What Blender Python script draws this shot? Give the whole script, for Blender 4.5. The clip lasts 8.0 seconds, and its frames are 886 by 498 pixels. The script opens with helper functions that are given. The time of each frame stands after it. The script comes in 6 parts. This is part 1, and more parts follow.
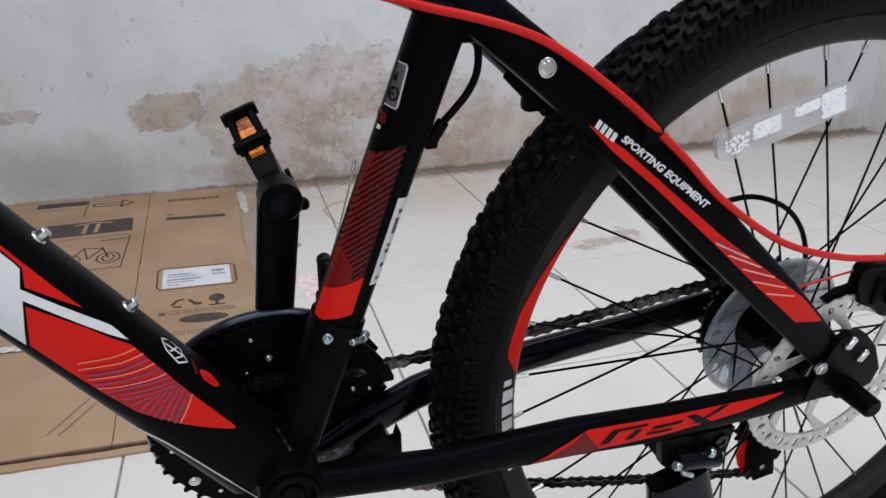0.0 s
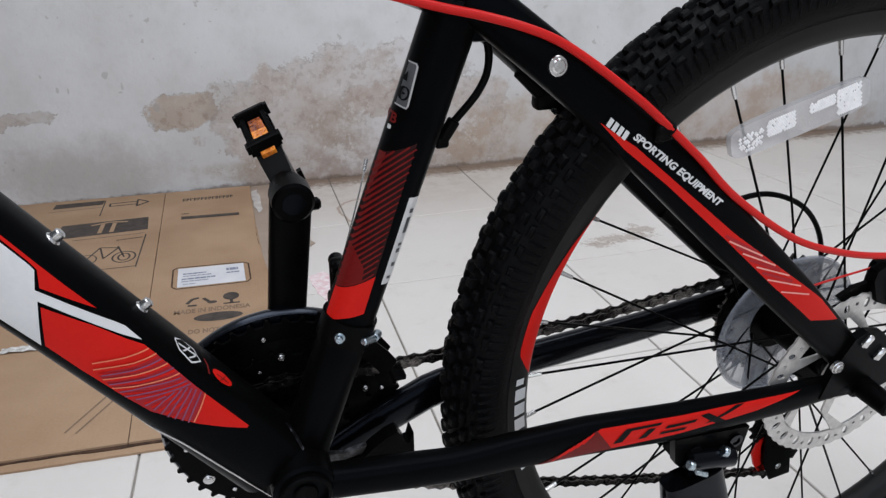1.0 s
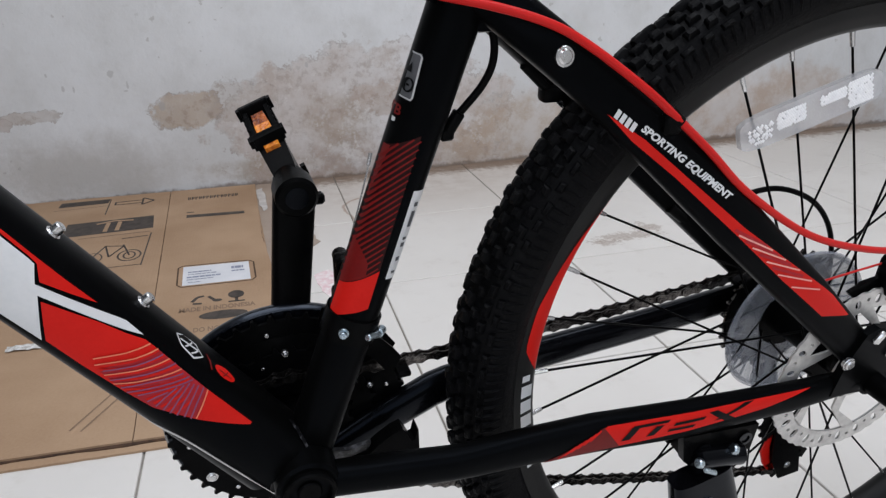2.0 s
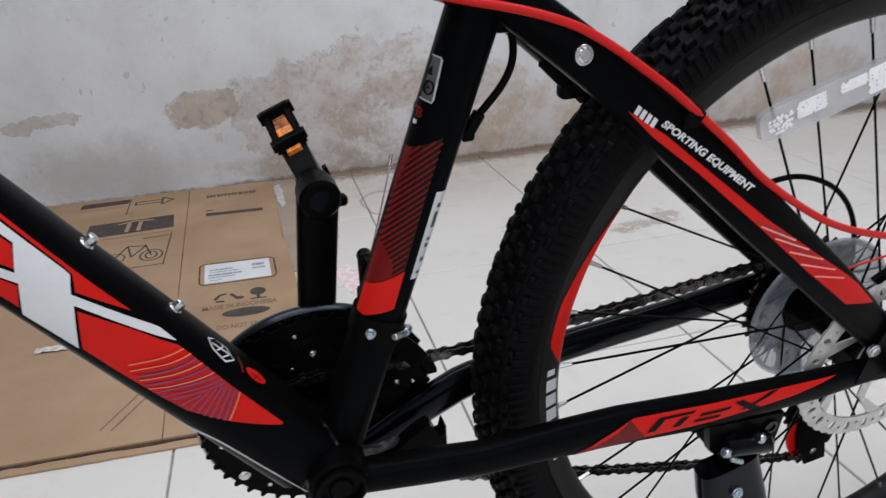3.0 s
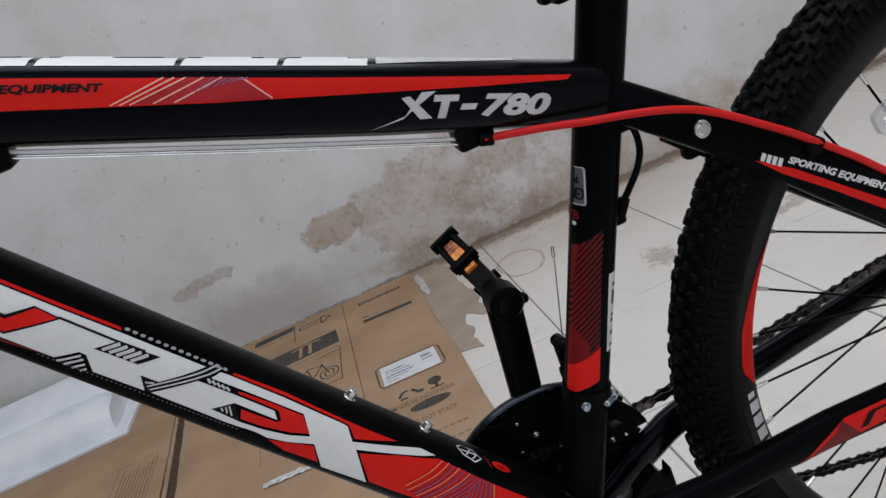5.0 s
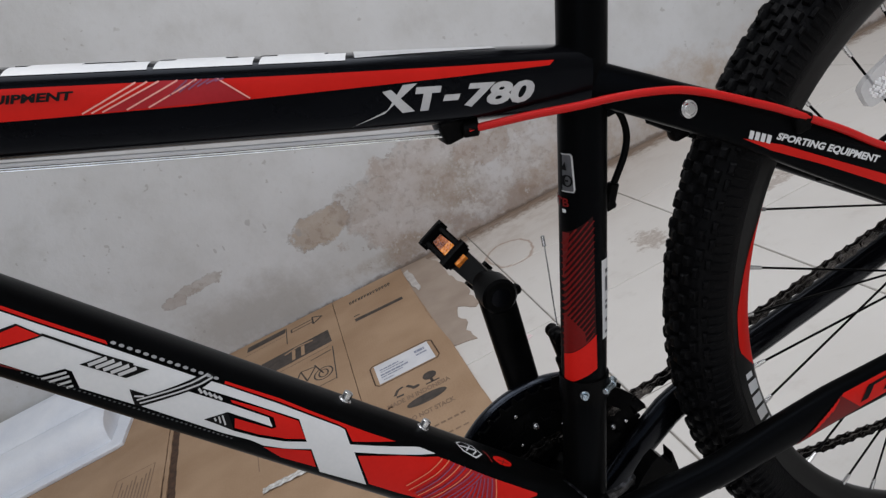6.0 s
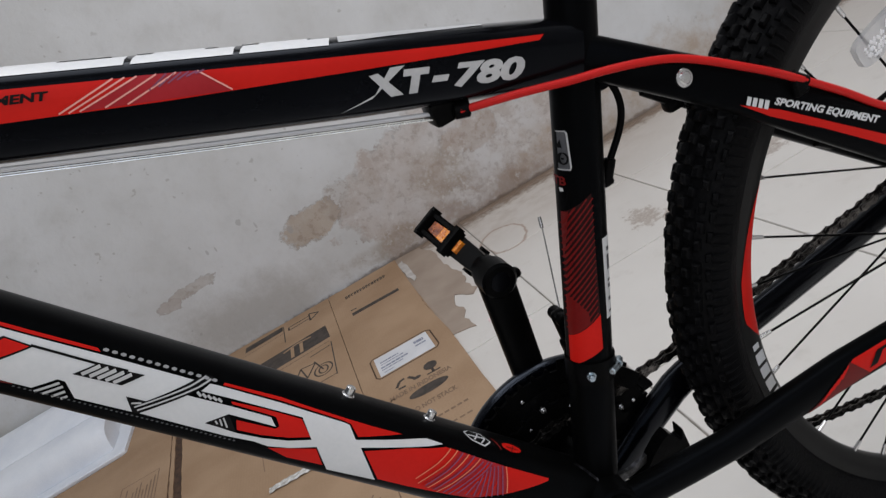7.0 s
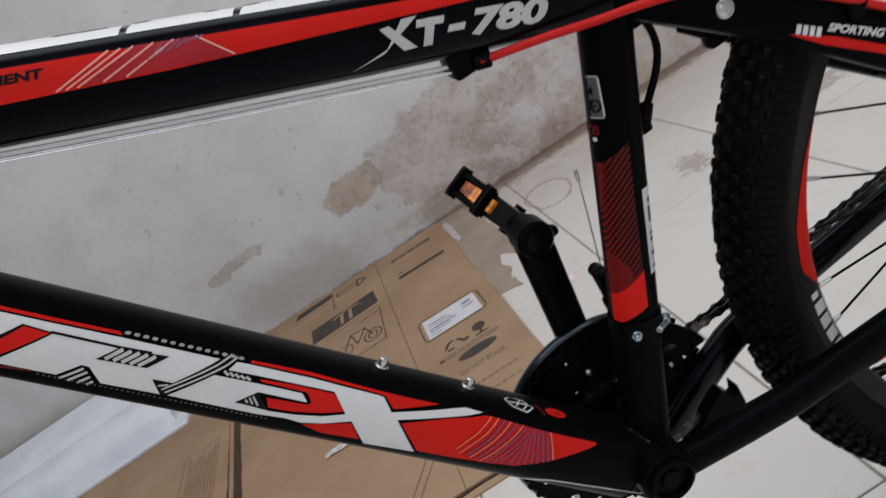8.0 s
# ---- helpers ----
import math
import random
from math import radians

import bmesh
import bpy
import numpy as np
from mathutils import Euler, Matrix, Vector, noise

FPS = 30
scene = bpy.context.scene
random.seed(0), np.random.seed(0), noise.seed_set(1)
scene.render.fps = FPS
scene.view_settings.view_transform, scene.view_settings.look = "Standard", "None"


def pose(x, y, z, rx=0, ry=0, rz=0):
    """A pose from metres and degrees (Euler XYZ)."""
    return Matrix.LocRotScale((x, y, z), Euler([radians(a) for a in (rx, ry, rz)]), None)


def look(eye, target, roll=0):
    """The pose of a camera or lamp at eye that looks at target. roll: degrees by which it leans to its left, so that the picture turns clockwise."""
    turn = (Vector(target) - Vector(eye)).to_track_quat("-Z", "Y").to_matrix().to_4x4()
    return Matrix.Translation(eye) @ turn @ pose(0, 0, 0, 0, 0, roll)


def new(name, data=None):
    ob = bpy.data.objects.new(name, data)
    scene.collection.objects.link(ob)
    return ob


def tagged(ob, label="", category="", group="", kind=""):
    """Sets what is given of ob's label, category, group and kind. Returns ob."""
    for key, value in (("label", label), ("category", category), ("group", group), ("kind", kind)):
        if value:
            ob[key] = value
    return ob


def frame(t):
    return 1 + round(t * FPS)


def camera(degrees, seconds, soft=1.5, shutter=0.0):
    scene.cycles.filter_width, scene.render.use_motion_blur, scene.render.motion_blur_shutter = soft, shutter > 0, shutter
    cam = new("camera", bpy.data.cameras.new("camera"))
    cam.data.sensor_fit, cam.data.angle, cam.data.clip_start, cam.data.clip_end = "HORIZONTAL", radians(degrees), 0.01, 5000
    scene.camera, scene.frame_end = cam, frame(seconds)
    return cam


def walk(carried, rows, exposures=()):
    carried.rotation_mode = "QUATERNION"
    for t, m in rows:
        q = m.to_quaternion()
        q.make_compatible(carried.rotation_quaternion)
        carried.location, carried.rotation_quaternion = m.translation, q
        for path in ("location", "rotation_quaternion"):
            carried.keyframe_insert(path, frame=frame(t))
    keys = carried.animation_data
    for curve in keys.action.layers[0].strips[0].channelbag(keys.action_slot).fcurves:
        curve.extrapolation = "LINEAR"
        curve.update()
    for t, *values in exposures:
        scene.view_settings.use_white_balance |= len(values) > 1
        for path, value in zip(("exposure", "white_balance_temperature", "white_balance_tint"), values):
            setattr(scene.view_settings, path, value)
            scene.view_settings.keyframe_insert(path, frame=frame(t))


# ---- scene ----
cam = camera(60.96, 8.0, 1.35, 0.5)
PATH = [
    (0, (-0.0072, -0.5178, 0.6531), (0.4560, 1.1949, -0.0267), -1.25),
    (0.5, (-0.0072, -0.5178, 0.6531), (0.4067, 1.2059, -0.0305), -2.31),
    (1, (-0.0054, -0.5175, 0.6540), (0.4233, 1.2021, -0.0308), -1.88),
    (2.3, (-0.0031, -0.5113, 0.6478), (0.4095, 1.2117, -0.0385), -2.12),
    (2.5, (-0.0024, -0.5107, 0.6484), (0.4227, 1.2073, -0.0427), -1.94),
    (3, (-0.0088, -0.5145, 0.6568), (0.3624, 1.2089, -0.0518), -4.07),
    (3.2, (-0.0149, -0.5148, 0.6596), (0.3330, 1.2049, -0.0920), -4.97),
    (3.5, (-0.0277, -0.5144, 0.6723), (0.2677, 1.1989, -0.0942), -7.74),
    (3.7, (-0.0282, -0.5259, 0.6790), (0.2120, 1.2040, -0.0675), -10.48),
    (4, (-0.0394, -0.5388, 0.6984), (0.2212, 1.2117, 0.0072), -12.26),
    (4.2, (-0.0379, -0.5552, 0.7056), (0.1700, 1.2239, 0.0775), -13.72),
    (4.5, (-0.0464, -0.5671, 0.7228), (0.0724, 1.2423, 0.1553), -18.10),
    (4.7, (-0.0464, -0.5738, 0.7259), (0.0428, 1.2457, 0.2135), -21.08),
    (5, (-0.0473, -0.5730, 0.7249), (0.0609, 1.2508, 0.2032), -23.55),
    (6.5, (-0.0474, -0.5584, 0.7219), (0.0767, 1.2547, 0.1676), -27.37),
    (7, (-0.0501, -0.5527, 0.7192), (0.0812, 1.2527, 0.1418), -29.37),
    (7.5, (-0.0512, -0.5475, 0.7176), (0.0444, 1.2540, 0.1215), -31.46),
    (7.7, (-0.0445, -0.5440, 0.7125), (0.0094, 1.2611, 0.1288), -32.15),
    (8, (-0.0376, -0.5311, 0.7070), (-0.0644, 1.2718, 0.1081), -33.94),
]
walk(cam, [(t, look(eye, target, roll)) for t, eye, target, roll in PATH], [(0, 0.03, 6420, 11), (3.0, 0.0, 6450, 11), (3.5, -0.08, 6480, 11), (4.0, -0.07, 6500, 11), (4.5, -0.25, 6530, 11), (4.8, -0.30, 6540, 11), (8.0, -0.30, 6690, 11)])

BIKE_LEAN, BIKE_TURN = 8.59, 4.76  # degrees, on its kickstand towards the viewer

# ---------------------------------------------------------------- light
world = bpy.data.worlds.new("world")
scene.world = world
world.use_nodes = True
wn, wl = world.node_tree.nodes, world.node_tree.links
sky = wn.new("ShaderNodeTexSky")
sky.sky_type, sky.sun_disc = "NISHITA", False
sky.sun_elevation, sky.sun_rotation = radians(50), radians(200)
wn["Background"].inputs["Strength"].default_value = 0.12
wl.new(sky.outputs[0], wn["Background"].inputs["Color"])

door_light = new("opening_daylight", bpy.data.lights.new("opening_daylight", "AREA"))
door_light.data.shape, door_light.data.size, door_light.data.size_y = "RECTANGLE", 3.0, 2.1
door_light.data.energy, door_light.data.color = 14.5, (0.98, 0.99, 1.0)
door_light.matrix_world = look((-0.2, -2.40, 1.45), (-0.1, 1.0, 0.5))

roof_light = new("roof_daylight", bpy.data.lights.new("roof_daylight", "AREA"))
roof_light.data.shape, roof_light.data.size, roof_light.data.size_y = "RECTANGLE", 2.6, 2.0
roof_light.data.energy, roof_light.data.color = 69.0, (0.95, 0.975, 1.0)
roof_light.matrix_world = pose(0.3, -0.3, 2.80)


# ---------------------------------------------------------------- materials
def nodes_of(mat):
    return mat.node_tree.nodes, mat.node_tree.links


def surface(name, dark, light, rough=0.5, metal=0.0, scale=30.0, fine=400.0, bump=0.0, bump_scale=300.0, coat=0.0, spec=0.5, mix_fac=(0.35, 0.65), alpha=1.0, rand=0.0):
    """A two-scale procedural surface between a dark and a light tone."""
    mat = bpy.data.materials.new(name)
    mat.use_nodes = True
    n, l = nodes_of(mat)
    b = n["Principled BSDF"]
    co = n.new("ShaderNodeTexCoord")
    big, small = n.new("ShaderNodeTexNoise"), n.new("ShaderNodeTexNoise")
    big.inputs["Scale"].default_value, small.inputs["Scale"].default_value = scale, fine
    big.inputs["Detail"].default_value, small.inputs["Detail"].default_value = 5.0, 3.0
    l.new(co.outputs["Object"], big.inputs["Vector"])
    l.new(co.outputs["Object"], small.inputs["Vector"])
    mixv = n.new("ShaderNodeMath")
    mixv.operation = "MULTIPLY_ADD"
    mixv.inputs[1].default_value = 0.3
    l.new(small.outputs["Fac"], mixv.inputs[0])
    l.new(big.outputs["Fac"], mixv.inputs[2])
    ramp = n.new("ShaderNodeMapRange")
    ramp.inputs["From Min"].default_value, ramp.inputs["From Max"].default_value = mix_fac[0] + 0.15, mix_fac[1] + 0.15
    l.new(mixv.outputs[0], ramp.inputs["Value"])
    col = n.new("ShaderNodeMix")
    col.data_type = "RGBA"
    col.inputs["A"].default_value, col.inputs["B"].default_value = (*dark, 1), (*light, 1)
    l.new(ramp.outputs[0], col.inputs["Factor"])
    out = col.outputs["Result"]
    if rand:
        info, hsv, mr = n.new("ShaderNodeObjectInfo"), n.new("ShaderNodeHueSaturation"), n.new("ShaderNodeMapRange")
        mr.inputs["To Min"].default_value, mr.inputs["To Max"].default_value = 1 - rand, 1 + rand
        l.new(info.outputs["Random"], mr.inputs["Value"])
        l.new(mr.outputs[0], hsv.inputs["Value"])
        l.new(out, hsv.inputs["Color"])
        out = hsv.outputs["Color"]
    l.new(out, b.inputs["Base Color"])
    rr = n.new("ShaderNodeMapRange")
    rr.inputs["To Min"].default_value, rr.inputs["To Max"].default_value = max(rough - 0.07, 0.02), min(rough + 0.07, 1)
    l.new(small.outputs["Fac"], rr.inputs["Value"])
    l.new(rr.outputs[0], b.inputs["Roughness"])
    b.inputs["Metallic"].default_value = metal
    b.inputs["Coat Weight"].default_value = coat
    b.inputs["Coat Roughness"].default_value = 0.15
    b.inputs["Specular IOR Level"].default_value = spec
    b.inputs["Alpha"].default_value = alpha
    if bump:
        t = n.new("ShaderNodeTexNoise")
        t.inputs["Scale"].default_value, t.inputs["Detail"].default_value = bump_scale, 4.0
        l.new(co.outputs["Object"], t.inputs["Vector"])
        bp = n.new("ShaderNodeBump")
        bp.inputs["Strength"].default_value, bp.inputs["Distance"].default_value = bump, 0.002
        l.new(t.outputs["Fac"], bp.inputs["Height"])
        l.new(bp.outputs[0], b.inputs["Normal"])
    return mat


FRAME_BLACK = surface("satin_black_paint", (0.0014, 0.0014, 0.0014), (0.0022, 0.0022, 0.0022), 0.36, scale=12, bump=0.03, bump_scale=900, spec=0.06)
GLOSS_BLACK = surface("gloss_black_paint", (0.0012, 0.0012, 0.0016), (0.002, 0.002, 0.0026), 0.22, scale=15, spec=0.3)
PLASTIC = surface("black_plastic", (0.0016, 0.0016, 0.0017), (0.0028, 0.0028, 0.003), 0.30, scale=60, bump=0.06, spec=0.035)


def sheen(mat, flat, graze, coat=0.0, tint=(0.66, 0.78, 1.0)):
    """Lets the gloss of a paint rise towards grazing angles; tint puts the sky's blue into it."""
    n, l = nodes_of(mat)
    lw, power, rise = n.new("ShaderNodeLayerWeight"), n.new("ShaderNodeMath"), n.new("ShaderNodeMapRange")
    lw.inputs["Blend"].default_value = 0.5
    power.operation, power.inputs[1].default_value = "POWER", 1.8
    l.new(lw.outputs["Facing"], power.inputs[0])
    rise.inputs["To Min"].default_value, rise.inputs["To Max"].default_value = flat, graze
    l.new(power.outputs[0], rise.inputs["Value"])
    l.new(rise.outputs[0], n["Principled BSDF"].inputs["Specular IOR Level"])
    n["Principled BSDF"].inputs["Specular Tint"].default_value = (*tint, 1)
    lacquer = n.new("ShaderNodeMath")
    lacquer.operation, lacquer.inputs[1].default_value = "MULTIPLY", coat
    l.new(lw.outputs["Facing"], lacquer.inputs[0])
    l.new(lacquer.outputs[0], n["Principled BSDF"].inputs["Coat Weight"])
    n["Principled BSDF"].inputs["Coat Roughness"].default_value = 0.12


GUARD_BLACK = surface("glossy_guard_plastic", (0.0012, 0.0013, 0.002), (0.002, 0.0022, 0.0034), 0.24, scale=15, spec=0.5)
RUBBER = surface("tyre_rubber", (0.0010, 0.0010, 0.0013), (0.0026, 0.0026, 0.0032), 0.5, scale=25, bump=0.35, bump_scale=500, spec=0.07)
RIM_BLACK = surface("anodised_rim_black", (0.005, 0.005, 0.005), (0.0075, 0.0075, 0.0075), 0.42, scale=20, spec=0.2)
sheen(FRAME_BLACK, 0.03, 0.10)
sheen(GLOSS_BLACK, 0.06, 0.7, 0.4)
sheen(GUARD_BLACK, 0.30, 1.0, 0.5)
RED = surface("red_decal", (0.53, 0.0085, 0.005), (0.59, 0.012, 0.0075), 0.4, scale=18, spec=0.12)
RED_DARK = surface("dark_red_decal", (0.11, 0.005, 0.005), (0.15, 0.008, 0.007), 0.42, scale=18, spec=0.2)
RED_BLACK = surface("red_black_decal", (0.016, 0.003, 0.003), (0.024, 0.004, 0.004), 0.42, scale=18, spec=0.12)
RED_MID = surface("middle_red_decal", (0.12, 0.0045, 0.0045), (0.16, 0.006, 0.0055), 0.42, scale=18, spec=0.15)
RED_WINE = surface("wine_red_decal", (0.33, 0.010, 0.016), (0.39, 0.014, 0.022), 0.4, scale=18, spec=0.2)
WHITE = surface("white_decal", (0.60, 0.61, 0.62), (0.67, 0.67, 0.675), 0.4, scale=20)
SILVER_INK = surface("silver_grey_decal", (0.42, 0.42, 0.43), (0.52, 0.52, 0.52), 0.4, scale=40)
ORANGE_LINE = surface("orange_decal_line", (0.66, 0.15, 0.075), (0.72, 0.19, 0.10), 0.4)
BLUE_LINE = surface("violet_decal_line", (0.19, 0.032, 0.085), (0.23, 0.045, 0.115), 0.4)
PALE_LINE = surface("pale_red_decal_line", (0.74, 0.30, 0.26), (0.8, 0.36, 0.3), 0.4)
BLACK_INK = surface("black_decal", (0.0025, 0.0025, 0.003), (0.004, 0.004, 0.0045), 0.42, spec=0.1)
GREY_INK = surface("grey_decal", (0.06, 0.065, 0.07), (0.09, 0.09, 0.1), 0.42)
PALE_GREY_INK = surface("pale_grey_decal", (0.26, 0.26, 0.27), (0.34, 0.34, 0.35), 0.42, scale=60)
BARE_WELD = surface("chipped_black_paint", (0.003, 0.003, 0.004), (0.10, 0.10, 0.11), 0.4, scale=140, fine=500, bump=0.3, bump_scale=500, mix_fac=(0.48, 0.66))
STEEL = surface("bright_steel", (0.55, 0.55, 0.55), (0.72, 0.72, 0.72), 0.25, 1.0, scale=60)
DARK_STEEL = surface("dark_chain_steel", (0.035, 0.031, 0.030), (0.20, 0.185, 0.175), 0.22, 0.95, scale=200)
ROTOR_STEEL = surface("brushed_rotor_steel", (0.52, 0.51, 0.50), (0.66, 0.65, 0.63), 0.42, 0.75, scale=120)
RED_CABLE = surface("red_cable_housing", (0.47, 0.010, 0.009), (0.53, 0.013, 0.011), 0.34, scale=8, spec=0.16)
BLUE_STEEL = surface("zinc_bolt_steel", (0.35, 0.42, 0.48), (0.5, 0.58, 0.62), 0.28, 1.0, scale=60)
FOAM = surface("white_packing_foam", (0.70, 0.735, 0.80), (0.80, 0.825, 0.87), 0.6, scale=8, fine=250, bump=0.25, bump_scale=260)
LABEL_PAPER = surface("white_label_paper", (0.62, 0.63, 0.66), (0.70, 0.70, 0.72), 0.5, scale=20)
CARTON_INK = surface("brown_black_print", (0.034, 0.027, 0.023), (0.068, 0.053, 0.043), 0.7, scale=60)
BLUE_INK = surface("faded_blue_print", (0.17, 0.19, 0.27), (0.28, 0.30, 0.38), 0.6, scale=60)
CARTON_INK_SOFT = surface("faded_brown_print", (0.18, 0.115, 0.073), (0.23, 0.15, 0.098), 0.8, scale=60)
CARTON_GAP_INK = surface("dark_carton_edge", (0.035, 0.017, 0.009), (0.085, 0.042, 0.022), 0.85, scale=80)
TORN_PAPER = surface("grey_brown_torn_card", (0.30, 0.232, 0.182), (0.375, 0.30, 0.243), 0.5, scale=9, bump=0.15, bump_scale=150)
PLAIN_WALL = surface("plain_wall_paint", (0.55, 0.54, 0.53), (0.66, 0.65, 0.64), 0.8, scale=2.5, fine=60, bump=0.1, bump_scale=80)
CEILING = surface("ceiling_paint", (0.66, 0.67, 0.69), (0.74, 0.75, 0.77), 0.8, scale=2, fine=40)
GROUT = surface("grey_grout", (0.20, 0.18, 0.16), (0.30, 0.28, 0.25), 0.85, scale=40)
TAPE = surface("shiny_clear_tape", (0.40, 0.38, 0.35), (0.72, 0.71, 0.69), 0.25, scale=90, bump=0.5, bump_scale=120)
PINK_SCRAP = surface("pink_printed_paper", (0.72, 0.50, 0.52), (0.82, 0.76, 0.75), 0.6, scale=70)
# two ambers: the reflector's lit strip and its dim half are painted in
AMBER = surface("amber_reflector", (0.34, 0.060, 0.002), (0.88, 0.30, 0.014), 0.2, scale=210, fine=700, bump=0.6, bump_scale=420, coat=0.2, mix_fac=(0.32, 0.72))
AMBER_SHADED = surface("deep_amber_reflector", (0.085, 0.012, 0.001), (0.46, 0.105, 0.006), 0.2, scale=260, fine=700, bump=0.6, bump_scale=420, coat=0.2, mix_fac=(0.40, 0.75))
PALE_SCRAP = surface("pale_torn_paper", (0.44, 0.41, 0.385), (0.57, 0.545, 0.52), 0.6, scale=30, bump=0.2, bump_scale=150)
CLEAR = surface("smoky_clear_plastic", (0.27, 0.29, 0.34), (0.40, 0.42, 0.47), 0.2, scale=30, alpha=0.45)
REFLECTOR_CLEAR = surface("clear_reflector_plastic", (0.62, 0.62, 0.64), (0.74, 0.74, 0.75), 0.2, scale=40, bump=0.3, bump_scale=600, alpha=0.46)
REFLECTOR_GLINT = surface("bright_prism_reflector", (0.86, 0.86, 0.88), (0.97, 0.97, 0.98), 0.2, scale=200, bump=0.2, bump_scale=700)


def carton_material():
    mat = surface("kraft_cardboard", (0.326, 0.212, 0.130), (0.396, 0.268, 0.171), 0.8, scale=5, fine=220, bump=0.12, bump_scale=90, spec=0.2)
    n, l = nodes_of(mat)
    co, wave = n["Texture Coordinate"], n.new("ShaderNodeTexWave")
    wave.inputs["Scale"].default_value, wave.inputs["Distortion"].default_value = 45.0, 0.4
    wave.bands_direction = "X"
    l.new(co.outputs["Object"], wave.inputs["Vector"])
    bp, old = n.new("ShaderNodeBump"), n["Bump"]
    bp.inputs["Strength"].default_value, bp.inputs["Distance"].default_value = 0.06, 0.001
    l.new(wave.outputs["Fac"], bp.inputs["Height"])
    l.new(old.outputs[0], bp.inputs["Normal"])
    l.new(bp.outputs[0], n["Principled BSDF"].inputs["Normal"])
    return mat


CARTON = carton_material()


class Graph:
    """Short hand for value nodes."""

    def __init__(self, mat):
        self.n, self.l = nodes_of(mat)

    def math(self, op, a, b=0.0, c=0.0):
        m = self.n.new("ShaderNodeMath")
        m.operation = op
        for i, v in enumerate((a, b, c)):
            if isinstance(v, (int, float)):
                m.inputs[i].default_value = v
            else:
                self.l.new(v, m.inputs[i])
        return m.outputs[0]

    def noise(self, vec, scale, detail=4.0, rough=0.55):
        t = self.n.new("ShaderNodeTexNoise")
        t.inputs["Scale"].default_value, t.inputs["Detail"].default_value, t.inputs["Roughness"].default_value = scale, detail, rough
        self.l.new(vec, t.inputs["Vector"])
        return t.outputs["Fac"]

    def step(self, v, lo, hi):
        m = self.n.new("ShaderNodeMapRange")
        m.interpolation_type = "SMOOTHSTEP"
        m.inputs["From Min"].default_value, m.inputs["From Max"].default_value = lo, hi
        self.l.new(v, m.inputs["Value"])
        return m.outputs[0]

    def mix(self, fac, a, b):
        m = self.n.new("ShaderNodeMix")
        m.data_type = "RGBA"
        self.l.new(fac, m.inputs["Factor"])
        for key, v in (("A", a), ("B", b)):
            if isinstance(v, tuple):
                m.inputs[key].default_value = (*v, 1)
            else:
                self.l.new(v, m.inputs[key])
        return m.outputs["Result"]


def blob(g, u, v, wob, cx, cy, rx, ry, lo, hi, amount):
    """An irregular spot round (cx, cy); wob roughens its edge."""
    a = g.math("DIVIDE", g.math("SUBTRACT", u, cx), rx)
    b = g.math("DIVIDE", g.math("SUBTRACT", v, cy), ry)
    d = g.math("SQRT", g.math("ADD", g.math("MULTIPLY", a, a), g.math("MULTIPLY", b, b)))
    d = g.math("MULTIPLY_ADD", g.math("SUBTRACT", wob, 0.5), amount, d)
    return g.step(d, hi, lo)


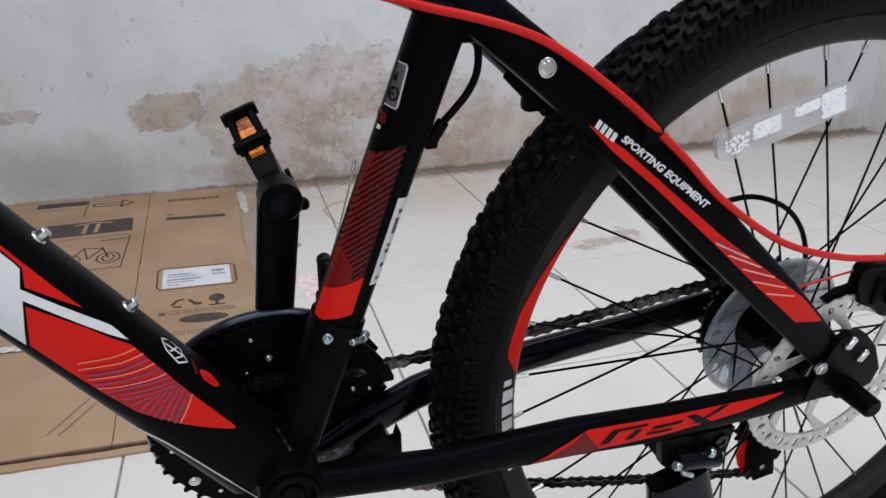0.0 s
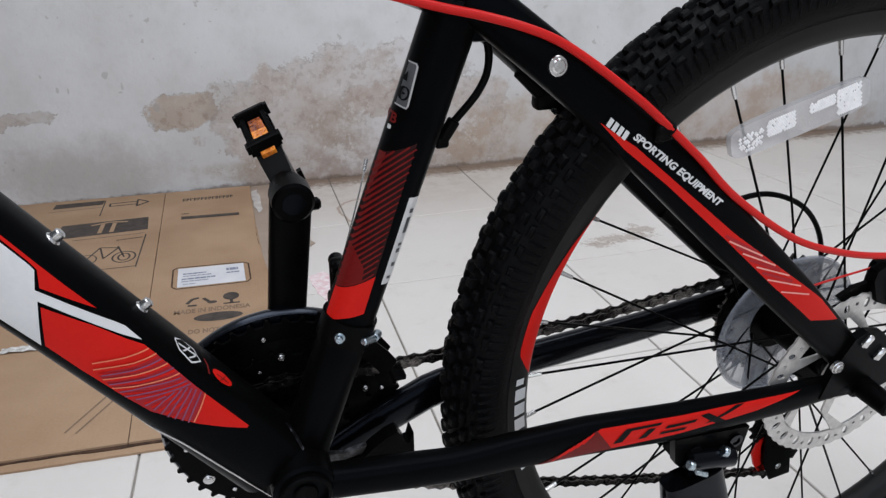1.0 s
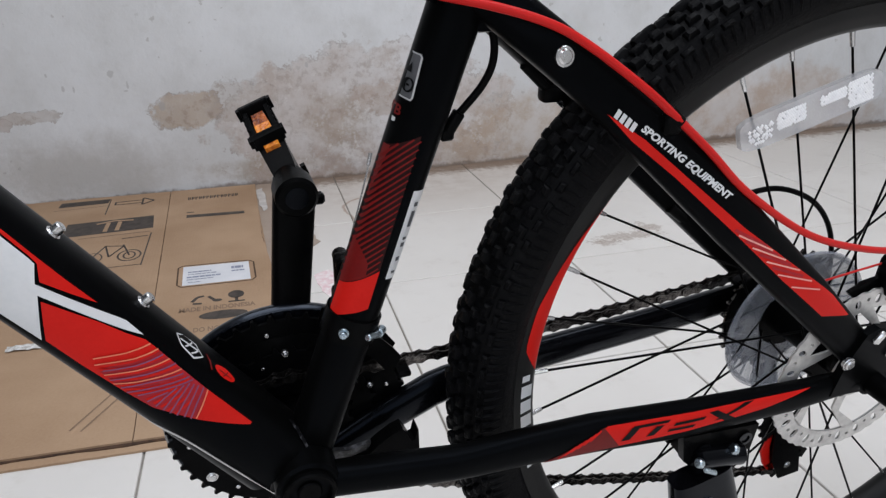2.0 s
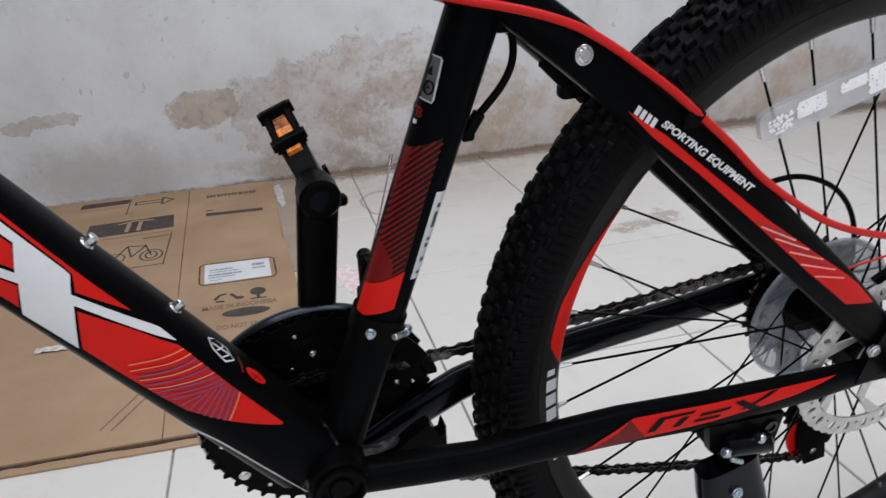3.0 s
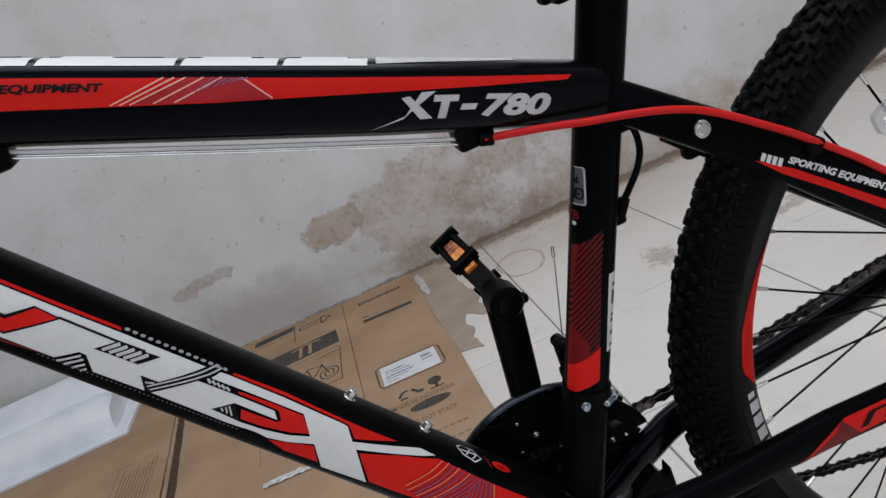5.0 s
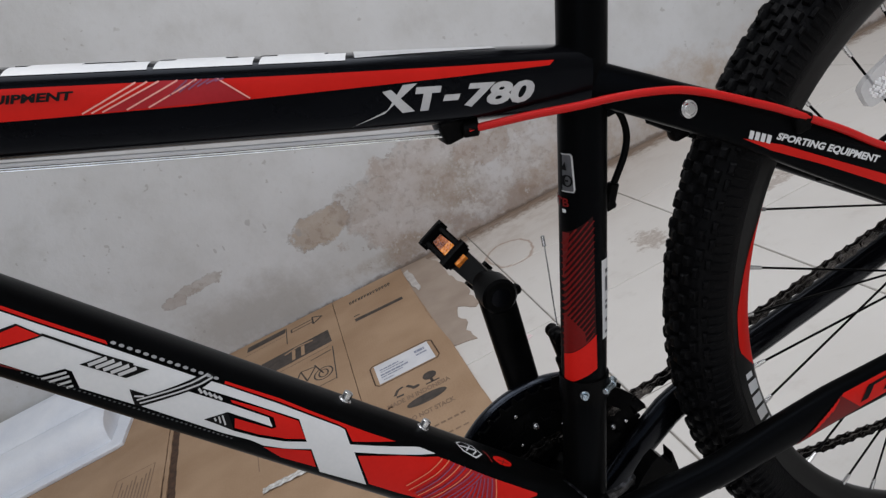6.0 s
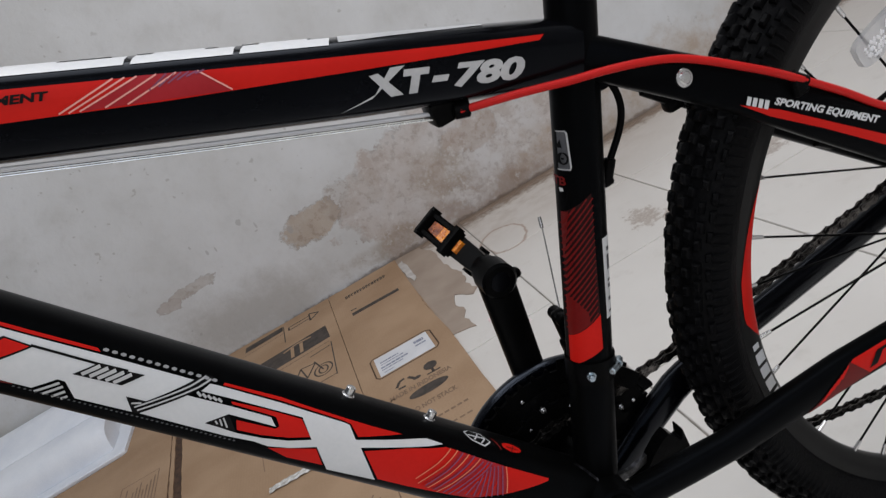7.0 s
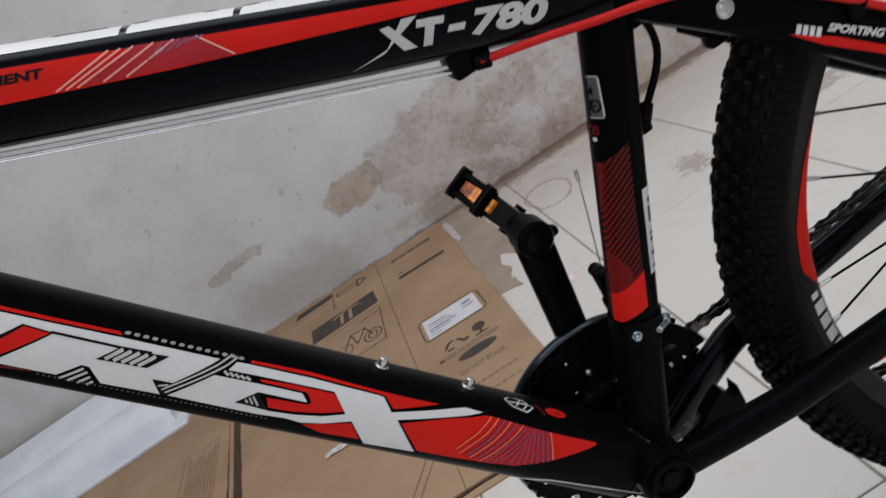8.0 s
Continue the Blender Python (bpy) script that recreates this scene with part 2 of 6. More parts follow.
def old_wall_material():
    """Whitewashed plaster, damp-stained near the floor, with flaked patches."""
    mat = bpy.data.materials.new("damp_whitewashed_plaster")
    mat.use_nodes = True
    g = Graph(mat)
    b = g.n["Principled BSDF"]
    co, sep = g.n.new("ShaderNodeTexCoord"), g.n.new("ShaderNodeSeparateXYZ")
    lay = g.n.new("ShaderNodeMapping")
    lay.inputs["Location"].default_value, lay.inputs["Scale"].default_value = (0.0623, -0.2007, -0.001), (0.918, 1.0, 0.922)
    g.l.new(co.outputs["Object"], lay.inputs["Vector"])
    vec = lay.outputs["Vector"]
    g.l.new(vec, sep.inputs[0])
    x, z = sep.outputs["X"], sep.outputs["Z"]
    broad, mid, fine, speck = g.noise(vec, 3.0), g.noise(vec, 11.0, 6, 0.65), g.noise(vec, 45.0, 5, 0.65), g.noise(vec, 42.0, 2)
    edge = g.noise(vec, 17.0, 8, 0.7)
    warp = g.noise(vec, 7.0, 8, 0.75)
    smear = g.noise(vec, 6.0, 9, 0.72)
    col = g.mix(g.step(broad, 0.32, 0.68), (0.615, 0.62, 0.63), (0.545, 0.545, 0.545))
    col = g.mix(g.math("MULTIPLY", g.step(smear, 0.48, 0.72), 0.30), col, (0.455, 0.45, 0.44))
    # damp zone whose whitewash has come off in a crisp, ragged outline
    rag = g.math("MULTIPLY_ADD", edge, 0.35, g.math("MULTIPLY", warp, 0.65))
    damp = blob(g, x, z, rag, 0.37, 0.150, 0.44, 0.225, 0.90, 1.02, 1.5)
    rim = g.math("SUBTRACT", blob(g, x, z, rag, 0.37, 0.150, 0.44, 0.225, 1.00, 1.03, 1.5), blob(g, x, z, rag, 0.37, 0.150, 0.44, 0.225, 0.94, 0.99, 1.5))
    col = g.mix(g.math("MULTIPLY", damp, g.math("MULTIPLY_ADD", g.step(broad, 0.36, 0.62), 0.32, 0.24)), col, (0.45, 0.38, 0.345))
    cloud = g.math("MULTIPLY", damp, g.step(smear, 0.47, 0.60))
    col = g.mix(g.math("MULTIPLY", cloud, 0.42), col, (0.345, 0.268, 0.222))
    rust = g.math("MULTIPLY", damp, g.math("MULTIPLY", g.step(edge, 0.52, 0.62), g.step(mid, 0.46, 0.60)))
    col = g.mix(g.math("MULTIPLY", rust, 0.36), col, (0.25, 0.165, 0.11))
    col = g.mix(g.math("MULTIPLY", rim, g.math("MULTIPLY", g.step(mid, 0.42, 0.60), 0.55)), col, (0.25, 0.20, 0.17))
    damp2 = blob(g, x, z, rag, 0.92, 0.06, 0.46, 0.17, 0.55, 1.05, 1.7)
    col = g.mix(g.math("MULTIPLY", damp2, g.math("MULTIPLY_ADD", g.step(smear, 0.42, 0.60), 0.45, 0.40)), col, (0.40, 0.315, 0.245))
    damp5 = blob(g, x, z, rag, 1.68, 0.06, 0.56, 0.19, 0.55, 1.05, 1.7)
    col = g.mix(g.math("MULTIPLY", damp5, g.math("MULTIPLY_ADD", g.step(smear, 0.42, 0.60), 0.45, 0.40)), col, (0.42, 0.325, 0.26))
    damp3 = blob(g, x, z, warp, -0.44, 0.07, 0.30, 0.13, 0.2, 1.2, 1.9)
    col = g.mix(g.math("MULTIPLY", damp3, 0.75), col, (0.385, 0.365, 0.345))
    damp4 = blob(g, x, z, warp, -1.45, 0.10, 0.45, 0.14, 0.3, 1.2, 1.9)
    col = g.mix(g.math("MULTIPLY", damp4, 0.6), col, (0.42, 0.38, 0.30))
    base = blob(g, x, z, warp, 0.30, 0.03, 0.36, 0.11, 0.3, 1.1, 1.9)
    col = g.mix(g.math("MULTIPLY", base, g.math("MULTIPLY_ADD", g.step(mid, 0.40, 0.60), 0.5, 0.2)), col, (0.27, 0.19, 0.14))
    grime = g.math("MAXIMUM", blob(g, x, z, rag, 0.28, 0.165, 0.13, 0.10, 0.5, 1.0, 2.4), blob(g, x, z, rag, 0.05, 0.05, 0.20, 0.05, 0.5, 1.0, 2.4))
    col = g.mix(g.math("MULTIPLY", grime, g.math("MULTIPLY_ADD", g.step(edge, 0.42, 0.58), 0.45, 0.12)), col, (0.29, 0.225, 0.165))
    chalk = g.math("MULTIPLY", damp, g.step(edge, 0.55, 0.62))
    col = g.mix(g.math("MULTIPLY", chalk, 0.6), col, (0.58, 0.56, 0.545))
    mottle = g.math("MULTIPLY", g.step(fine, 0.52, 0.66), g.math("MULTIPLY_ADD", damp, 0.32, 0.05))
    col = g.mix(mottle, col, (0.27, 0.22, 0.19))
    # flaked patches with a sharp, darker rim
    flakes = None
    for cx, cz, rx, rz, tone, force in ((-0.118, 0.233, 0.094, 0.056, (0.43, 0.36, 0.30), 0.95), (0.02, 0.24, 0.11, 0.06, (0.43, 0.375, 0.335), 0.28), (-0.535, 0.240, 0.075, 0.021, (0.46, 0.425, 0.40), 0.8), (-0.60, 0.226, 0.04, 0.018, (0.46, 0.42, 0.40), 0.8), (0.42, 0.22, 0.10, 0.05, (0.40, 0.32, 0.27), 0.5)):
        wob = edge if rx < 0.08 else rag
        outer = blob(g, x, z, wob, cx, cz, rx, rz, 0.93, 1.0, 2.8)
        inner = blob(g, x, z, wob, cx, cz, rx, rz, 0.84, 0.92, 2.8)
        col = g.mix(g.math("MULTIPLY", outer, g.math("MULTIPLY_ADD", g.step(mid, 0.40, 0.56), 0.55 * force, 0.2 * force)), col, (0.25, 0.205, 0.17))
        col = g.mix(g.math("MULTIPLY", inner, g.math("MULTIPLY_ADD", g.step(smear, 0.36, 0.58), 0.3 * force, 0.62 * force)), col, tone)
        crumbs = g.math("MULTIPLY", inner, g.math("MULTIPLY", g.step(fine, 0.54, 0.64), 0.35 * force))
        col = g.mix(crumbs, col, (0.22, 0.155, 0.11))
        flakes = outer if flakes is None else g.math("MAXIMUM", flakes, outer)
    for cx, cz, rx, rz in ((-0.304, 0.338, 0.009, 0.012), (-0.266, 0.306, 0.005, 0.011), (-0.273, 0.292, 0.007, 0.0035), (-0.425, 0.31, 0.004, 0.008), (-0.46, 0.345, 0.003, 0.006), (-0.188, 0.245, 0.009, 0.012), (0.21, 0.33, 0.005, 0.009), (-0.40, 0.305, 0.003, 0.012)):
        chip = blob(g, x, z, fine, cx, cz, rx, rz, 0.7, 1.0, 2.4)
        col = g.mix(g.math("MULTIPLY", chip, 0.55), col, (0.35, 0.34, 0.335))
    # small grey chips
    chips = g.math("MULTIPLY", g.step(speck, 0.69, 0.72), g.step(g.noise(vec, 4.3, 2), 0.46, 0.56))
    col = g.mix(g.math("MULTIPLY", chips, 0.5), col, (0.33, 0.315, 0.30))
    # grime just above the floor
    foot = g.math("MULTIPLY", g.step(g.math("MULTIPLY_ADD", edge, 0.05, g.math("MULTIPLY", z, -1.0)), 0.012, 0.024), 0.7)
    col = g.mix(foot, col, (0.15, 0.105, 0.075))
    g.l.new(col, b.inputs["Base Color"])
    b.inputs["Roughness"].default_value = 0.85
    b.inputs["Specular IOR Level"].default_value = 0.25
    height = g.math("MULTIPLY_ADD", fine, 0.35, g.math("MULTIPLY_ADD", mid, 0.6, g.math("MULTIPLY", flakes, -0.28)))
    bump = g.n.new("ShaderNodeBump")
    bump.inputs["Strength"].default_value, bump.inputs["Distance"].default_value = 0.55, 0.006
    g.l.new(height, bump.inputs["Height"])
    g.l.new(bump.outputs[0], b.inputs["Normal"])
    return mat


def tile_material():
    """Cream glazed floor tile with dust and a few brown stains."""
    mat = bpy.data.materials.new("cream_glazed_tile")
    mat.use_nodes = True
    g = Graph(mat)
    b = g.n["Principled BSDF"]
    geo, info, sep = g.n.new("ShaderNodeNewGeometry"), g.n.new("ShaderNodeObjectInfo"), g.n.new("ShaderNodeSeparateXYZ")
    vec = geo.outputs["Position"]
    g.l.new(vec, sep.inputs[0])
    x, y = sep.outputs["X"], sep.outputs["Y"]
    broad, mid, fine = g.noise(vec, 2.2), g.noise(vec, 14.0, 6, 0.65), g.noise(vec, 130.0, 3)
    ragged = g.noise(vec, 38.0, 8, 0.75)
    col = g.mix(g.step(broad, 0.3, 0.7), (0.70, 0.675, 0.64), (0.64, 0.61, 0.575))
    col = g.mix(g.math("MULTIPLY", info.outputs["Random"], 0.35), col, (0.62, 0.595, 0.56))
    col = g.mix(g.math("MULTIPLY", g.step(mid, 0.54, 0.74), 0.35), col, (0.50, 0.46, 0.42))
    # brown dust by the wall, widened to darken the tiles near it
    dust_darkening = blob(g, x, y, mid, 0.40, 1.80, 1.05, 0.55, 0.3, 1.1, 1.2)
    col = g.mix(g.math("MULTIPLY", dust_darkening, g.math("MULTIPLY_ADD", g.step(mid, 0.40, 0.64), 0.30, 0.32)), col, (0.42, 0.355, 0.305))
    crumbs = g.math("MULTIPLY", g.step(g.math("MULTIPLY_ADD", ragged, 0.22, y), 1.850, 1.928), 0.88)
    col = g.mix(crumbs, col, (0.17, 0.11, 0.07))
    for cx, cy, rx, ry in ((0.536, 1.098, 0.035, 0.055), (0.582, 1.041, 0.02, 0.033), (0.839, 1.054, 0.078, 0.025), (0.771, 1.029, 0.03, 0.022), (0.908, 1.095, 0.03, 0.033)):
        spot = blob(g, x, y, ragged, cx, cy, rx * 1.3, ry * 1.3, 0.5, 1.0, 4.0)
        col = g.mix(g.math("MULTIPLY", spot, g.math("MULTIPLY_ADD", fine, 0.9, 0.1)), col, (0.26, 0.19, 0.145))
    # the dried ring beside the wall
    dx, dy = g.math("DIVIDE", g.math("SUBTRACT", x, 0.269), 0.066), g.math("DIVIDE", g.math("SUBTRACT", y, 1.491), 0.11)
    d = g.math("MULTIPLY_ADD", g.math("SUBTRACT", mid, 0.5), 0.5, g.math("SQRT", g.math("ADD", g.math("MULTIPLY", dx, dx), g.math("MULTIPLY", dy, dy))))
    ring = g.step(g.math("ABSOLUTE", g.math("SUBTRACT", d, 1.0)), 0.09, 0.02)
    col = g.mix(g.math("MULTIPLY", ring, 0.62), col, (0.27, 0.15, 0.085))
    g.l.new(col, b.inputs["Base Color"])
    rough = g.n.new("ShaderNodeMapRange")
    rough.inputs["To Min"].default_value, rough.inputs["To Max"].default_value = 0.32, 0.55
    g.l.new(mid, rough.inputs["Value"])
    g.l.new(rough.outputs[0], b.inputs["Roughness"])
    bump = g.n.new("ShaderNodeBump")
    bump.inputs["Strength"].default_value, bump.inputs["Distance"].default_value = 0.08, 0.002
    g.l.new(mid, bump.inputs["Height"])
    g.l.new(bump.outputs[0], b.inputs["Normal"])
    return mat


WALL_OLD, TILE = old_wall_material(), tile_material()


# ---------------------------------------------------------------- building helpers
def part(name, bm, material, parent=None, label="", smooth=True):
    me = bpy.data.meshes.new(name)
    bmesh.ops.recalc_face_normals(bm, faces=bm.faces)
    bm.to_mesh(me)
    bm.free()
    me.materials.append(material)
    if smooth:
        me.polygons.foreach_set("use_smooth", [True] * len(me.polygons))
        me.set_sharp_from_angle(angle=radians(38))
    ob = new(name, me)
    ob.parent = parent
    if label:
        ob["label"] = label
    return ob


def thing(name, label, category, group="", kind="", m=None):
    ob = new(name)
    ob.empty_display_size = 0.05
    if m is not None:
        ob.matrix_world = m
    return tagged(ob, label, category, group, kind)


def add_box(bm, lo, hi, bevel=0.0, m=None, seg=1):
    """A box between two corners, its edges rounded by bevel."""
    made = bmesh.ops.create_cube(bm, size=1.0)["verts"]
    lo, hi = Vector(lo), Vector(hi)
    for v in made:
        v.co = Vector([(a + b) / 2 + c * (b - a) for a, b, c in zip(lo, hi, v.co)])
    if bevel:
        edges = list({e for v in made for e in v.link_edges})
        made = list({v for f in bmesh.ops.bevel(bm, geom=edges, offset=bevel, segments=seg, affect="EDGES", profile=0.5)["faces"] for v in f.verts} | {v for v in made if v.is_valid})
    if m is not None:
        bmesh.ops.transform(bm, matrix=m, verts=made)
    return made


def ring_of(bm, centre, a, b, seg):
    return [bm.verts.new(centre + a * math.cos(2 * math.pi * k / seg) + b * math.sin(2 * math.pi * k / seg)) for k in range(seg)]


def skin(bm, r0, r1):
    n = len(r0)
    for k in range(n):
        bm.faces.new((r0[k], r0[(k + 1) % n], r1[(k + 1) % n], r1[k]))


def add_rod(bm, p0, p1, r0, r1=None, seg=12, caps=True, chamfer=0.0):
    """A round bar from p0 to p1, with chamfered ends."""
    p0, p1 = Vector(p0), Vector(p1)
    r1 = r0 if r1 is None else r1
    t = (p1 - p0).normalized()
    a = t.orthogonal().normalized()
    b = t.cross(a)
    rows = [(p0, r0), (p1, r1)]
    if chamfer:
        rows = [(p0, r0 - chamfer), (p0 + t * chamfer, r0), (p1 - t * chamfer, r1), (p1, r1 - chamfer)]
    rings = [ring_of(bm, p, a * r, b * r, seg) for p, r in rows]
    for u, v in zip(rings, rings[1:]):
        skin(bm, u, v)
    if caps:
        bm.faces.new(rings[0])
        bm.faces.new(rings[-1])


def glide(points, steps=6):
    """Points along a smooth curve through the given ones."""
    p = [Vector(q) for q in points]
    out = []
    for i in range(len(p) - 1):
        a, b, c, d = p[max(i - 1, 0)], p[i], p[i + 1], p[min(i + 2, len(p) - 1)]
        for k in range(steps):
            t = k / steps
            out.append(0.5 * (2 * b + (c - a) * t + (2 * a - 5 * b + 4 * c - d) * t * t + (3 * b - a - 3 * c + d) * t ** 3))
    return out + [p[-1]]


def add_cable(bm, points, r, seg=8, steps=6):
    pts = glide(points, steps)
    prev = None
    for i, p in enumerate(pts):
        t = (pts[min(i + 1, len(pts) - 1)] - pts[max(i - 1, 0)]).normalized()
        a = t.cross(Vector((0.13, 1, 0.07))).normalized()
        b = t.cross(a)
        row = ring_of(bm, p, a * r, b * r, seg)
        if prev:
            skin(bm, prev, row)
        else:
            bm.faces.new(row)
        prev = row
    bm.faces.new(prev)


def add_lathe(bm, profile, centre, seg=64, start=0.0, end=360.0, closed=True):
    """Turns a profile of (radius, y) round the y axis through centre (x, z); a closed profile makes a solid ring."""
    full = abs(end - start) > 359.9
    count = seg if full else seg + 1
    rows = []
    for k in range(count):
        w = radians(start + (end - start) * k / seg)
        rows.append([bm.verts.new((centre[0] + r * math.cos(w), y, centre[1] + r * math.sin(w))) for r, y in profile])
    m = len(profile)
    for k in range(seg):
        u, v = rows[k], rows[(k + 1) % count]
        for j in range(m if closed else m - 1):
            bm.faces.new((u[j], u[(j + 1) % m], v[(j + 1) % m], v[j]))
    if not full and closed and m > 2:
        bm.faces.new(rows[0])
        bm.faces.new(rows[-1])


def add_plate(bm, outline, y0, y1, holes=()):
    """A flat plate of the outline (x, z) between y0 and y1."""
    front = [bm.verts.new((x, y0, z)) for x, z in outline]
    back = [bm.verts.new((x, y1, z)) for x, z in outline]
    bm.faces.new(front)
    bm.faces.new(back[::-1])
    n = len(outline)
    for k in range(n):
        bm.faces.new((front[k], back[k], back[(k + 1) % n], front[(k + 1) % n]))


class Tube:
    """A frame tube along points (x, y, z) with half heights, half widths and the power of its rounded section."""

    def __init__(self, pts, hs, ws, power=2.0, pace=(1.0, 0.0)):
        self.p, self.hs, self.ws, self.power, self.pace = [Vector(p) for p in pts], hs, ws, power, pace
        self.cum = [0.0]
        for a, b in zip(self.p, self.p[1:]):
            self.cum.append(self.cum[-1] + math.hypot(b.x - a.x, b.z - a.z))

    def mark(self, s):
        """Where along the tube the mark s of its graphics lies: their spacing is stretched to fit the camera's view."""
        return s * (self.pace[0] + self.pace[1] * s)

    def at(self, s):
        """Centre, upward normal, half height and half width at the length s."""
        i = 0
        while i < len(self.p) - 2 and s > self.cum[i + 1]:
            i += 1
        f = (s - self.cum[i]) / (self.cum[i + 1] - self.cum[i])
        g = min(max(f, 0), 1)
        a, b = self.p[i], self.p[i + 1]
        nrm = []
        for j in (i - 1, i, i + 1):
            j = min(max(j, 0), len(self.p) - 2)
            d = self.p[j + 1] - self.p[j]
            v = Vector((-d.z, 0, d.x)).normalized()
            nrm.append(v if v.z > 0 else -v)
        n = (nrm[1] * 2 + (nrm[0] if g < 0.5 else nrm[2]) * abs(g - 0.5) * 2).normalized()
        return a.lerp(b, f), n, self.hs[i] * (1 - g) + self.hs[i + 1] * g, self.ws[i] * (1 - g) + self.ws[i + 1] * g

    def place(self, s, v, lift=0.0, side=-1):
        """The surface at the length s and the height v (-1 to 1) of the near side."""
        c, n, h, w = self.at(self.mark(s))
        v = min(max(v, -1), 1)
        bulge = (1 - abs(v) ** self.power) ** (1 / self.power)
        return c + n * v * (h + lift) + Vector((0, side * bulge * (w + lift), 0))

    def crown(self, points):
        """(length, distance from the top ridge) turned into (length, height) of the near side."""
        out = []
        for q, arc in points:
            _, _, h, w = self.at(self.mark(q))
            run, v, last = 0.0, 1.0, Vector((0, h))
            while run < arc and v > 0:
                v -= 0.002
                p = Vector((w * (1 - v ** self.power) ** (1 / self.power), h * v))
                run += (p - last).length
                last = p
            out.append((q, v))
        return out

    def mesh(self, s0=None, s1=None, step=0.012, seg=44, mirror=False):
        bm = bmesh.new()
        s0 = 0.0 if s0 is None else s0
        s1 = self.cum[-1] if s1 is None else s1
        count = max(int((s1 - s0) / step), 2)
        prev = None
        for i in range(count + 1):
            c, n, h, w = self.at(s0 + (s1 - s0) * i / count)
            row = []
            for k in range(seg):
                q = 2 * math.pi * k / seg
                cu, su = math.cos(q), math.sin(q)
                e = 2 / self.power
                row.append(c + n * h * math.copysign(abs(cu) ** e, cu) + Vector((0, w * math.copysign(abs(su) ** e, su), 0)))
            if mirror:
                row = [Vector((p.x, -p.y, p.z)) for p in row]
            row = [bm.verts.new(p) for p in row]
            if prev:
                skin(bm, prev, row)
            else:
                bm.faces.new(row)
            prev = row
        bm.faces.new(prev)
        return bm


def cut_along(bm, axis, lines):
    """Cuts a flat mesh along the given lines across x or y."""
    no = (1, 0, 0) if axis == 0 else (0, 1, 0)
    for q in lines:
        co = (q, 0, 0) if axis == 0 else (0, q, 0)
        bmesh.ops.bisect_plane(bm, geom=bm.verts[:] + bm.edges[:] + bm.faces[:], dist=1e-7, plane_co=co, plane_no=no)


def add_patch(target, tube, poly, lift, side=-1):
    """A printed shape, given by (length, height) corners, laid on a tube; all shapes bend along the same lines."""
    bm = bmesh.new()
    bm.faces.new([bm.verts.new((s, v, 0)) for s, v in poly])
    bm.normal_update()
    bmesh.ops.triangulate(bm, faces=bm.faces[:])
    lo, hi = min(v for _, v in poly), max(v for _, v in poly)
    cut_along(bm, 1, [v for v in (-0.99, -0.96, -0.92, -0.87, -0.8, -0.7, -0.6, -0.5, -0.35, -0.2, 0.0, 0.2, 0.35, 0.5, 0.6, 0.7, 0.8, 0.87, 0.92, 0.96, 0.99) if lo < v < hi])
    if len(tube.p) > 3:
        a, b = min(q for q, _ in poly), max(q for q, _ in poly)
        cut_along(bm, 0, [0.008 * k for k in range(int(a / 0.008) + 1, int(b / 0.008) + 1)])
    idx = {v: target.verts.new(tube.place(v.co.x, v.co.y, lift, side)) for v in bm.verts}
    for f in bm.faces:
        target.faces.new([idx[v] for v in f.verts])
    bm.free()


def line_poly(points, width, h):
    """A thin strip along (length, height) points."""
    p = [Vector((s, v * h)) for s, v in points]
    left, right = [], []
    for i, q in enumerate(p):
        d = (p[min(i + 1, len(p) - 1)] - p[max(i - 1, 0)]).normalized()
        o = Vector((-d.y, d.x)) * width / 2
        left.append(q + o)
        right.append(q - o)
    return [(q.x, q.y / h) for q in left + right[::-1]]


def print_on(tube, name, polys, material, parent, lift, label=""):
    """Printed shapes on a tube, each a part of its own; fine hatching stays joined."""
    if len(polys) > 14:
        bm = bmesh.new()
        for poly in polys:
            add_patch(bm, tube, poly, lift)
        return tagged(part(name, bm, material, parent, label), kind="stuff")
    for poly in polys:
        bm = bmesh.new()
        add_patch(bm, tube, poly, lift)
        part(name, bm, material, parent, label)


def letters(body, size, shear=0.0, bold=0.0, spacing=1.0):
    """The outlines of a word as a flat mesh, built with the built-in font."""
    cu = bpy.data.curves.new("word", "FONT")
    cu.body, cu.size, cu.shear, cu.offset, cu.space_character = body, size, shear, bold, spacing
    cu.resolution_u = 3
    ob = new("word", cu)
    bpy.context.view_layer.update()
    me = bpy.data.meshes.new_from_object(ob.evaluated_get(bpy.context.evaluated_depsgraph_get()))
    bpy.data.objects.remove(ob)
    bm = bmesh.new()
    bm.from_mesh(me)
    bpy.data.meshes.remove(me)
    bmesh.ops.triangulate(bm, faces=bm.faces[:])
    return bm


def fit_letters(bm, width, height):
    xs, ys = [v.co.x for v in bm.verts], [v.co.y for v in bm.verts]
    x0, x1, y0, y1 = min(xs), max(xs), min(ys), max(ys)
    for v in bm.verts:
        v.co = Vector(((v.co.x - x0) / (x1 - x0) * width, (v.co.y - y0) / (y1 - y0) * height, 0))


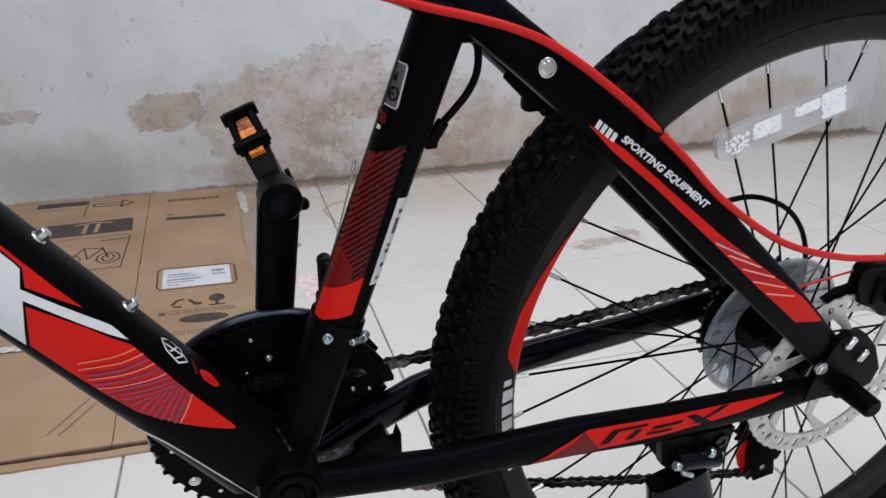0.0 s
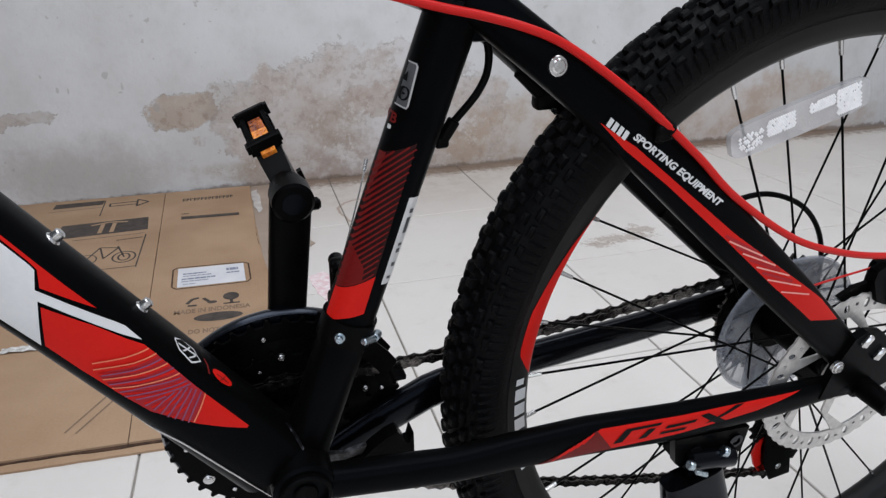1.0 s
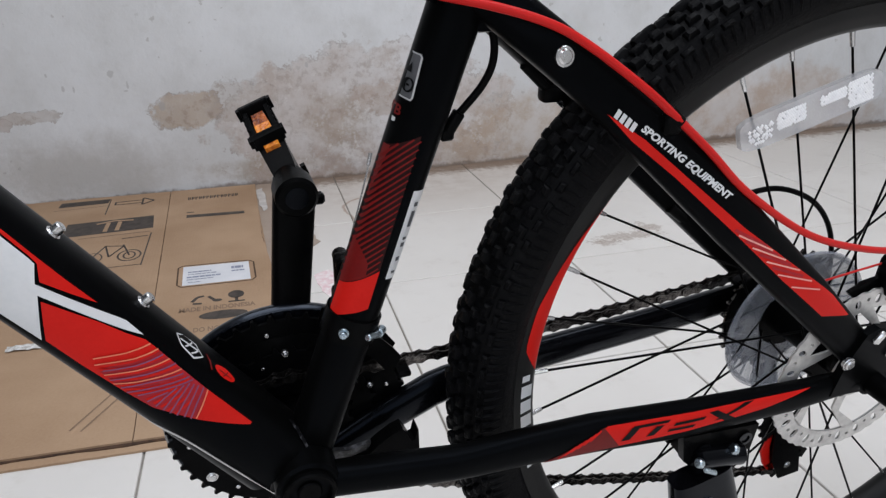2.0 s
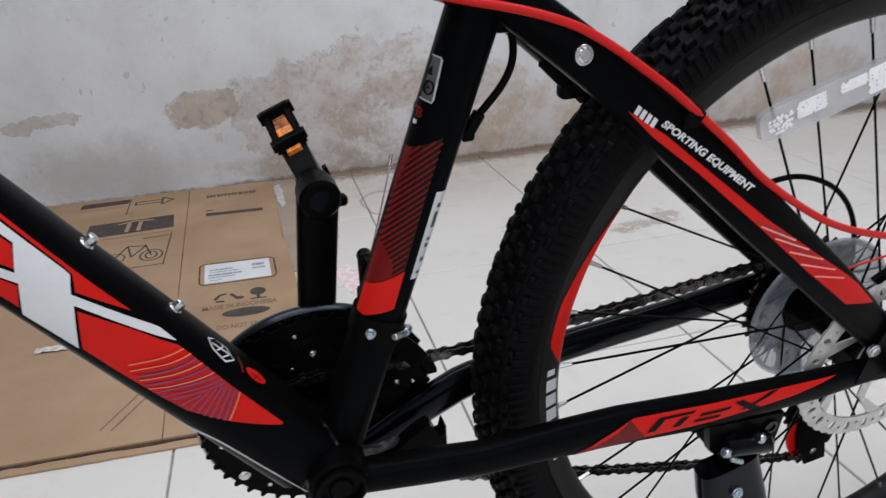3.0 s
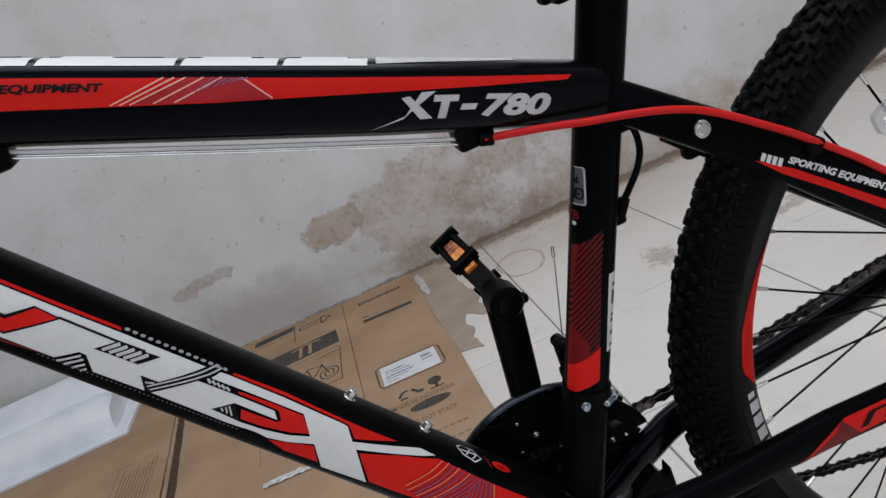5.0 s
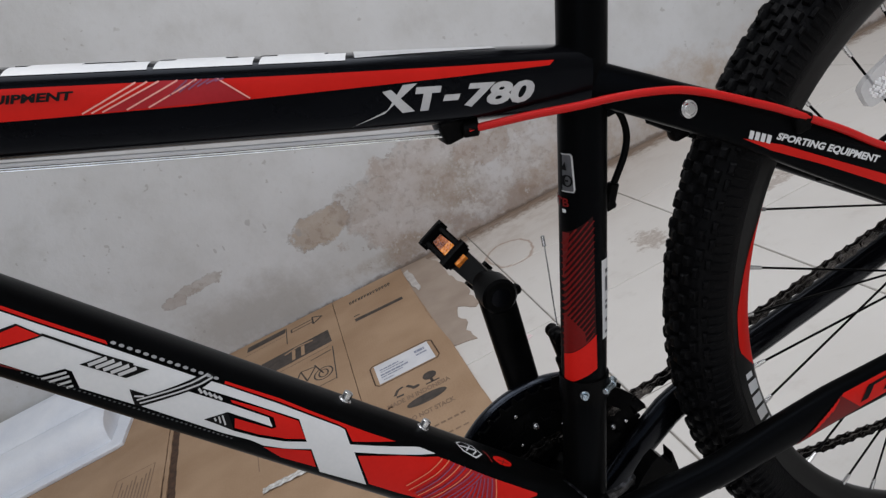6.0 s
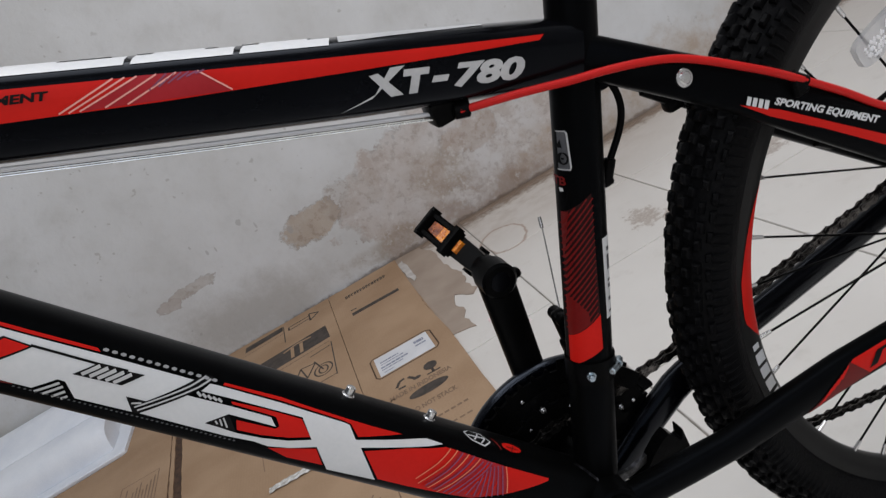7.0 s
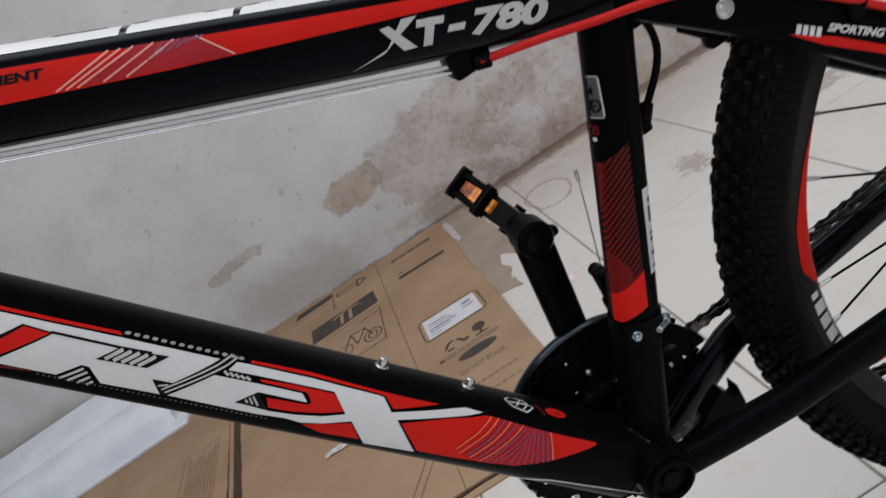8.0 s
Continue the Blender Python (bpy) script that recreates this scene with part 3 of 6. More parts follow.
def write_on(tube, name, body, s0, v0, s1, v1, height, material, parent, lift, shear=0.0, bold=0.0, label=""):
    """Writes a word on a tube, its foot running from (s0, v0) to (s1, v1), heights as parts of the tube's half height."""
    bm = letters(body, 0.02, shear, bold)
    fit_letters(bm, 1.0, 1.0)
    bmesh.ops.subdivide_edges(bm, edges=[e for e in bm.edges if abs(e.verts[0].co.y - e.verts[1].co.y) > 0.4], cuts=2)
    for v in bm.verts:
        s, w = s0 + (s1 - s0) * v.co.x, v0 + (v1 - v0) * v.co.x + height * v.co.y
        v.co = tube.place(s, w, lift)
    return part(name, bm, material, parent, label)


# ---------------------------------------------------------------- the room
X0, X1, Y0, Y1, HIGH = -2.8064, 2.3680, -2.33, 1.8607, 2.75
TILE_SIZE = 0.4312


def slab(name, lo, hi, material, bevel=0.0):
    bm = bmesh.new()
    add_box(bm, lo, hi, bevel)
    return part(name, bm, material, smooth=False)


floor = tagged(slab("floor", (X0 - 0.2, Y0 - 0.2, -0.12), (X1 + 0.2, Y1 + 0.15, -0.0035), GROUT), "cream glazed tile floor with grey joints and brown stains", "floor", kind="structure")
wall_north = tagged(slab("wall_north", (X0 - 0.2, Y1, -0.003), (X1 + 0.2, Y1 + 0.15, HIGH), WALL_OLD), "whitewashed plaster wall, damp and flaking near the floor", "wall", kind="structure")
tagged(slab("wall_west", (X0 - 0.2, Y0 - 0.2, -0.003), (X0, Y1, HIGH), PLAIN_WALL), "plain off-white plaster wall", "wall", kind="structure")
tagged(slab("wall_east", (X1, Y0 - 0.2, -0.003), (X1 + 0.2, Y1, HIGH), PLAIN_WALL), "plain off-white plaster wall", "wall", kind="structure")
bm = bmesh.new()
for lo, hi in (((X0 - 0.2, Y0 - 0.2, HIGH), (-1.05, Y1 + 0.15, HIGH + 0.15)), ((1.65, Y0 - 0.2, HIGH), (X1 + 0.2, Y1 + 0.15, HIGH + 0.15)), ((-1.05, Y0 - 0.2, HIGH), (1.65, -1.35, HIGH + 0.15)), ((-1.05, 0.75, HIGH), (1.65, Y1 + 0.15, HIGH + 0.15))):
    add_box(bm, lo, hi)
tagged(part("ceiling", bm, CEILING, smooth=False), "plain white ceiling with an open skylight", "ceiling", kind="structure")
bm = bmesh.new()
for lo, hi in (((X0, Y0 - 0.2, -0.003), (-1.75, Y0, HIGH)), ((1.35, Y0 - 0.2, -0.003), (X1, Y0, HIGH)), ((-1.75, Y0 - 0.2, 2.55), (1.35, Y0, HIGH)), ((-1.75, Y0 - 0.2, -0.003), (1.35, Y0, 0.35))):
    add_box(bm, lo, hi)
tagged(part("wall_south", bm, PLAIN_WALL, smooth=False), "plain wall with a wide opening to daylight", "wall", kind="structure")

# ---------------------------------------------------------------- the bicycle: frame
bicycle = thing("bicycle", "black and red hardtail mountain bike leaning on its kickstand", "bicycle", m=pose(0, 0, 0.0105, BIKE_LEAN, 0, BIKE_TURN))
BB = (-0.0065, 0.3120)  # bottom bracket, x and z
AXLE = (0.4440, 0.3205)

DOWN = Tube([(-0.0247, 0, 0.3211), (-0.2745, 0, 0.6762), (-0.3665, 0, 0.7994)], [0.0280, 0.0260, 0.0276], [0.027, 0.023, 0.023], 2.5, (1.0655, -0.165))
TOP = Tube([(0.0978, 0, 0.6418), (-0.0272, 0, 0.6929), (-0.2044, 0, 0.7672), (-0.3848, 0, 0.8387)], [0.0211, 0.0229, 0.0232, 0.0253], [0.018, 0.019, 0.019, 0.02], 3, (0.9995, -0.132))
SEAT = Tube([(-0.0145, 0, 0.2778), (0.1365, 0, 0.7109)], [0.0173, 0.0166], [0.0165] * 2, 2, (1.0413, -0.0739))
STAY = Tube([(0.1080, -0.003, 0.6365), (0.1471, -0.026, 0.6047), (0.1880, -0.038, 0.5720), (0.2361, -0.048, 0.5277), (0.2903, -0.055, 0.4768), (0.3568, -0.06, 0.4157), (0.4337, -0.063, 0.3429)], [0.0137, 0.0143, 0.0157, 0.0174, 0.0178, 0.0171, 0.0142], [0.012, 0.012, 0.011, 0.010, 0.010, 0.010, 0.008], 3, (0.988, 0.256))
CHAIN_STAY = Tube([(0.010, -0.026, 0.3085), (0.055, -0.036, 0.3120), (0.100, -0.042, 0.3112), (0.150, -0.046, 0.3146), (0.200, -0.050, 0.3164), (0.275, -0.056, 0.3142), (0.370, -0.063, 0.3168), (0.430, -0.067, 0.3220)], [0.0128, 0.0130, 0.0130, 0.0147, 0.0160, 0.0160, 0.0128, 0.0088], [0.011, 0.011, 0.010, 0.010, 0.010, 0.010, 0.009, 0.008], 2.6, (1.0155, 0.1357))
FAR_CHAIN_STAY = Tube([(0.0142, 0.026, 0.281), (0.0506, 0.034, 0.2915), (0.078, 0.040, 0.2985), (0.1120, 0.045, 0.3090), (0.1500, 0.048, 0.3125), (0.2005, 0.05, 0.3165), (0.3125, 0.056, 0.3202), (0.4047, 0.061, 0.3258), (0.4471, 0.063, 0.3229)], [0.0130, 0.0150, 0.0158, 0.0163, 0.0160, 0.0145, 0.0142, 0.0137, 0.0120], [0.010] * 9, 2.2)

down_tube = part("down_tube", DOWN.mesh(), FRAME_BLACK, bicycle, "satin black down tube with red and white graphics")
top_tube = part("top_tube", TOP.mesh(-0.012), GLOSS_BLACK, bicycle, "flat-topped black top tube with a red stripe")
seat_tube = part("seat_tube", SEAT.mesh(seg=36), FRAME_BLACK, bicycle, "black seat tube with a red hatched decal")
seat_stay = part("seat_stay", STAY.mesh(-0.014), FRAME_BLACK, bicycle, "black seat stay with a red decal")
part("seat_stay", STAY.mesh(-0.014, mirror=True), FRAME_BLACK, bicycle, "plain black seat stay")
chain_stay = part("chain_stay", CHAIN_STAY.mesh(), FRAME_BLACK, bicycle, "black chain stay with a red decal")
part("chain_stay", FAR_CHAIN_STAY.mesh(), GLOSS_BLACK, bicycle, "plain black chain stay")

bm = bmesh.new()
add_rod(bm, (BB[0], -0.036, BB[1]), (BB[0], 0.036, BB[1]), 0.0225, seg=36, chamfer=0.002)
shell = part("bottom_bracket", bm, FRAME_BLACK, bicycle)
bm = bmesh.new()
add_lathe(bm, [(0.0182, -0.034), (0.0182, -0.0395), (0.0170, -0.0405), (0.0150, -0.0405), (0.0145, -0.0380)], BB, 40)
part("cup", bm, PLASTIC, shell)
bm = bmesh.new()
add_rod(bm, (BB[0], -0.030, BB[1]), (BB[0], -0.0385, BB[1]), 0.0085, seg=20, chamfer=0.001)
part("axle_end", bm, PLASTIC, shell)


print_on(DOWN, "chipped_weld", [[(0.0190, 0.985), (0.0150, 0.992), (0.0090, 0.980), (0.0020, 0.930), (-0.0040, 0.860), (-0.0030, 0.830), (0.0060, 0.905), (0.0120, 0.955)]], BARE_WELD, down_tube, 0.0010)
bm = bmesh.new()
add_plate(bm, [(0.0152, 0.3118), (0.0274, 0.3087), (0.0448, 0.3117), (0.0417, 0.3044), (0.0263, 0.3024), (0.0171, 0.3037)], -0.004, 0.000)
part("cable_plate", bm, BARE_WELD, shell)
part_weld = bmesh.new()
add_cable(part_weld, [(0.1076, 0.008, 0.6587), (0.1052, 0, 0.6599), (0.1027, -0.008, 0.6581), (0.0994, -0.0145, 0.6508)], 0.0022, 8)
part("weld", part_weld, FRAME_BLACK, seat_tube)
# bridge between the two stays behind the seat tube
bm = bmesh.new()
add_box(bm, (0.112, -0.012, 0.6056), (0.142, 0.012, 0.6236), 0.004, seg=2)
part("stay_bridge", bm, FRAME_BLACK, seat_stay)

bm = bmesh.new()
add_plate(bm, [(0.026, 0.2960), (0.0416, 0.3038), (0.0482, 0.3102), (0.0600, 0.3185), (0.0678, 0.3215), (0.0715, 0.3150), (0.0746, 0.3079), (0.0770, 0.3085), (0.0790, 0.3175), (0.0800, 0.3175), (0.0806, 0.2974), (0.0780, 0.2900), (0.030, 0.2880)], -0.008, 0.004)
part("chain_stay_bridge", bm, PLASTIC, chain_stay, smooth=False)
# head tube and fork that carry the front wheel
bm = bmesh.new()
add_rod(bm, (-0.3798, 0, 0.8707), (-0.4206, 0, 0.7633), 0.022, seg=28, chamfer=0.002)
part("head_tube", bm, FRAME_BLACK, bicycle)
FRONT = (-0.611, AXLE[1])
bm = bmesh.new()
add_rod(bm, (-0.4257, 0, 0.7606), (-0.4319, 0, 0.7405), 0.024, seg=24, chamfer=0.002)
add_box(bm, (-0.4605, -0.068, 0.7165), (-0.4155, 0.068, 0.7435), 0.008, seg=2)
for y in (-0.055, 0.055):
    add_rod(bm, (-0.468, y, 0.70), (-0.535, y, 0.53), 0.0145, seg=16)
    add_rod(bm, (-0.53, y, 0.545), (FRONT[0] + 0.01, y, FRONT[1]), 0.0195, 0.017, seg=18, chamfer=0.002)
part("fork", bm, GLOSS_BLACK, bicycle)

# seat clamp and post
bm = bmesh.new()
add_rod(bm, (0.1326, 0, 0.6992), (0.1379, 0, 0.7148), 0.0195, seg=32, chamfer=0.0015)
collar = part("seat_clamp", bm, GLOSS_BLACK, bicycle)
bm = bmesh.new()
add_box(bm, (0.0926, -0.018, 0.7028), (0.1116, -0.006, 0.7168), 0.002)
add_box(bm, (0.094, 0.006, 0.7009), (0.113, 0.018, 0.7149), 0.002)
add_rod(bm, (0.0969, -0.024, 0.7108), (0.0999, 0.024, 0.7071), 0.004, seg=12, chamfer=0.001)
part("clamp_ears", bm, PLASTIC, collar)
bm = bmesh.new()
add_rod(bm, (0.1365, 0, 0.7109), (0.1765, 0, 0.832), 0.0136, seg=28, chamfer=0.001)
part("seat_post", bm, FRAME_BLACK, bicycle)

# ---------------------------------------------------------------- frame graphics
L1, L2, L3, L4 = 0.0003, 0.0006, 0.0009, 0.0012
H = 0.028
print_on(DOWN, "red_panel", [
    [(0.52, 0.73), (0.4383, 0.725), (0.4054, 0.728), (0.3695, 0.742), (0.3676, 0.690), (0.4044, 0.668), (0.4372, 0.668), (0.52, 0.67)],
    [(0.2936, 0.752), (0.2567, 0.775), (0.2347, 0.745), (0.2105, 0.722), (0.1902, 0.712), (0.1688, 0.720), (0.199, 0.423), (0.2065, 0.646), (0.2122, 0.669), (0.2342, 0.692), (0.2557, 0.715), (0.294, 0.705)],
], RED, down_tube, L1, "bright red printed panel")
print_on(DOWN, "red_panel", [
    [(0.2863, 0.443), (0.2647, 0.478), (0.2397, 0.475), (0.2296, 0.133), (0.2423, -0.013), (0.2602, -0.124), (0.2757, -0.151), (0.2788, 0.075), (0.2536, 0.109), (0.2515, 0.186), (0.256, 0.375), (0.2597, 0.385), (0.2848, 0.395)],
    [(0.2521, -0.404), (0.2225, -0.115), (0.2127, -0.503), (0.2375, -0.545)],
    [(0.191, 0.137), (0.1636, 0.45), (0.1587, 0.495), (0.1455, 0.597), (0.1341, 0.705), (0.1278, 0.705), (0.1048, 0.669), (0.0839, 0.652), (0.0454, 0.654), (0.0454, 0.60), (0.0735, 0.031), (0.0865, -0.167), (0.0993, -0.361), (0.1196, -0.44), (0.1484, -0.5), (0.1718, -0.51)],
], RED, down_tube, L1, "bright red printed panel")
print_on(DOWN, "red_edge", [[(0.52, -0.42), (0.424, -0.44), (0.405, -0.40), (0.4045, -0.43), (0.4231, -0.50), (0.52, -0.50)]], RED_DARK, down_tube, L1)
print_on(DOWN, "white_graphic", [
    [(0.52, 0.63), (0.4365, 0.628), (0.4039, 0.632), (0.368, 0.647), (0.312, 0.652), (0.3336, -0.024), (0.3453, -0.031), (0.3382, -0.342), (0.3568, -0.355), (0.3711, -0.365), (0.3795, -0.05), (0.3837, -0.045), (0.3948, -0.375), (0.4247, -0.382), (0.52, -0.38)],
], WHITE, down_tube, L3, "white block graphic")
print_on(DOWN, "white_graphic", [
    [(0.3346, -0.33), (0.3128, 0.33), (0.285, 0.347), (0.2591, 0.341), (0.2541, 0.168), (0.2849, 0.169), (0.296, -0.166), (0.2752, -0.213), (0.2594, -0.179), (0.2422, -0.079), (0.2284, 0.082), (0.2398, 0.515), (0.2529, 0.511), (0.2891, 0.5), (0.3058, 0.486), (0.3021, 0.664), (0.2956, 0.672), (0.2553, 0.672), (0.2338, 0.650), (0.2117, 0.632), (0.2076, 0.615), (0.2001, 0.345), (0.1561, 0.72), (0.1500, 0.76), (0.1368, 0.742), (0.1474, 0.63), (0.1947, 0.201), (0.1736, -0.531), (0.2084, -0.584), (0.223, -0.054), (0.2398, -0.249), (0.2531, -0.342), (0.2629, -0.308), (0.2812, -0.350), (0.3203, -0.338)],
], WHITE, down_tube, L3, "white block graphic")
print_on(DOWN, "black_outline", [
    [(0.52, 0.10), (0.4301, 0.135), (0.4182, 0.511), (0.4017, 0.472), (0.4256, -0.277), (0.52, -0.26)],
    line_poly([(0.4035, 0.475), (0.3672, 0.47), (0.3497, 0.49)], 0.0014, H),
    [(0.3776, 0.143), (0.368, 0.446), (0.3399, 0.5), (0.3501, 0.178)],
    [(0.3453, -0.031), (0.3336, -0.024), (0.3120, 0.652), (0.3060, 0.80), (0.3000, 0.78), (0.3050, 0.60), (0.3128, 0.33), (0.3346, -0.33), (0.3382, -0.342)],
    [(0.296, -0.166), (0.2849, 0.169), (0.2757, -0.19)],
], BLACK_INK, down_tube, L4)
print_on(DOWN, "red_inset", [[(0.52, 0.03), (0.4292, 0.052), (0.4173, 0.477), (0.404, 0.447), (0.4263, -0.216), (0.52, -0.20)]], RED, down_tube, 0.0015)
hatch = []
for k in range(5):
    hatch.append(line_poly([(0.3730 - 0.0045 * k, 0.195), (0.3652 - 0.0045 * k, 0.445)], 0.0021, H))
for (a, u), (b, w) in zip(((0.3928, -0.41), (0.3883, -0.42), (0.3832, -0.43), (0.378, -0.43)), ((0.3820, -0.09), (0.3796, -0.15), (0.3774, -0.24), (0.3752, -0.33))):
    hatch.append(line_poly([(a, u), (b, w)], 0.0015, H))
hatch += [line_poly([(0.3386, -0.20), (0.3132, 0.52), (0.3059, 0.757)], 0.0010, H), line_poly([(0.3362, -0.25), (0.3083, 0.54), (0.3025, 0.735)], 0.0010, H), line_poly([(0.3410, -0.13), (0.3358, -0.07)], 0.0011, H)]
for a, b in (((0.291, -0.04), (0.2889, -0.10)), ((0.2889, 0.02), (0.2858, -0.11)), ((0.2872, 0.07), (0.2824, -0.12))):
    hatch.append(line_poly([a, b], 0.0010, H))
for k in range(5):
    hatch.append(line_poly([(0.3080 - 0.0033 * k, 0.452 - 0.005 * k), (0.3050 - 0.0033 * k, 0.385)], 0.0014, H))
dots_top = []
for k in range(14):  # dotted borders
    a = 0.3668 - 0.0050 * k
    dots_top.append([(a, 0.712), (a - 0.0020, 0.705), (a - 0.0032, 0.725), (a - 0.0030, 0.755), (a - 0.0012, 0.760), (a, 0.74)])
print_on(DOWN, "grey_hatching", hatch, SILVER_INK, down_tube, 0.0018)
print_on(DOWN, "dotted_border", dots_top, PALE_GREY_INK, down_tube, 0.0018)
dots = []
for k in range(44):
    a, b = 0.4045 - 0.0030 * k, -0.425 + 0.0006 * k
    dots.append([(a, b), (a - 0.0013, b), (a - 0.0016, b + 0.032), (a - 0.0003, b + 0.032)])
print_on(DOWN, "dotted_border", dots, GREY_INK, down_tube, 0.0018)
print_on(DOWN, "wine_field", [[(0.1400, -0.36), (0.1345, 0.10), (0.1240, 0.695), (0.0845, 0.645), (0.0760, 0.03), (0.0869, -0.156), (0.0996, -0.347), (0.1199, -0.41)]], RED_WINE, down_tube, L2)
warm = [[(0.1475, -0.20), (0.1447, -0.05), (0.1376, 0.299), (0.1307, 0.691)], [(0.1440, -0.30), (0.1416, -0.172), (0.1316, 0.306), (0.125, 0.70)], [(0.1354, -0.36), (0.1251, 0.139), (0.1157, 0.68)], [(0.1274, -0.41), (0.1197, -0.068), (0.1058, 0.665)], [(0.0757, 0.035), (0.0800, 0.36), (0.0840, 0.645)]]
print_on(DOWN, "orange_line", [line_poly(p, 0.0009, H) for p in warm], ORANGE_LINE, down_tube, L4)
redl = [[(a + 0.0018, u), (b + 0.0016, v), (q + 0.0012, w)] for a, u, b, v, q, w in ((0.1405, -0.30, 0.1300, 0.20, 0.1228, 0.69), (0.1379, -0.34, 0.1262, 0.16, 0.1180, 0.68), (0.1325, -0.38, 0.1222, 0.12, 0.1132, 0.68), (0.1290, -0.40, 0.1180, 0.06, 0.1082, 0.66), (0.1232, -0.40, 0.1140, 0.0, 0.1026, 0.62), (0.1190, -0.40, 0.1105, -0.05, 0.0990, 0.60), (0.1140, -0.38, 0.1060, 0.0, 0.0965, 0.60))]
redl += [[(0.1065 - 0.0048 * k, -0.28 + 0.028 * k), (0.1030 - 0.0040 * k, 0.10 + 0.05 * k), (0.1000 - 0.0026 * k, 0.40 + 0.03 * k)] for k in range(7)]
print_on(DOWN, "red_line", [line_poly(p, 0.0015, H) for p in redl[:12]], RED, down_tube, L3)
cool = [[(0.1379, -0.30), (0.1283, 0.182), (0.1205, 0.676)], [(0.1305, -0.379), (0.1206, 0.127), (0.1109, 0.68)], [(0.1224, -0.385), (0.1139, 0.113), (0.1032, 0.62)], [(0.1179, -0.395), (0.11, 0.048), (0.0988, 0.643)], [(0.1122, -0.30), (0.1027, 0.266), (0.0958, 0.637)]]
fan = [[(a, u), ((a + b) / 2 + 0.0006, (u + w) / 2), (b, w)] for a, u, b, w in ((0.1052, -0.299, 0.1017, 0.147), (0.0993, -0.272, 0.1001, 0.334), (0.0942, -0.249, 0.0981, 0.455), (0.0898, -0.213, 0.0961, 0.549), (0.0857, -0.161, 0.0934, 0.581), (0.0817, -0.094, 0.0907, 0.614), (0.078, -0.043, 0.0871, 0.63))]
print_on(DOWN, "violet_line", [line_poly(p, 0.0010, H) for p in cool + fan], BLUE_LINE, down_tube, L4)
def ridge_line(points, width):
    return DOWN.crown([(q + 0.0045, max(arc - 0.0012, 0.0004)) for q, arc in line_poly(points, width, 1.0)])


print_on(DOWN, "badge", [ridge_line(p, w) for p, w in (([(0.1130, 0.0075), (0.1080, 0.0030), (0.0975, 0.0040), (0.0915, 0.0105), (0.0975, 0.0158), (0.1080, 0.0135), (0.1130, 0.0075)], 0.0012), ([(0.1100, 0.0095), (0.0955, 0.0085)], 0.0011), ([(0.1055, 0.0125), (0.1010, 0.0055)], 0.0011), ([(0.1000, 0.0140), (0.0955, 0.0085)], 0.0011))], WHITE, down_tube, L2, "small white outlined badge")
print_on(DOWN, "round_badge", [DOWN.crown([(0.0770 + 0.0085 * math.cos(k * math.pi / 8), 0.0090 + 0.0042 * math.sin(k * math.pi / 8)) for k in range(16)])], RED, down_tube, L2, "small red oval badge")
print_on(DOWN, "badge_mark", [ridge_line([(0.0775, 0.0110), (0.0672, 0.0112)], 0.0008), ridge_line([(0.0740, 0.0140), (0.0705, 0.0082)], 0.0007), ridge_line([(0.0890, 0.0060), (0.0858, 0.0100), (0.0830, 0.0150)], 0.0013)], RED_DARK, down_tube, L3)

# top tube
print_on(TOP, "red_stripe", [[(0.46, 0.62), (0.3186, 0.62), (0.25, 0.61), (0.175, 0.60), (0.0755, 0.61), (0.0150, 0.64), (0.0184, 0.50), (0.0766, 0.35), (0.1769, 0.16), (0.2383, 0.04), (0.3229, -0.05), (0.46, -0.14)]], RED, top_tube, L1, "tapering red stripe")
print_on(TOP, "wine_field", [[(0.284, 0.02), (0.254, 0.62), (0.2226, 0.61), (0.2056, 0.12)]], RED_WINE, top_tube, L2)
print_on(TOP, "pale_line", [line_poly(p, 0.0009, 0.025) for p in ([(0.2961, 0.01), (0.2662, 0.61)], [(0.2913, 0.01), (0.2602, 0.61)], [(0.2857, 0.02), (0.254, 0.61)], [(0.2729, 0.04), (0.2441, 0.61)], [(0.2613, 0.06), (0.2338, 0.61)], [(0.2226, 0.60), (0.2056, 0.13)])], PALE_LINE, top_tube, L3)
print_on(TOP, "violet_line", [line_poly([(0.249 - 0.005 * k, 0.30 + 0.05 * k), (0.239 - 0.004 * k, 0.60)], 0.0009, 0.025) for k in range(6)], BLUE_LINE, top_tube, L3)
write_on(TOP, "lettering", "SPORTING EQUIPMENT", 0.402, 0.24, 0.2985, 0.28, 0.22, BLACK_INK, top_tube, L3, 0.2, 0.0008, "black lettering")
write_on(TOP, "lettering", "T", 0.1075, -0.47, 0.0905, -0.47, 0.61, SILVER_INK, top_tube, L2, 0.18, 0.0014, "silver-grey lettering")
print_on(TOP, "lettering", [[(0.0885, -0.10), (0.0785, -0.10), (0.0800, -0.26), (0.0900, -0.26)]], SILVER_INK, top_tube, L2)
write_on(TOP, "lettering", "780", 0.0760, -0.47, 0.0290, -0.49, 0.63, SILVER_INK, top_tube, L2, 0.22, 0.0009, "silver-grey lettering")
print_on(TOP, "lettering_flourish", [[(0.1280, 0.08), (0.1225, 0.12), (0.1078, -0.46), (0.1156, -0.48)], [(0.1465, -0.74), (0.1252, -0.38), (0.1150, 0.22), (0.1060, 0.24), (0.1195, -0.20), (0.1268, -0.46)]], SILVER_INK, top_tube, L2, "swooping silver letter X")


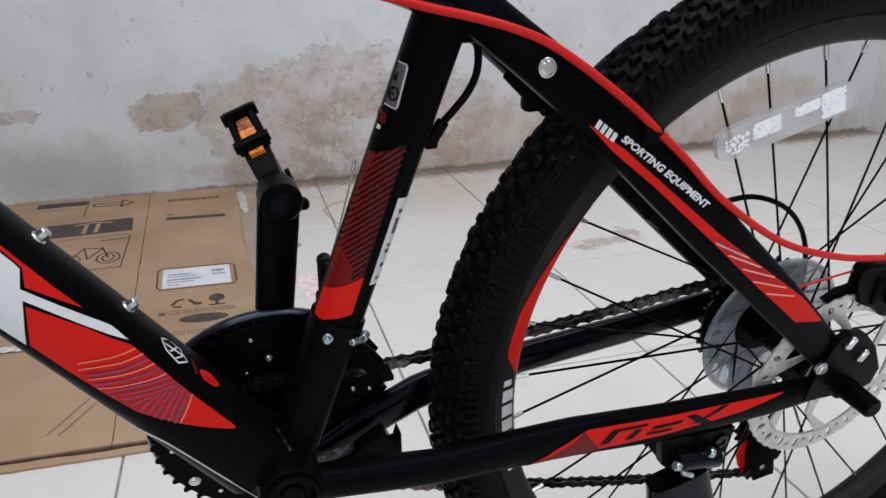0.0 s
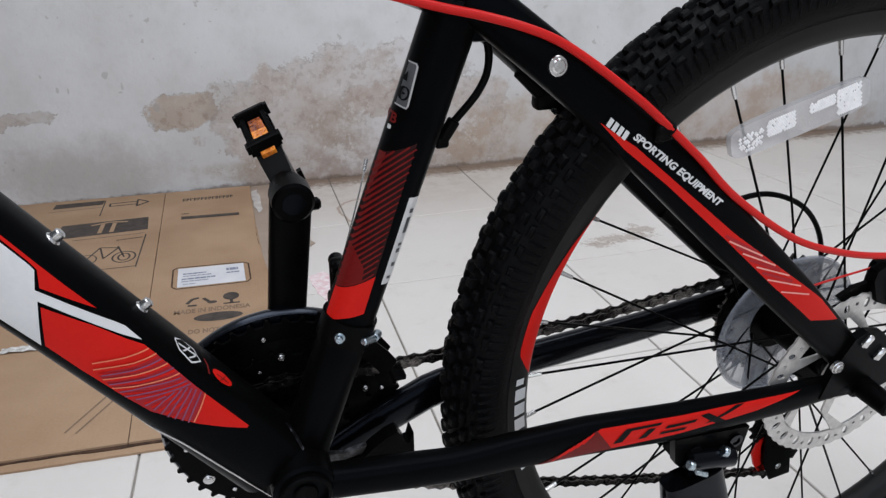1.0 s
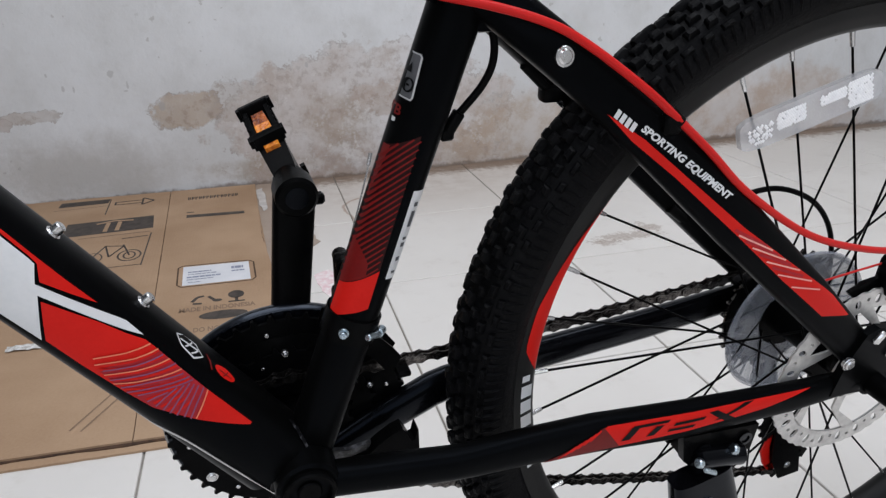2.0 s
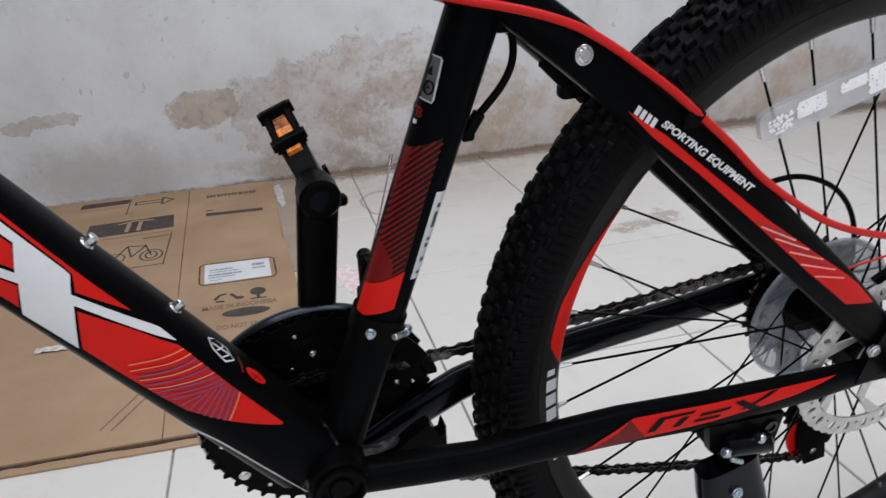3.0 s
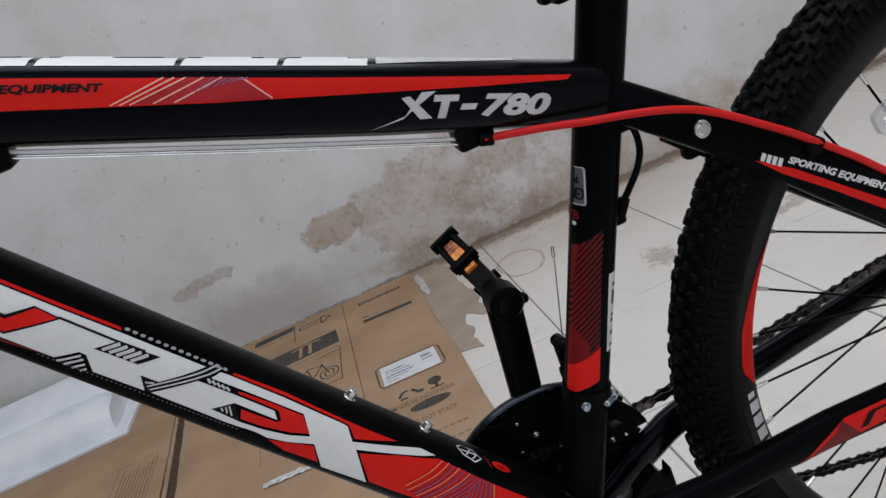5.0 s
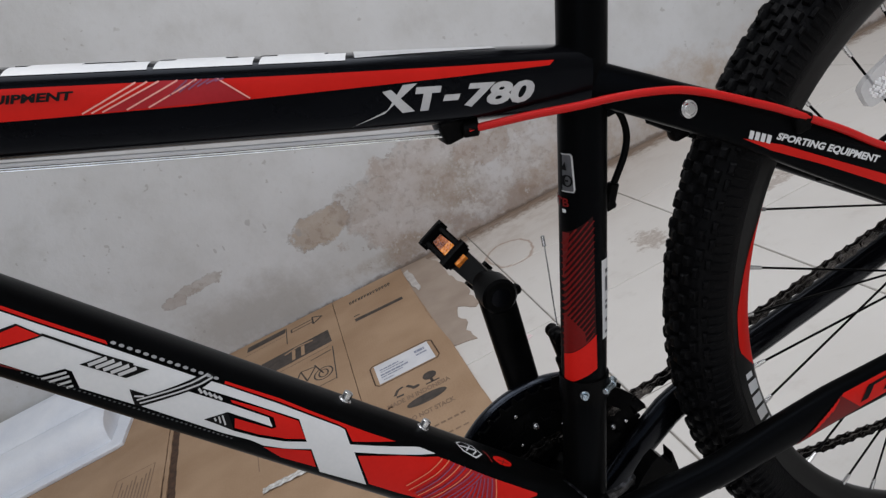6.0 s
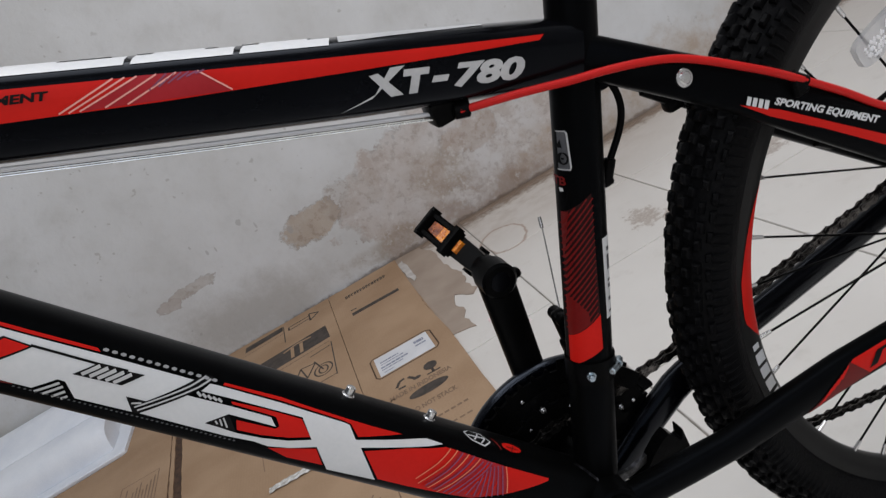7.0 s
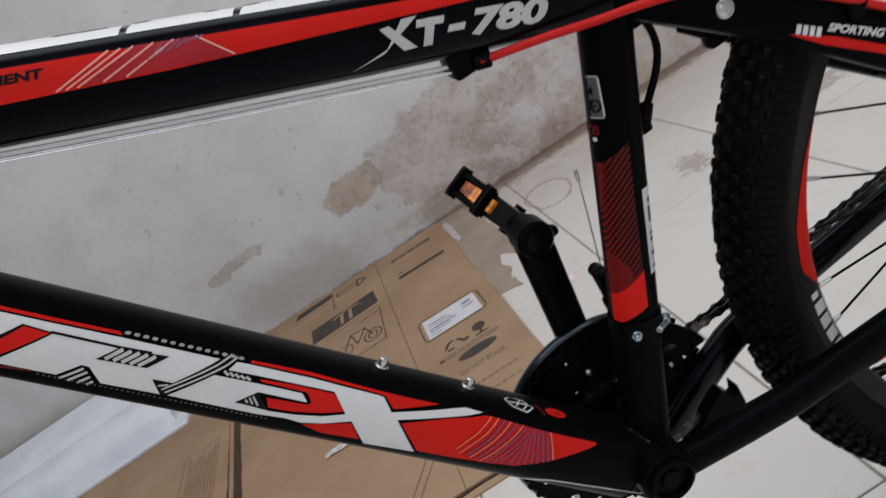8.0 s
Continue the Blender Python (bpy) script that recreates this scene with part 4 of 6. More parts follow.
def print_on_top(name, shapes, material, lift):
    """Shapes of (length, across) on the upper face of the top tube."""
    for poly in shapes:
        bm = bmesh.new()
        bm.faces.new([bm.verts.new((q, y, 0)) for q, y in poly])
        bm.normal_update()
        cut_along(bm, 1, [-0.010, -0.006, 0.0, 0.006, 0.010])
        for v in bm.verts:
            c, n, h, w = TOP.at(TOP.mark(v.co.x))
            r = min(abs(v.co.y) / w, 1)
            v.co = c + Vector((0, v.co.y, 0)) + n * ((h + lift) * (1 - r ** 3) ** (1 / 3))
        part(name, bm, material, top_tube)


# pale bars hold both the print and the bright reflection on the tube's top
bars = []
for a, b in ((0.415, 0.336), (0.334, 0.258), (0.2565, 0.200), (0.1985, 0.146)):
    bars += [[(a, -0.0135), (b + 0.002, -0.0135), (b - 0.001, -0.004), (a - 0.004, -0.004)], [(a - 0.012, -0.0042), (a - 0.040, -0.0042), (a - 0.042, 0.0022), (a - 0.014, 0.0022)], [(a - 0.002, 0.002), (b + 0.010, 0.002), (b + 0.006, 0.012), (a - 0.006, 0.012)]]
print_on_top("top_graphic", bars, WHITE, 0.0005)
print_on_top("top_graphic", [[(0.142, -0.012), (0.05, -0.006), (0.05, 0.004), (0.138, 0.010)]], SILVER_INK, 0.0004)

# seat tube
print_on(SEAT, "dark_field", [[(0.2702, 0.99), (0.2829, 0.08), (0.194, -0.06), (0.165, -0.10), (0.175, 0.99)]], RED_BLACK, seat_tube, L1, "dark red-black hatched field")
print_on(SEAT, "red_block", [[(0.176, 0.99), (0.193, -0.06), (0.1655, -0.10), (0.1585, 0.56), (0.1525, 0.99)]], RED, seat_tube, L2, "bright red block")
print_on(SEAT, "red_wedge", [[(0.2703, 0.99), (0.2710, 0.86), (0.235, 0.99)]], RED_DARK, seat_tube, L2)
print_on(SEAT, "red_wedge", [[(0.2083, 0.99), (0.1960, 0.42), (0.1870, 0.36), (0.1765, 0.99)]], RED_MID, seat_tube, L2)
stripes = []
for k in range(28):
    s0 = 0.150 + 0.0050 * k
    run = [(s0 + 0.0305 * (1 - v) + 0.011 * (1 - v) ** 0.5 * v, v) for v in [0.99 - 0.95 * f / 24 for f in range(25)]]
    run = [(q, v) for q, v in run if 0.1765 + 0.017 * (1 - v) < q < 0.2700 + 0.0135 * (1 - v)]
    if len(run) > 3:
        stripes.append(line_poly(run[::4] + run[-1:] if (len(run) - 1) % 4 else run[::4], 0.00095, 0.0165))
print_on(SEAT, "hatching", stripes, RED_MID, seat_tube, L3)
print_on(SEAT, "sticker_ground", [[(0.3262, 0.985), (0.3270, 0.82), (0.3255, 0.775), (0.3015, 0.700), (0.2995, 0.73), (0.2995, 0.985)]], GREY_INK, seat_tube, L1, "grey safety sticker with a bicycle icon")
print_on(SEAT, "sticker_border", [line_poly([(0.3258, 0.99), (0.3262, 0.84), (0.3250, 0.79), (0.3020, 0.716), (0.3003, 0.74), (0.3001, 0.99)], 0.0008, 0.0165)], SILVER_INK, seat_tube, L2)
print_on(SEAT, "sticker_icon", [line_poly([(0.3078 + 0.0038 * math.cos(q), math.cos(0.46 + 0.21 * math.sin(q))) for q in [k * math.pi / 8 for k in range(17)]], 0.0009, 0.0165), line_poly([(0.3072, 0.90), (0.3084, 0.90)], 0.0010, 0.0165), line_poly([(0.3150, 0.975), (0.3205, 0.94), (0.3150, 0.93)], 0.0008, 0.0165)], BLACK_INK, seat_tube, L3)
bm = letters("MTB", 0.02, 0.0, 0.0006)
fit_letters(bm, 1.0, 1.0)
for v in bm.verts:
    c, n, h, w = SEAT.at(SEAT.mark(0.2890 + 0.0062 * v.co.y))
    a = radians(-40 + 70 * v.co.x)
    v.co = c + n * (h + L2) * math.cos(a) - Vector((0, (w + L2) * math.sin(a), 0))
part("lettering", bm, RED_MID, seat_tube, "small red lettering")
print_on(SEAT, "tick", [[(0.2872, 0.99), (0.2872, 0.935), (0.2850, 0.93), (0.2845, 0.985)]], WHITE, seat_tube, L2)
print_on(SEAT, "size_sticker", [[(0.2485, -0.34), (0.2490, -0.985), (0.1870, -0.985), (0.1870, -0.42)]], WHITE, seat_tube, L1, "narrow white sticker with small dark marks")
print_on(SEAT, "sticker_mark", [[(a, -0.55), (a, -0.72), (a - b, -0.74), (a - b, -0.57)] for a, b in ((0.241, 0.003), (0.235, 0.011), (0.217, 0.002), (0.213, 0.003), (0.203, 0.003), (0.193, 0.002))], GREY_INK, seat_tube, L2)

# stays
print_on(STAY, "red_decal", [[(0.1012, -0.63), (0.1296, -0.33), (0.168, -0.20), (0.2242, 0.02), (0.2711, 0.35), (0.3247, 0.77), (0.3508, 0.75), (0.33, -0.21), (0.2796, -0.34), (0.2258, -0.36), (0.1626, -0.50), (0.1249, -0.68)]], RED, seat_stay, L1, "long red wedge decal")
print_on(STAY, "pale_line", [line_poly(p, 0.0011, 0.018) for p in ([(0.2251, -0.30), (0.254, 0.18)], [(0.2401, -0.27), (0.2681, 0.28)], [(0.257, -0.26), (0.2836, 0.40)], [(0.2719, -0.30), (0.2982, 0.45)], [(0.2886, -0.26), (0.3093, 0.46)])], PALE_LINE, seat_stay, L3)
print_on(STAY, "wine_line", [line_poly(p, 0.0020, 0.018) for p in ([(0.2325, -0.27), (0.2605, 0.20)], [(0.2485, -0.26), (0.2745, 0.30)], [(0.2645, -0.26), (0.2895, 0.34)], [(0.2205, -0.26), (0.2480, 0.14)])], RED_WINE, seat_stay, L2)
write_on(STAY, "lettering", "SPORTING EQUIPMENT", 0.1232, -0.27, 0.2010, 0.20, 0.33, WHITE, seat_stay, L2, 0.1, 0.0008, "white lettering")
print_on(STAY, "brand_bar", [[(a, -0.55 + 6 * (a - 0.104)), (a + 0.0030, -0.54 + 6 * (a - 0.104)), (a + 0.0018, -0.22 + 6 * (a - 0.104)), (a - 0.0012, -0.23 + 6 * (a - 0.104))] for a in (0.1050, 0.1092, 0.1134, 0.1176)], WHITE, seat_stay, L2)
print_on(CHAIN_STAY, "red_decal", [[(0.1444, -0.75), (0.1908, 0.74), (0.2551, 0.78), (0.3015, 0.82), (0.3516, 0.86), (0.3148, 0.22), (0.2896, 0.0), (0.2125, -0.42), (0.1947, -0.50)]], RED, chain_stay, L1, "red wedge decal with black bars")
print_on(CHAIN_STAY, "dark_red_field", [[(0.1444, -0.75), (0.1880, 0.70), (0.2012, -0.48), (0.19, -0.52)]], RED_DARK, chain_stay, L2)
print_on(CHAIN_STAY, "hatching", [line_poly([(0.155 + 0.0045 * k, -0.55 + 0.14 * k), (0.168 + 0.0035 * k, 0.05 + 0.11 * k)], 0.0012, 0.015) for k in range(6)], RED, chain_stay, L3)
print_on(CHAIN_STAY, "brand_bar", [[(0.2007, -0.15), (0.2075, -0.12), (0.2155, 0.56), (0.2085, 0.50)], [(0.2085, 0.42), (0.236, 0.50), (0.238, 0.62), (0.210, 0.56)], [(0.2200, -0.10), (0.2260, -0.08), (0.2330, 0.40), (0.2270, 0.38)], [(0.236, -0.02), (0.256, 0.02), (0.258, 0.16), (0.238, 0.12)], [(0.240, 0.26), (0.264, 0.34), (0.266, 0.48), (0.242, 0.42)], [(0.268, 0.62), (0.275, 0.66), (0.290, 0.02), (0.281, 0.0)], [(0.272, 0.12), (0.278, 0.14), (0.3045, 0.80), (0.297, 0.78)]], BLACK_INK, chain_stay, L3)

# ---------------------------------------------------------------- small frame fittings
def bolt_at(p, n, r, h, material, parent, label="", seg=6, socket=True):
    """A bolt head on the point p that stands out along n."""
    p, n = Vector(p), Vector(n).normalized()
    bm = bmesh.new()
    add_rod(bm, p - n * 0.002, p + n * 0.0012, r * 1.35, seg=20, chamfer=0.0004)
    add_rod(bm, p, p + n * h, r, seg=seg if seg > 6 else 12, chamfer=r * 0.2)
    if socket:
        add_rod(bm, p + n * (h + 0.00001), p + n * (h + 0.0003), r * 0.5, seg=6)
    return part("bolt", bm, material, parent, label)


for s in (0.2075, 0.1435):
    c, n, h, w = DOWN.at(DOWN.mark(s))
    bolt_at(c + n * (h - 0.0005), n, 0.0034, 0.0068, STEEL, down_tube, "bright steel bottle-cage bolt")
c = STAY.place(0.0605, -0.06, 0.0)
bolt_at(c, (0.05, -1, 0.2), 0.0044, 0.0022, STEEL, seat_stay, "bright steel bolt", seg=20)

FD = Tube([(-0.0145, 0, 0.2778), (0.1365, 0, 0.7109)], [0.0190, 0.0183], [0.0182] * 2, 2, (1.0413, -0.0739))
front_derailleur = part("front_derailleur", FD.mesh(FD.mark(0.137), FD.mark(0.155), 0.004, 32), PLASTIC, bicycle, "black front derailleur clamped to the seat tube")
c = FD.place(0.1455, 0.45, 0.0)
bolt_at(c, (-0.35, -1, 0.15), 0.0026, 0.0045, BLUE_STEEL, front_derailleur, "zinc-plated bolt", seg=12)
bm = bmesh.new()
add_rod(bm, FD.place(0.1455, -0.35, 0.0018), FD.place(0.1455, -0.80, 0.0022), 0.0026, seg=12, chamfer=0.0006)
add_rod(bm, FD.place(0.1455, -0.80, 0.0022), FD.place(0.1455, -0.97, 0.0035), 0.0032, seg=12, chamfer=0.0008)
part("bolt", bm, BLUE_STEEL, front_derailleur)
bm = bmesh.new()
add_box(bm, (0.0288, 0.014, 0.4077), (0.0588, 0.034, 0.4297), 0.003, seg=2)
add_box(bm, (0.0313, 0.024, 0.4254), (0.0433, 0.036, 0.4544), 0.004, seg=2)
add_rod(bm, (0.0368, 0.02, 0.4494), (0.038, 0.042, 0.4478), 0.0055, seg=14, chamfer=0.001)
part("arm", bm, PLASTIC, front_derailleur)
for y in (0.026, 0.044):
    bm = bmesh.new()
    out = [(BB[0] + r * math.cos(radians(a)), BB[1] + r * math.sin(radians(a))) for r, angles in ((0.097, range(30, 75, 7)), (0.081, range(72, 22, -8))) for a in angles]
    add_plate(bm, out, y, y + 0.0015)
    part("cage_plate", bm, PLASTIC, front_derailleur)
bm = bmesh.new()
add_box(bm, (0.074, 0.026, 0.340), (0.085, 0.0455, 0.345), 0.001, pose(0, 0, 0))
part("cage_bridge", bm, PLASTIC, front_derailleur)
bm = bmesh.new()
add_cable(bm, [(0.0417, 0.036, 0.4501), (0.0528, 0.055, 0.4636), (0.0722, 0.085, 0.4955)], 0.0007, 6)
part("cable_end", bm, STEEL, front_derailleur)
bm = bmesh.new()
add_rod(bm, (0.0706, 0.0828, 0.4930), (0.0738, 0.0875, 0.5005), 0.0016, seg=10, chamfer=0.0004)
part("crimp", bm, STEEL, front_derailleur)

# cable stops and cables
bm = bmesh.new()
add_box(bm, (0.0071, -0.01, 0.6396), (0.0251, 0.01, 0.6556), 0.003, pose(0, 0, 0), 2)
add_rod(bm, (0.0205, -0.008, 0.6451), (0.0301, -0.011, 0.6426), 0.0055, seg=14, chamfer=0.001)
part("cable_stop", bm, PLASTIC, top_tube)
bm = bmesh.new()
add_box(bm, (-0.2428, -0.012, 0.7399), (-0.2248, 0.012, 0.7569), 0.003, pose(0, 0, 0), 2)
part("cable_stop", bm, PLASTIC, top_tube)
for y, dz, r, m in ((-0.004, 0.0012, 0.0013, LABEL_PAPER), (0.001, -0.0024, 0.0008, STEEL), (-0.006, -0.0022, 0.0007, STEEL)):
    bm = bmesh.new()
    add_cable(bm, [(-0.2276, y, 0.7477 + dz), (-0.1128, y, 0.6985 + dz), (0.0109, y, 0.6471 + dz)], r, 8, 2)
    part("inner_cable", bm, m, bicycle, "bare pale cable under the top tube")
# steel strand added for the rim of light along the tube's lower edge
bm = bmesh.new()
add_cable(bm, [DOWN.place(q, v, 0.0008) for q, v in ((0.100, -0.98), (0.085, -0.72), (0.065, -0.58), (0.03, -0.50), (-0.008, -0.40))], 0.0006, 6)
part("inner_cable", bm, STEEL, bicycle, "thin steel line drawn for the bright rim along the down tube")
bm = bmesh.new()
add_cable(bm, [(0.0234, -0.012, 0.6443), (0.0580, -0.021, 0.6378), (0.0887, -0.028, 0.6305), (0.1100, -0.033, 0.6262), (0.1320, -0.038, 0.6203), (0.1520, -0.042, 0.6125), (0.1705, -0.0465, 0.6013), (0.1880, -0.053, 0.5885), (0.2040, -0.056, 0.5765), (0.2175, -0.056, 0.5656), (0.2300, -0.057, 0.5550), (0.2516, -0.058, 0.5362), (0.2856, -0.060, 0.5050), (0.3418, -0.062, 0.4677), (0.3991, -0.06, 0.4452), (0.4511, -0.057, 0.4331), (0.5024, -0.054, 0.4265), (0.5469, -0.05, 0.4255)], 0.0026, 12, 7)
red_cable = part("cable_housing", bm, RED_CABLE, bicycle, "glossy red brake cable housing")
bm = bmesh.new()
add_rod(bm, (0.2182, -0.0535, 0.5651), (0.2276, -0.0555, 0.5566), 0.0042, seg=14, chamfer=0.0008)
add_box(bm, (0.2161, -0.058, 0.55), (0.2281, -0.044, 0.563), 0.002)
part("cable_clip", bm, PLASTIC, red_cable)
bm = bmesh.new()
add_cable(bm, [(0.1122, 0.004, 0.6189), (0.1240, 0, 0.6098), (0.1290, 0, 0.5985), (0.1286, 0, 0.5846), (0.1226, 0, 0.5722), (0.1122, 0, 0.5602), (0.1060, 0, 0.5540)], 0.0025, 10)
loop = part("cable_housing", bm, PLASTIC, bicycle, "thin black cable housing behind the seat tube")
bm = bmesh.new()
add_rod(bm, (0.1085, 0, 0.5570), (0.1010, 0, 0.5450), 0.0042, seg=14, chamfer=0.0008)
add_box(bm, (0.0955, -0.004, 0.5400), (0.1045, 0.004, 0.5480), 0.0015)
part("ferrule", bm, PLASTIC, loop)
bm = bmesh.new()
add_cable(bm, [(0.3424, 0.058, 0.4211), (0.3771, 0.04, 0.4461), (0.4101, 0.035, 0.4493), (0.451, 0.035, 0.4298), (0.4851, 0.04, 0.3909), (0.509, 0.05, 0.3356), (0.5208, 0.06, 0.2464), (0.5142, 0.066, 0.1743)], 0.0024, 10)
part("cable_housing", bm, PLASTIC, bicycle, "black gear cable housing looping to the derailleur")
bm = bmesh.new()
add_cable(bm, [(0.3864, -0.045, 0.4094), (0.4168, -0.047, 0.4146), (0.4518, -0.048, 0.419)], 0.0009, 6)
part("inner_cable", bm, RED_CABLE, bicycle)
# cable guides on the far stay
bm = bmesh.new()
add_box(bm, (0.1769, 0.024, 0.5471), (0.1909, 0.036, 0.5581), 0.003, seg=2)
add_rod(bm, (0.1622, 0.028, 0.5747), (0.1891, 0.03, 0.5488), 0.0035, seg=12, chamfer=0.001)
part("cable_guide", bm, PLASTIC, bicycle)
bm = bmesh.new()
add_rod(bm, (0.188, 0.03, 0.5494), (0.1953, 0.031, 0.5428), 0.0020, seg=10, chamfer=0.0005)
part("ferrule", bm, STEEL, bicycle)
bm = bmesh.new()
add_rod(bm, (0.3122, 0.05, 0.4402), (0.3294, 0.052, 0.4264), 0.0048, seg=12, chamfer=0.001)
add_cable(bm, [(0.3229, 0.052, 0.4331), (0.3479, 0.055, 0.4103), (0.3882, 0.058, 0.3788), (0.3995, 0.06, 0.3597)], 0.0042, 10)
part("cable_guide", bm, PLASTIC, bicycle)
bm = bmesh.new()
add_cable(bm, [(0.2691, 0.048, 0.4972), (0.2904, 0.05, 0.4761), (0.3165, 0.051, 0.4367)], 0.0011, 8)
part("inner_cable", bm, STEEL, bicycle)


# ---------------------------------------------------------------- wheels
def tyre_mesh(seg=144):
    bm = bmesh.new()
    r0, a, b = 0.3062, 0.0250, 0.0245
    prof = []
    for k in range(22):
        q = radians(-150 + 300 * k / 21)
        prof.append((r0 + a * math.cos(q), b * math.sin(q)))
    add_lathe(bm, prof, AXLE, seg)
    rng = random.Random(4)
    # tread blocks
    count = 132
    for j, (y, w, l, tall, shift) in enumerate(((-0.0044, 0.0034, 0.0096, 0.0046, 0.0), (0.0044, 0.0034, 0.0096, 0.0046, 0.5), (-0.0116, 0.0031, 0.0088, 0.0044, 0.5), (0.0116, 0.0031, 0.0088, 0.0044, 0.0), (-0.0178, 0.0026, 0.0092, 0.0046, 0.12), (0.0178, 0.0026, 0.0092, 0.0046, 0.62), (-0.0222, 0.0022, 0.0084, 0.0040, 0.60), (0.0222, 0.0022, 0.0084, 0.0040, 0.10))):
        side = math.asin(min(abs(y) / b, 0.98))
        base = r0 + a * math.cos(side)
        tilt = math.copysign(side, y) * 0.75
        for k in range(count):
            q = 2 * math.pi * (k + shift) / count
            radial = Vector((math.cos(q), 0, math.sin(q)))
            along = Vector((-math.sin(q), 0, math.cos(q)))
            up = radial * math.cos(tilt) + Vector((0, math.sin(tilt), 0))
            across = Vector((0, math.cos(tilt), 0)) - radial * math.sin(tilt)
            lean = along * (0.35 if (k + j) % 2 else -0.35)
            c = Vector((AXLE[0], y, AXLE[1])) + radial * base
            h = tall * (0.80 + 0.34 * rng.random())
            c += along * rng.uniform(-0.0016, 0.0016) + Vector((0, rng.uniform(-0.0007, 0.0007), 0))
            l1, w1 = l * rng.uniform(0.78, 1.12), w * rng.uniform(0.80, 1.12)
            quad = []
            for z, f in ((-0.003, 1.14), (h * 0.72, 0.96), (h, 0.62)):
                quad.append([bm.verts.new(c + up * z + along * (l1 / 2 * f * sa) + (across + lean * 0.4) * (w1 * f * sb)) for sa, sb in ((-1, -1), (1, -1), (1, 1), (-1, 1))])
            bm.faces.new(quad[2])
            for low, high in ((quad[0], quad[1]), (quad[1], quad[2])):
                for m in range(4):
                    bm.faces.new((low[m], low[(m + 1) % 4], high[(m + 1) % 4], high[m]))
    # fine radial lamellae below the side lugs
    for side in (-1, 1):
        for k in range(264):
            q = 2 * math.pi * k / 264
            radial, along = Vector((math.cos(q), 0, math.sin(q))), Vector((-math.sin(q), 0, math.cos(q)))
            o = Vector((AXLE[0], 0, AXLE[1]))
            v6 = [bm.verts.new(o + radial * r + along * w + Vector((0, side * y, 0))) for r, y in ((0.3149, 0.0246), (0.3092, 0.0252), (0.3004, 0.0234)) for w in (-0.0013, 0.0013)]
            t3 = [bm.verts.new(o + radial * r + Vector((0, side * y, 0))) for r, y in ((0.3149, 0.0252), (0.3092, 0.0262), (0.3004, 0.0241))]
            for j in (0, 1):
                bm.faces.new((v6[2 * j], v6[2 * j + 2], t3[j + 1], t3[j]))
                bm.faces.new((v6[2 * j + 1], t3[j], t3[j + 1], v6[2 * j + 3]))
    # thin moulded ribs on the side wall
    for y in (-1, 1):
        for rr, off in ((0.2983, 0.0225), (0.2942, 0.0200)):
            add_lathe(bm, [(rr - 0.0008, y * (off - 0.0012)), (rr, y * (off + 0.0008)), (rr + 0.0008, y * (off - 0.0004))], AXLE, seg)
    return bm


def rim_mesh():
    bm = bmesh.new()
    add_lathe(bm, [(0.2911, -0.0118), (0.2900, -0.0130), (0.2792, -0.0130), (0.2699, -0.0100), (0.2657, -0.0055), (0.2649, 0.0), (0.2657, 0.0055), (0.2699, 0.0100), (0.2792, 0.0130), (0.2900, 0.0130), (0.2911, 0.0118), (0.2854, 0.0100), (0.2854, -0.0100)], AXLE, 128)
    return bm


def rim_side(r):
    """How far out the near side of the rim stands at the radius r."""
    pts = ((0.2657, 0.0055), (0.2699, 0.0100), (0.2792, 0.0130), (0.2900, 0.0130))
    for (r0, y0), (r1, y1) in zip(pts, pts[1:]):
        if r <= r1:
            return -(y0 + (y1 - y0) * (r - r0) / (r1 - r0)) - 0.0005
    return -0.0135


def arc_patch(edges):
    """A decal on the rim between two radii that change along it: rows of (degrees, inner, outer)."""
    bm = bmesh.new()
    prev = None
    for a, lo, hi in edges:
        w = radians(a)
        row = []
        for r in sorted({lo, hi} | {q for q in (0.2699, 0.2792) if lo < q < hi}):
            row.append(r)
        row = [lo, min(max(0.2699, lo), hi), min(max(0.2792, lo), hi), hi]
        row = [bm.verts.new((AXLE[0] + r * math.cos(w), rim_side(r), AXLE[1] + r * math.sin(w))) for r in row]
        if prev:
            for j in range(3):
                bm.faces.new((prev[j], prev[j + 1], row[j + 1], row[j]))
        prev = row
    bmesh.ops.remove_doubles(bm, verts=bm.verts[:], dist=1e-6)
    return bm


wheel = part("rear_wheel", tyre_mesh(), RUBBER, bicycle, "knobbly black mountain bike tyre on a black rim")
wheel.matrix_local = pose(AXLE[0], 0, AXLE[1], -2.9, 0, -1.92) @ Matrix.Translation((-AXLE[0], 0, -AXLE[1]))  # tilted slightly to fit the camera's view
rim = part("rim", rim_mesh(), RIM_BLACK, wheel, "black rim with red and white decals")
for a0, a1 in ((144, 175.2), (24, 55.2)):
    rows = []
    for i in range(25):
        f = i / 24
        rows.append((a0 + (a1 - a0) * f, 0.2668, 0.2676 + 0.0135 * min(1.0, 1.6 * f) * min(1.0, 7 * (1 - f) + 0.05)))
    part("rim_decal", arc_patch(rows), RED, wheel, "red arc on the rim")
    for k, (da, wide) in enumerate(((0.6, 1.2), (2.6, 2.3), (5.6, 2.3), (8.6, 2.4), (11.8, 1.8), (18.5, 1.4))):
        b0 = a1 + da
        part("rim_decal", arc_patch([(b0 + wide * q / 4, 0.2693 + 0.003 * (k == 0), 0.2794) for q in range(5)]), WHITE, wheel, "white bar on the rim")
bm = bmesh.new()
add_rod(bm, (AXLE[0], -0.048, AXLE[1]), (AXLE[0], 0.034, AXLE[1]), 0.0165, seg=28)
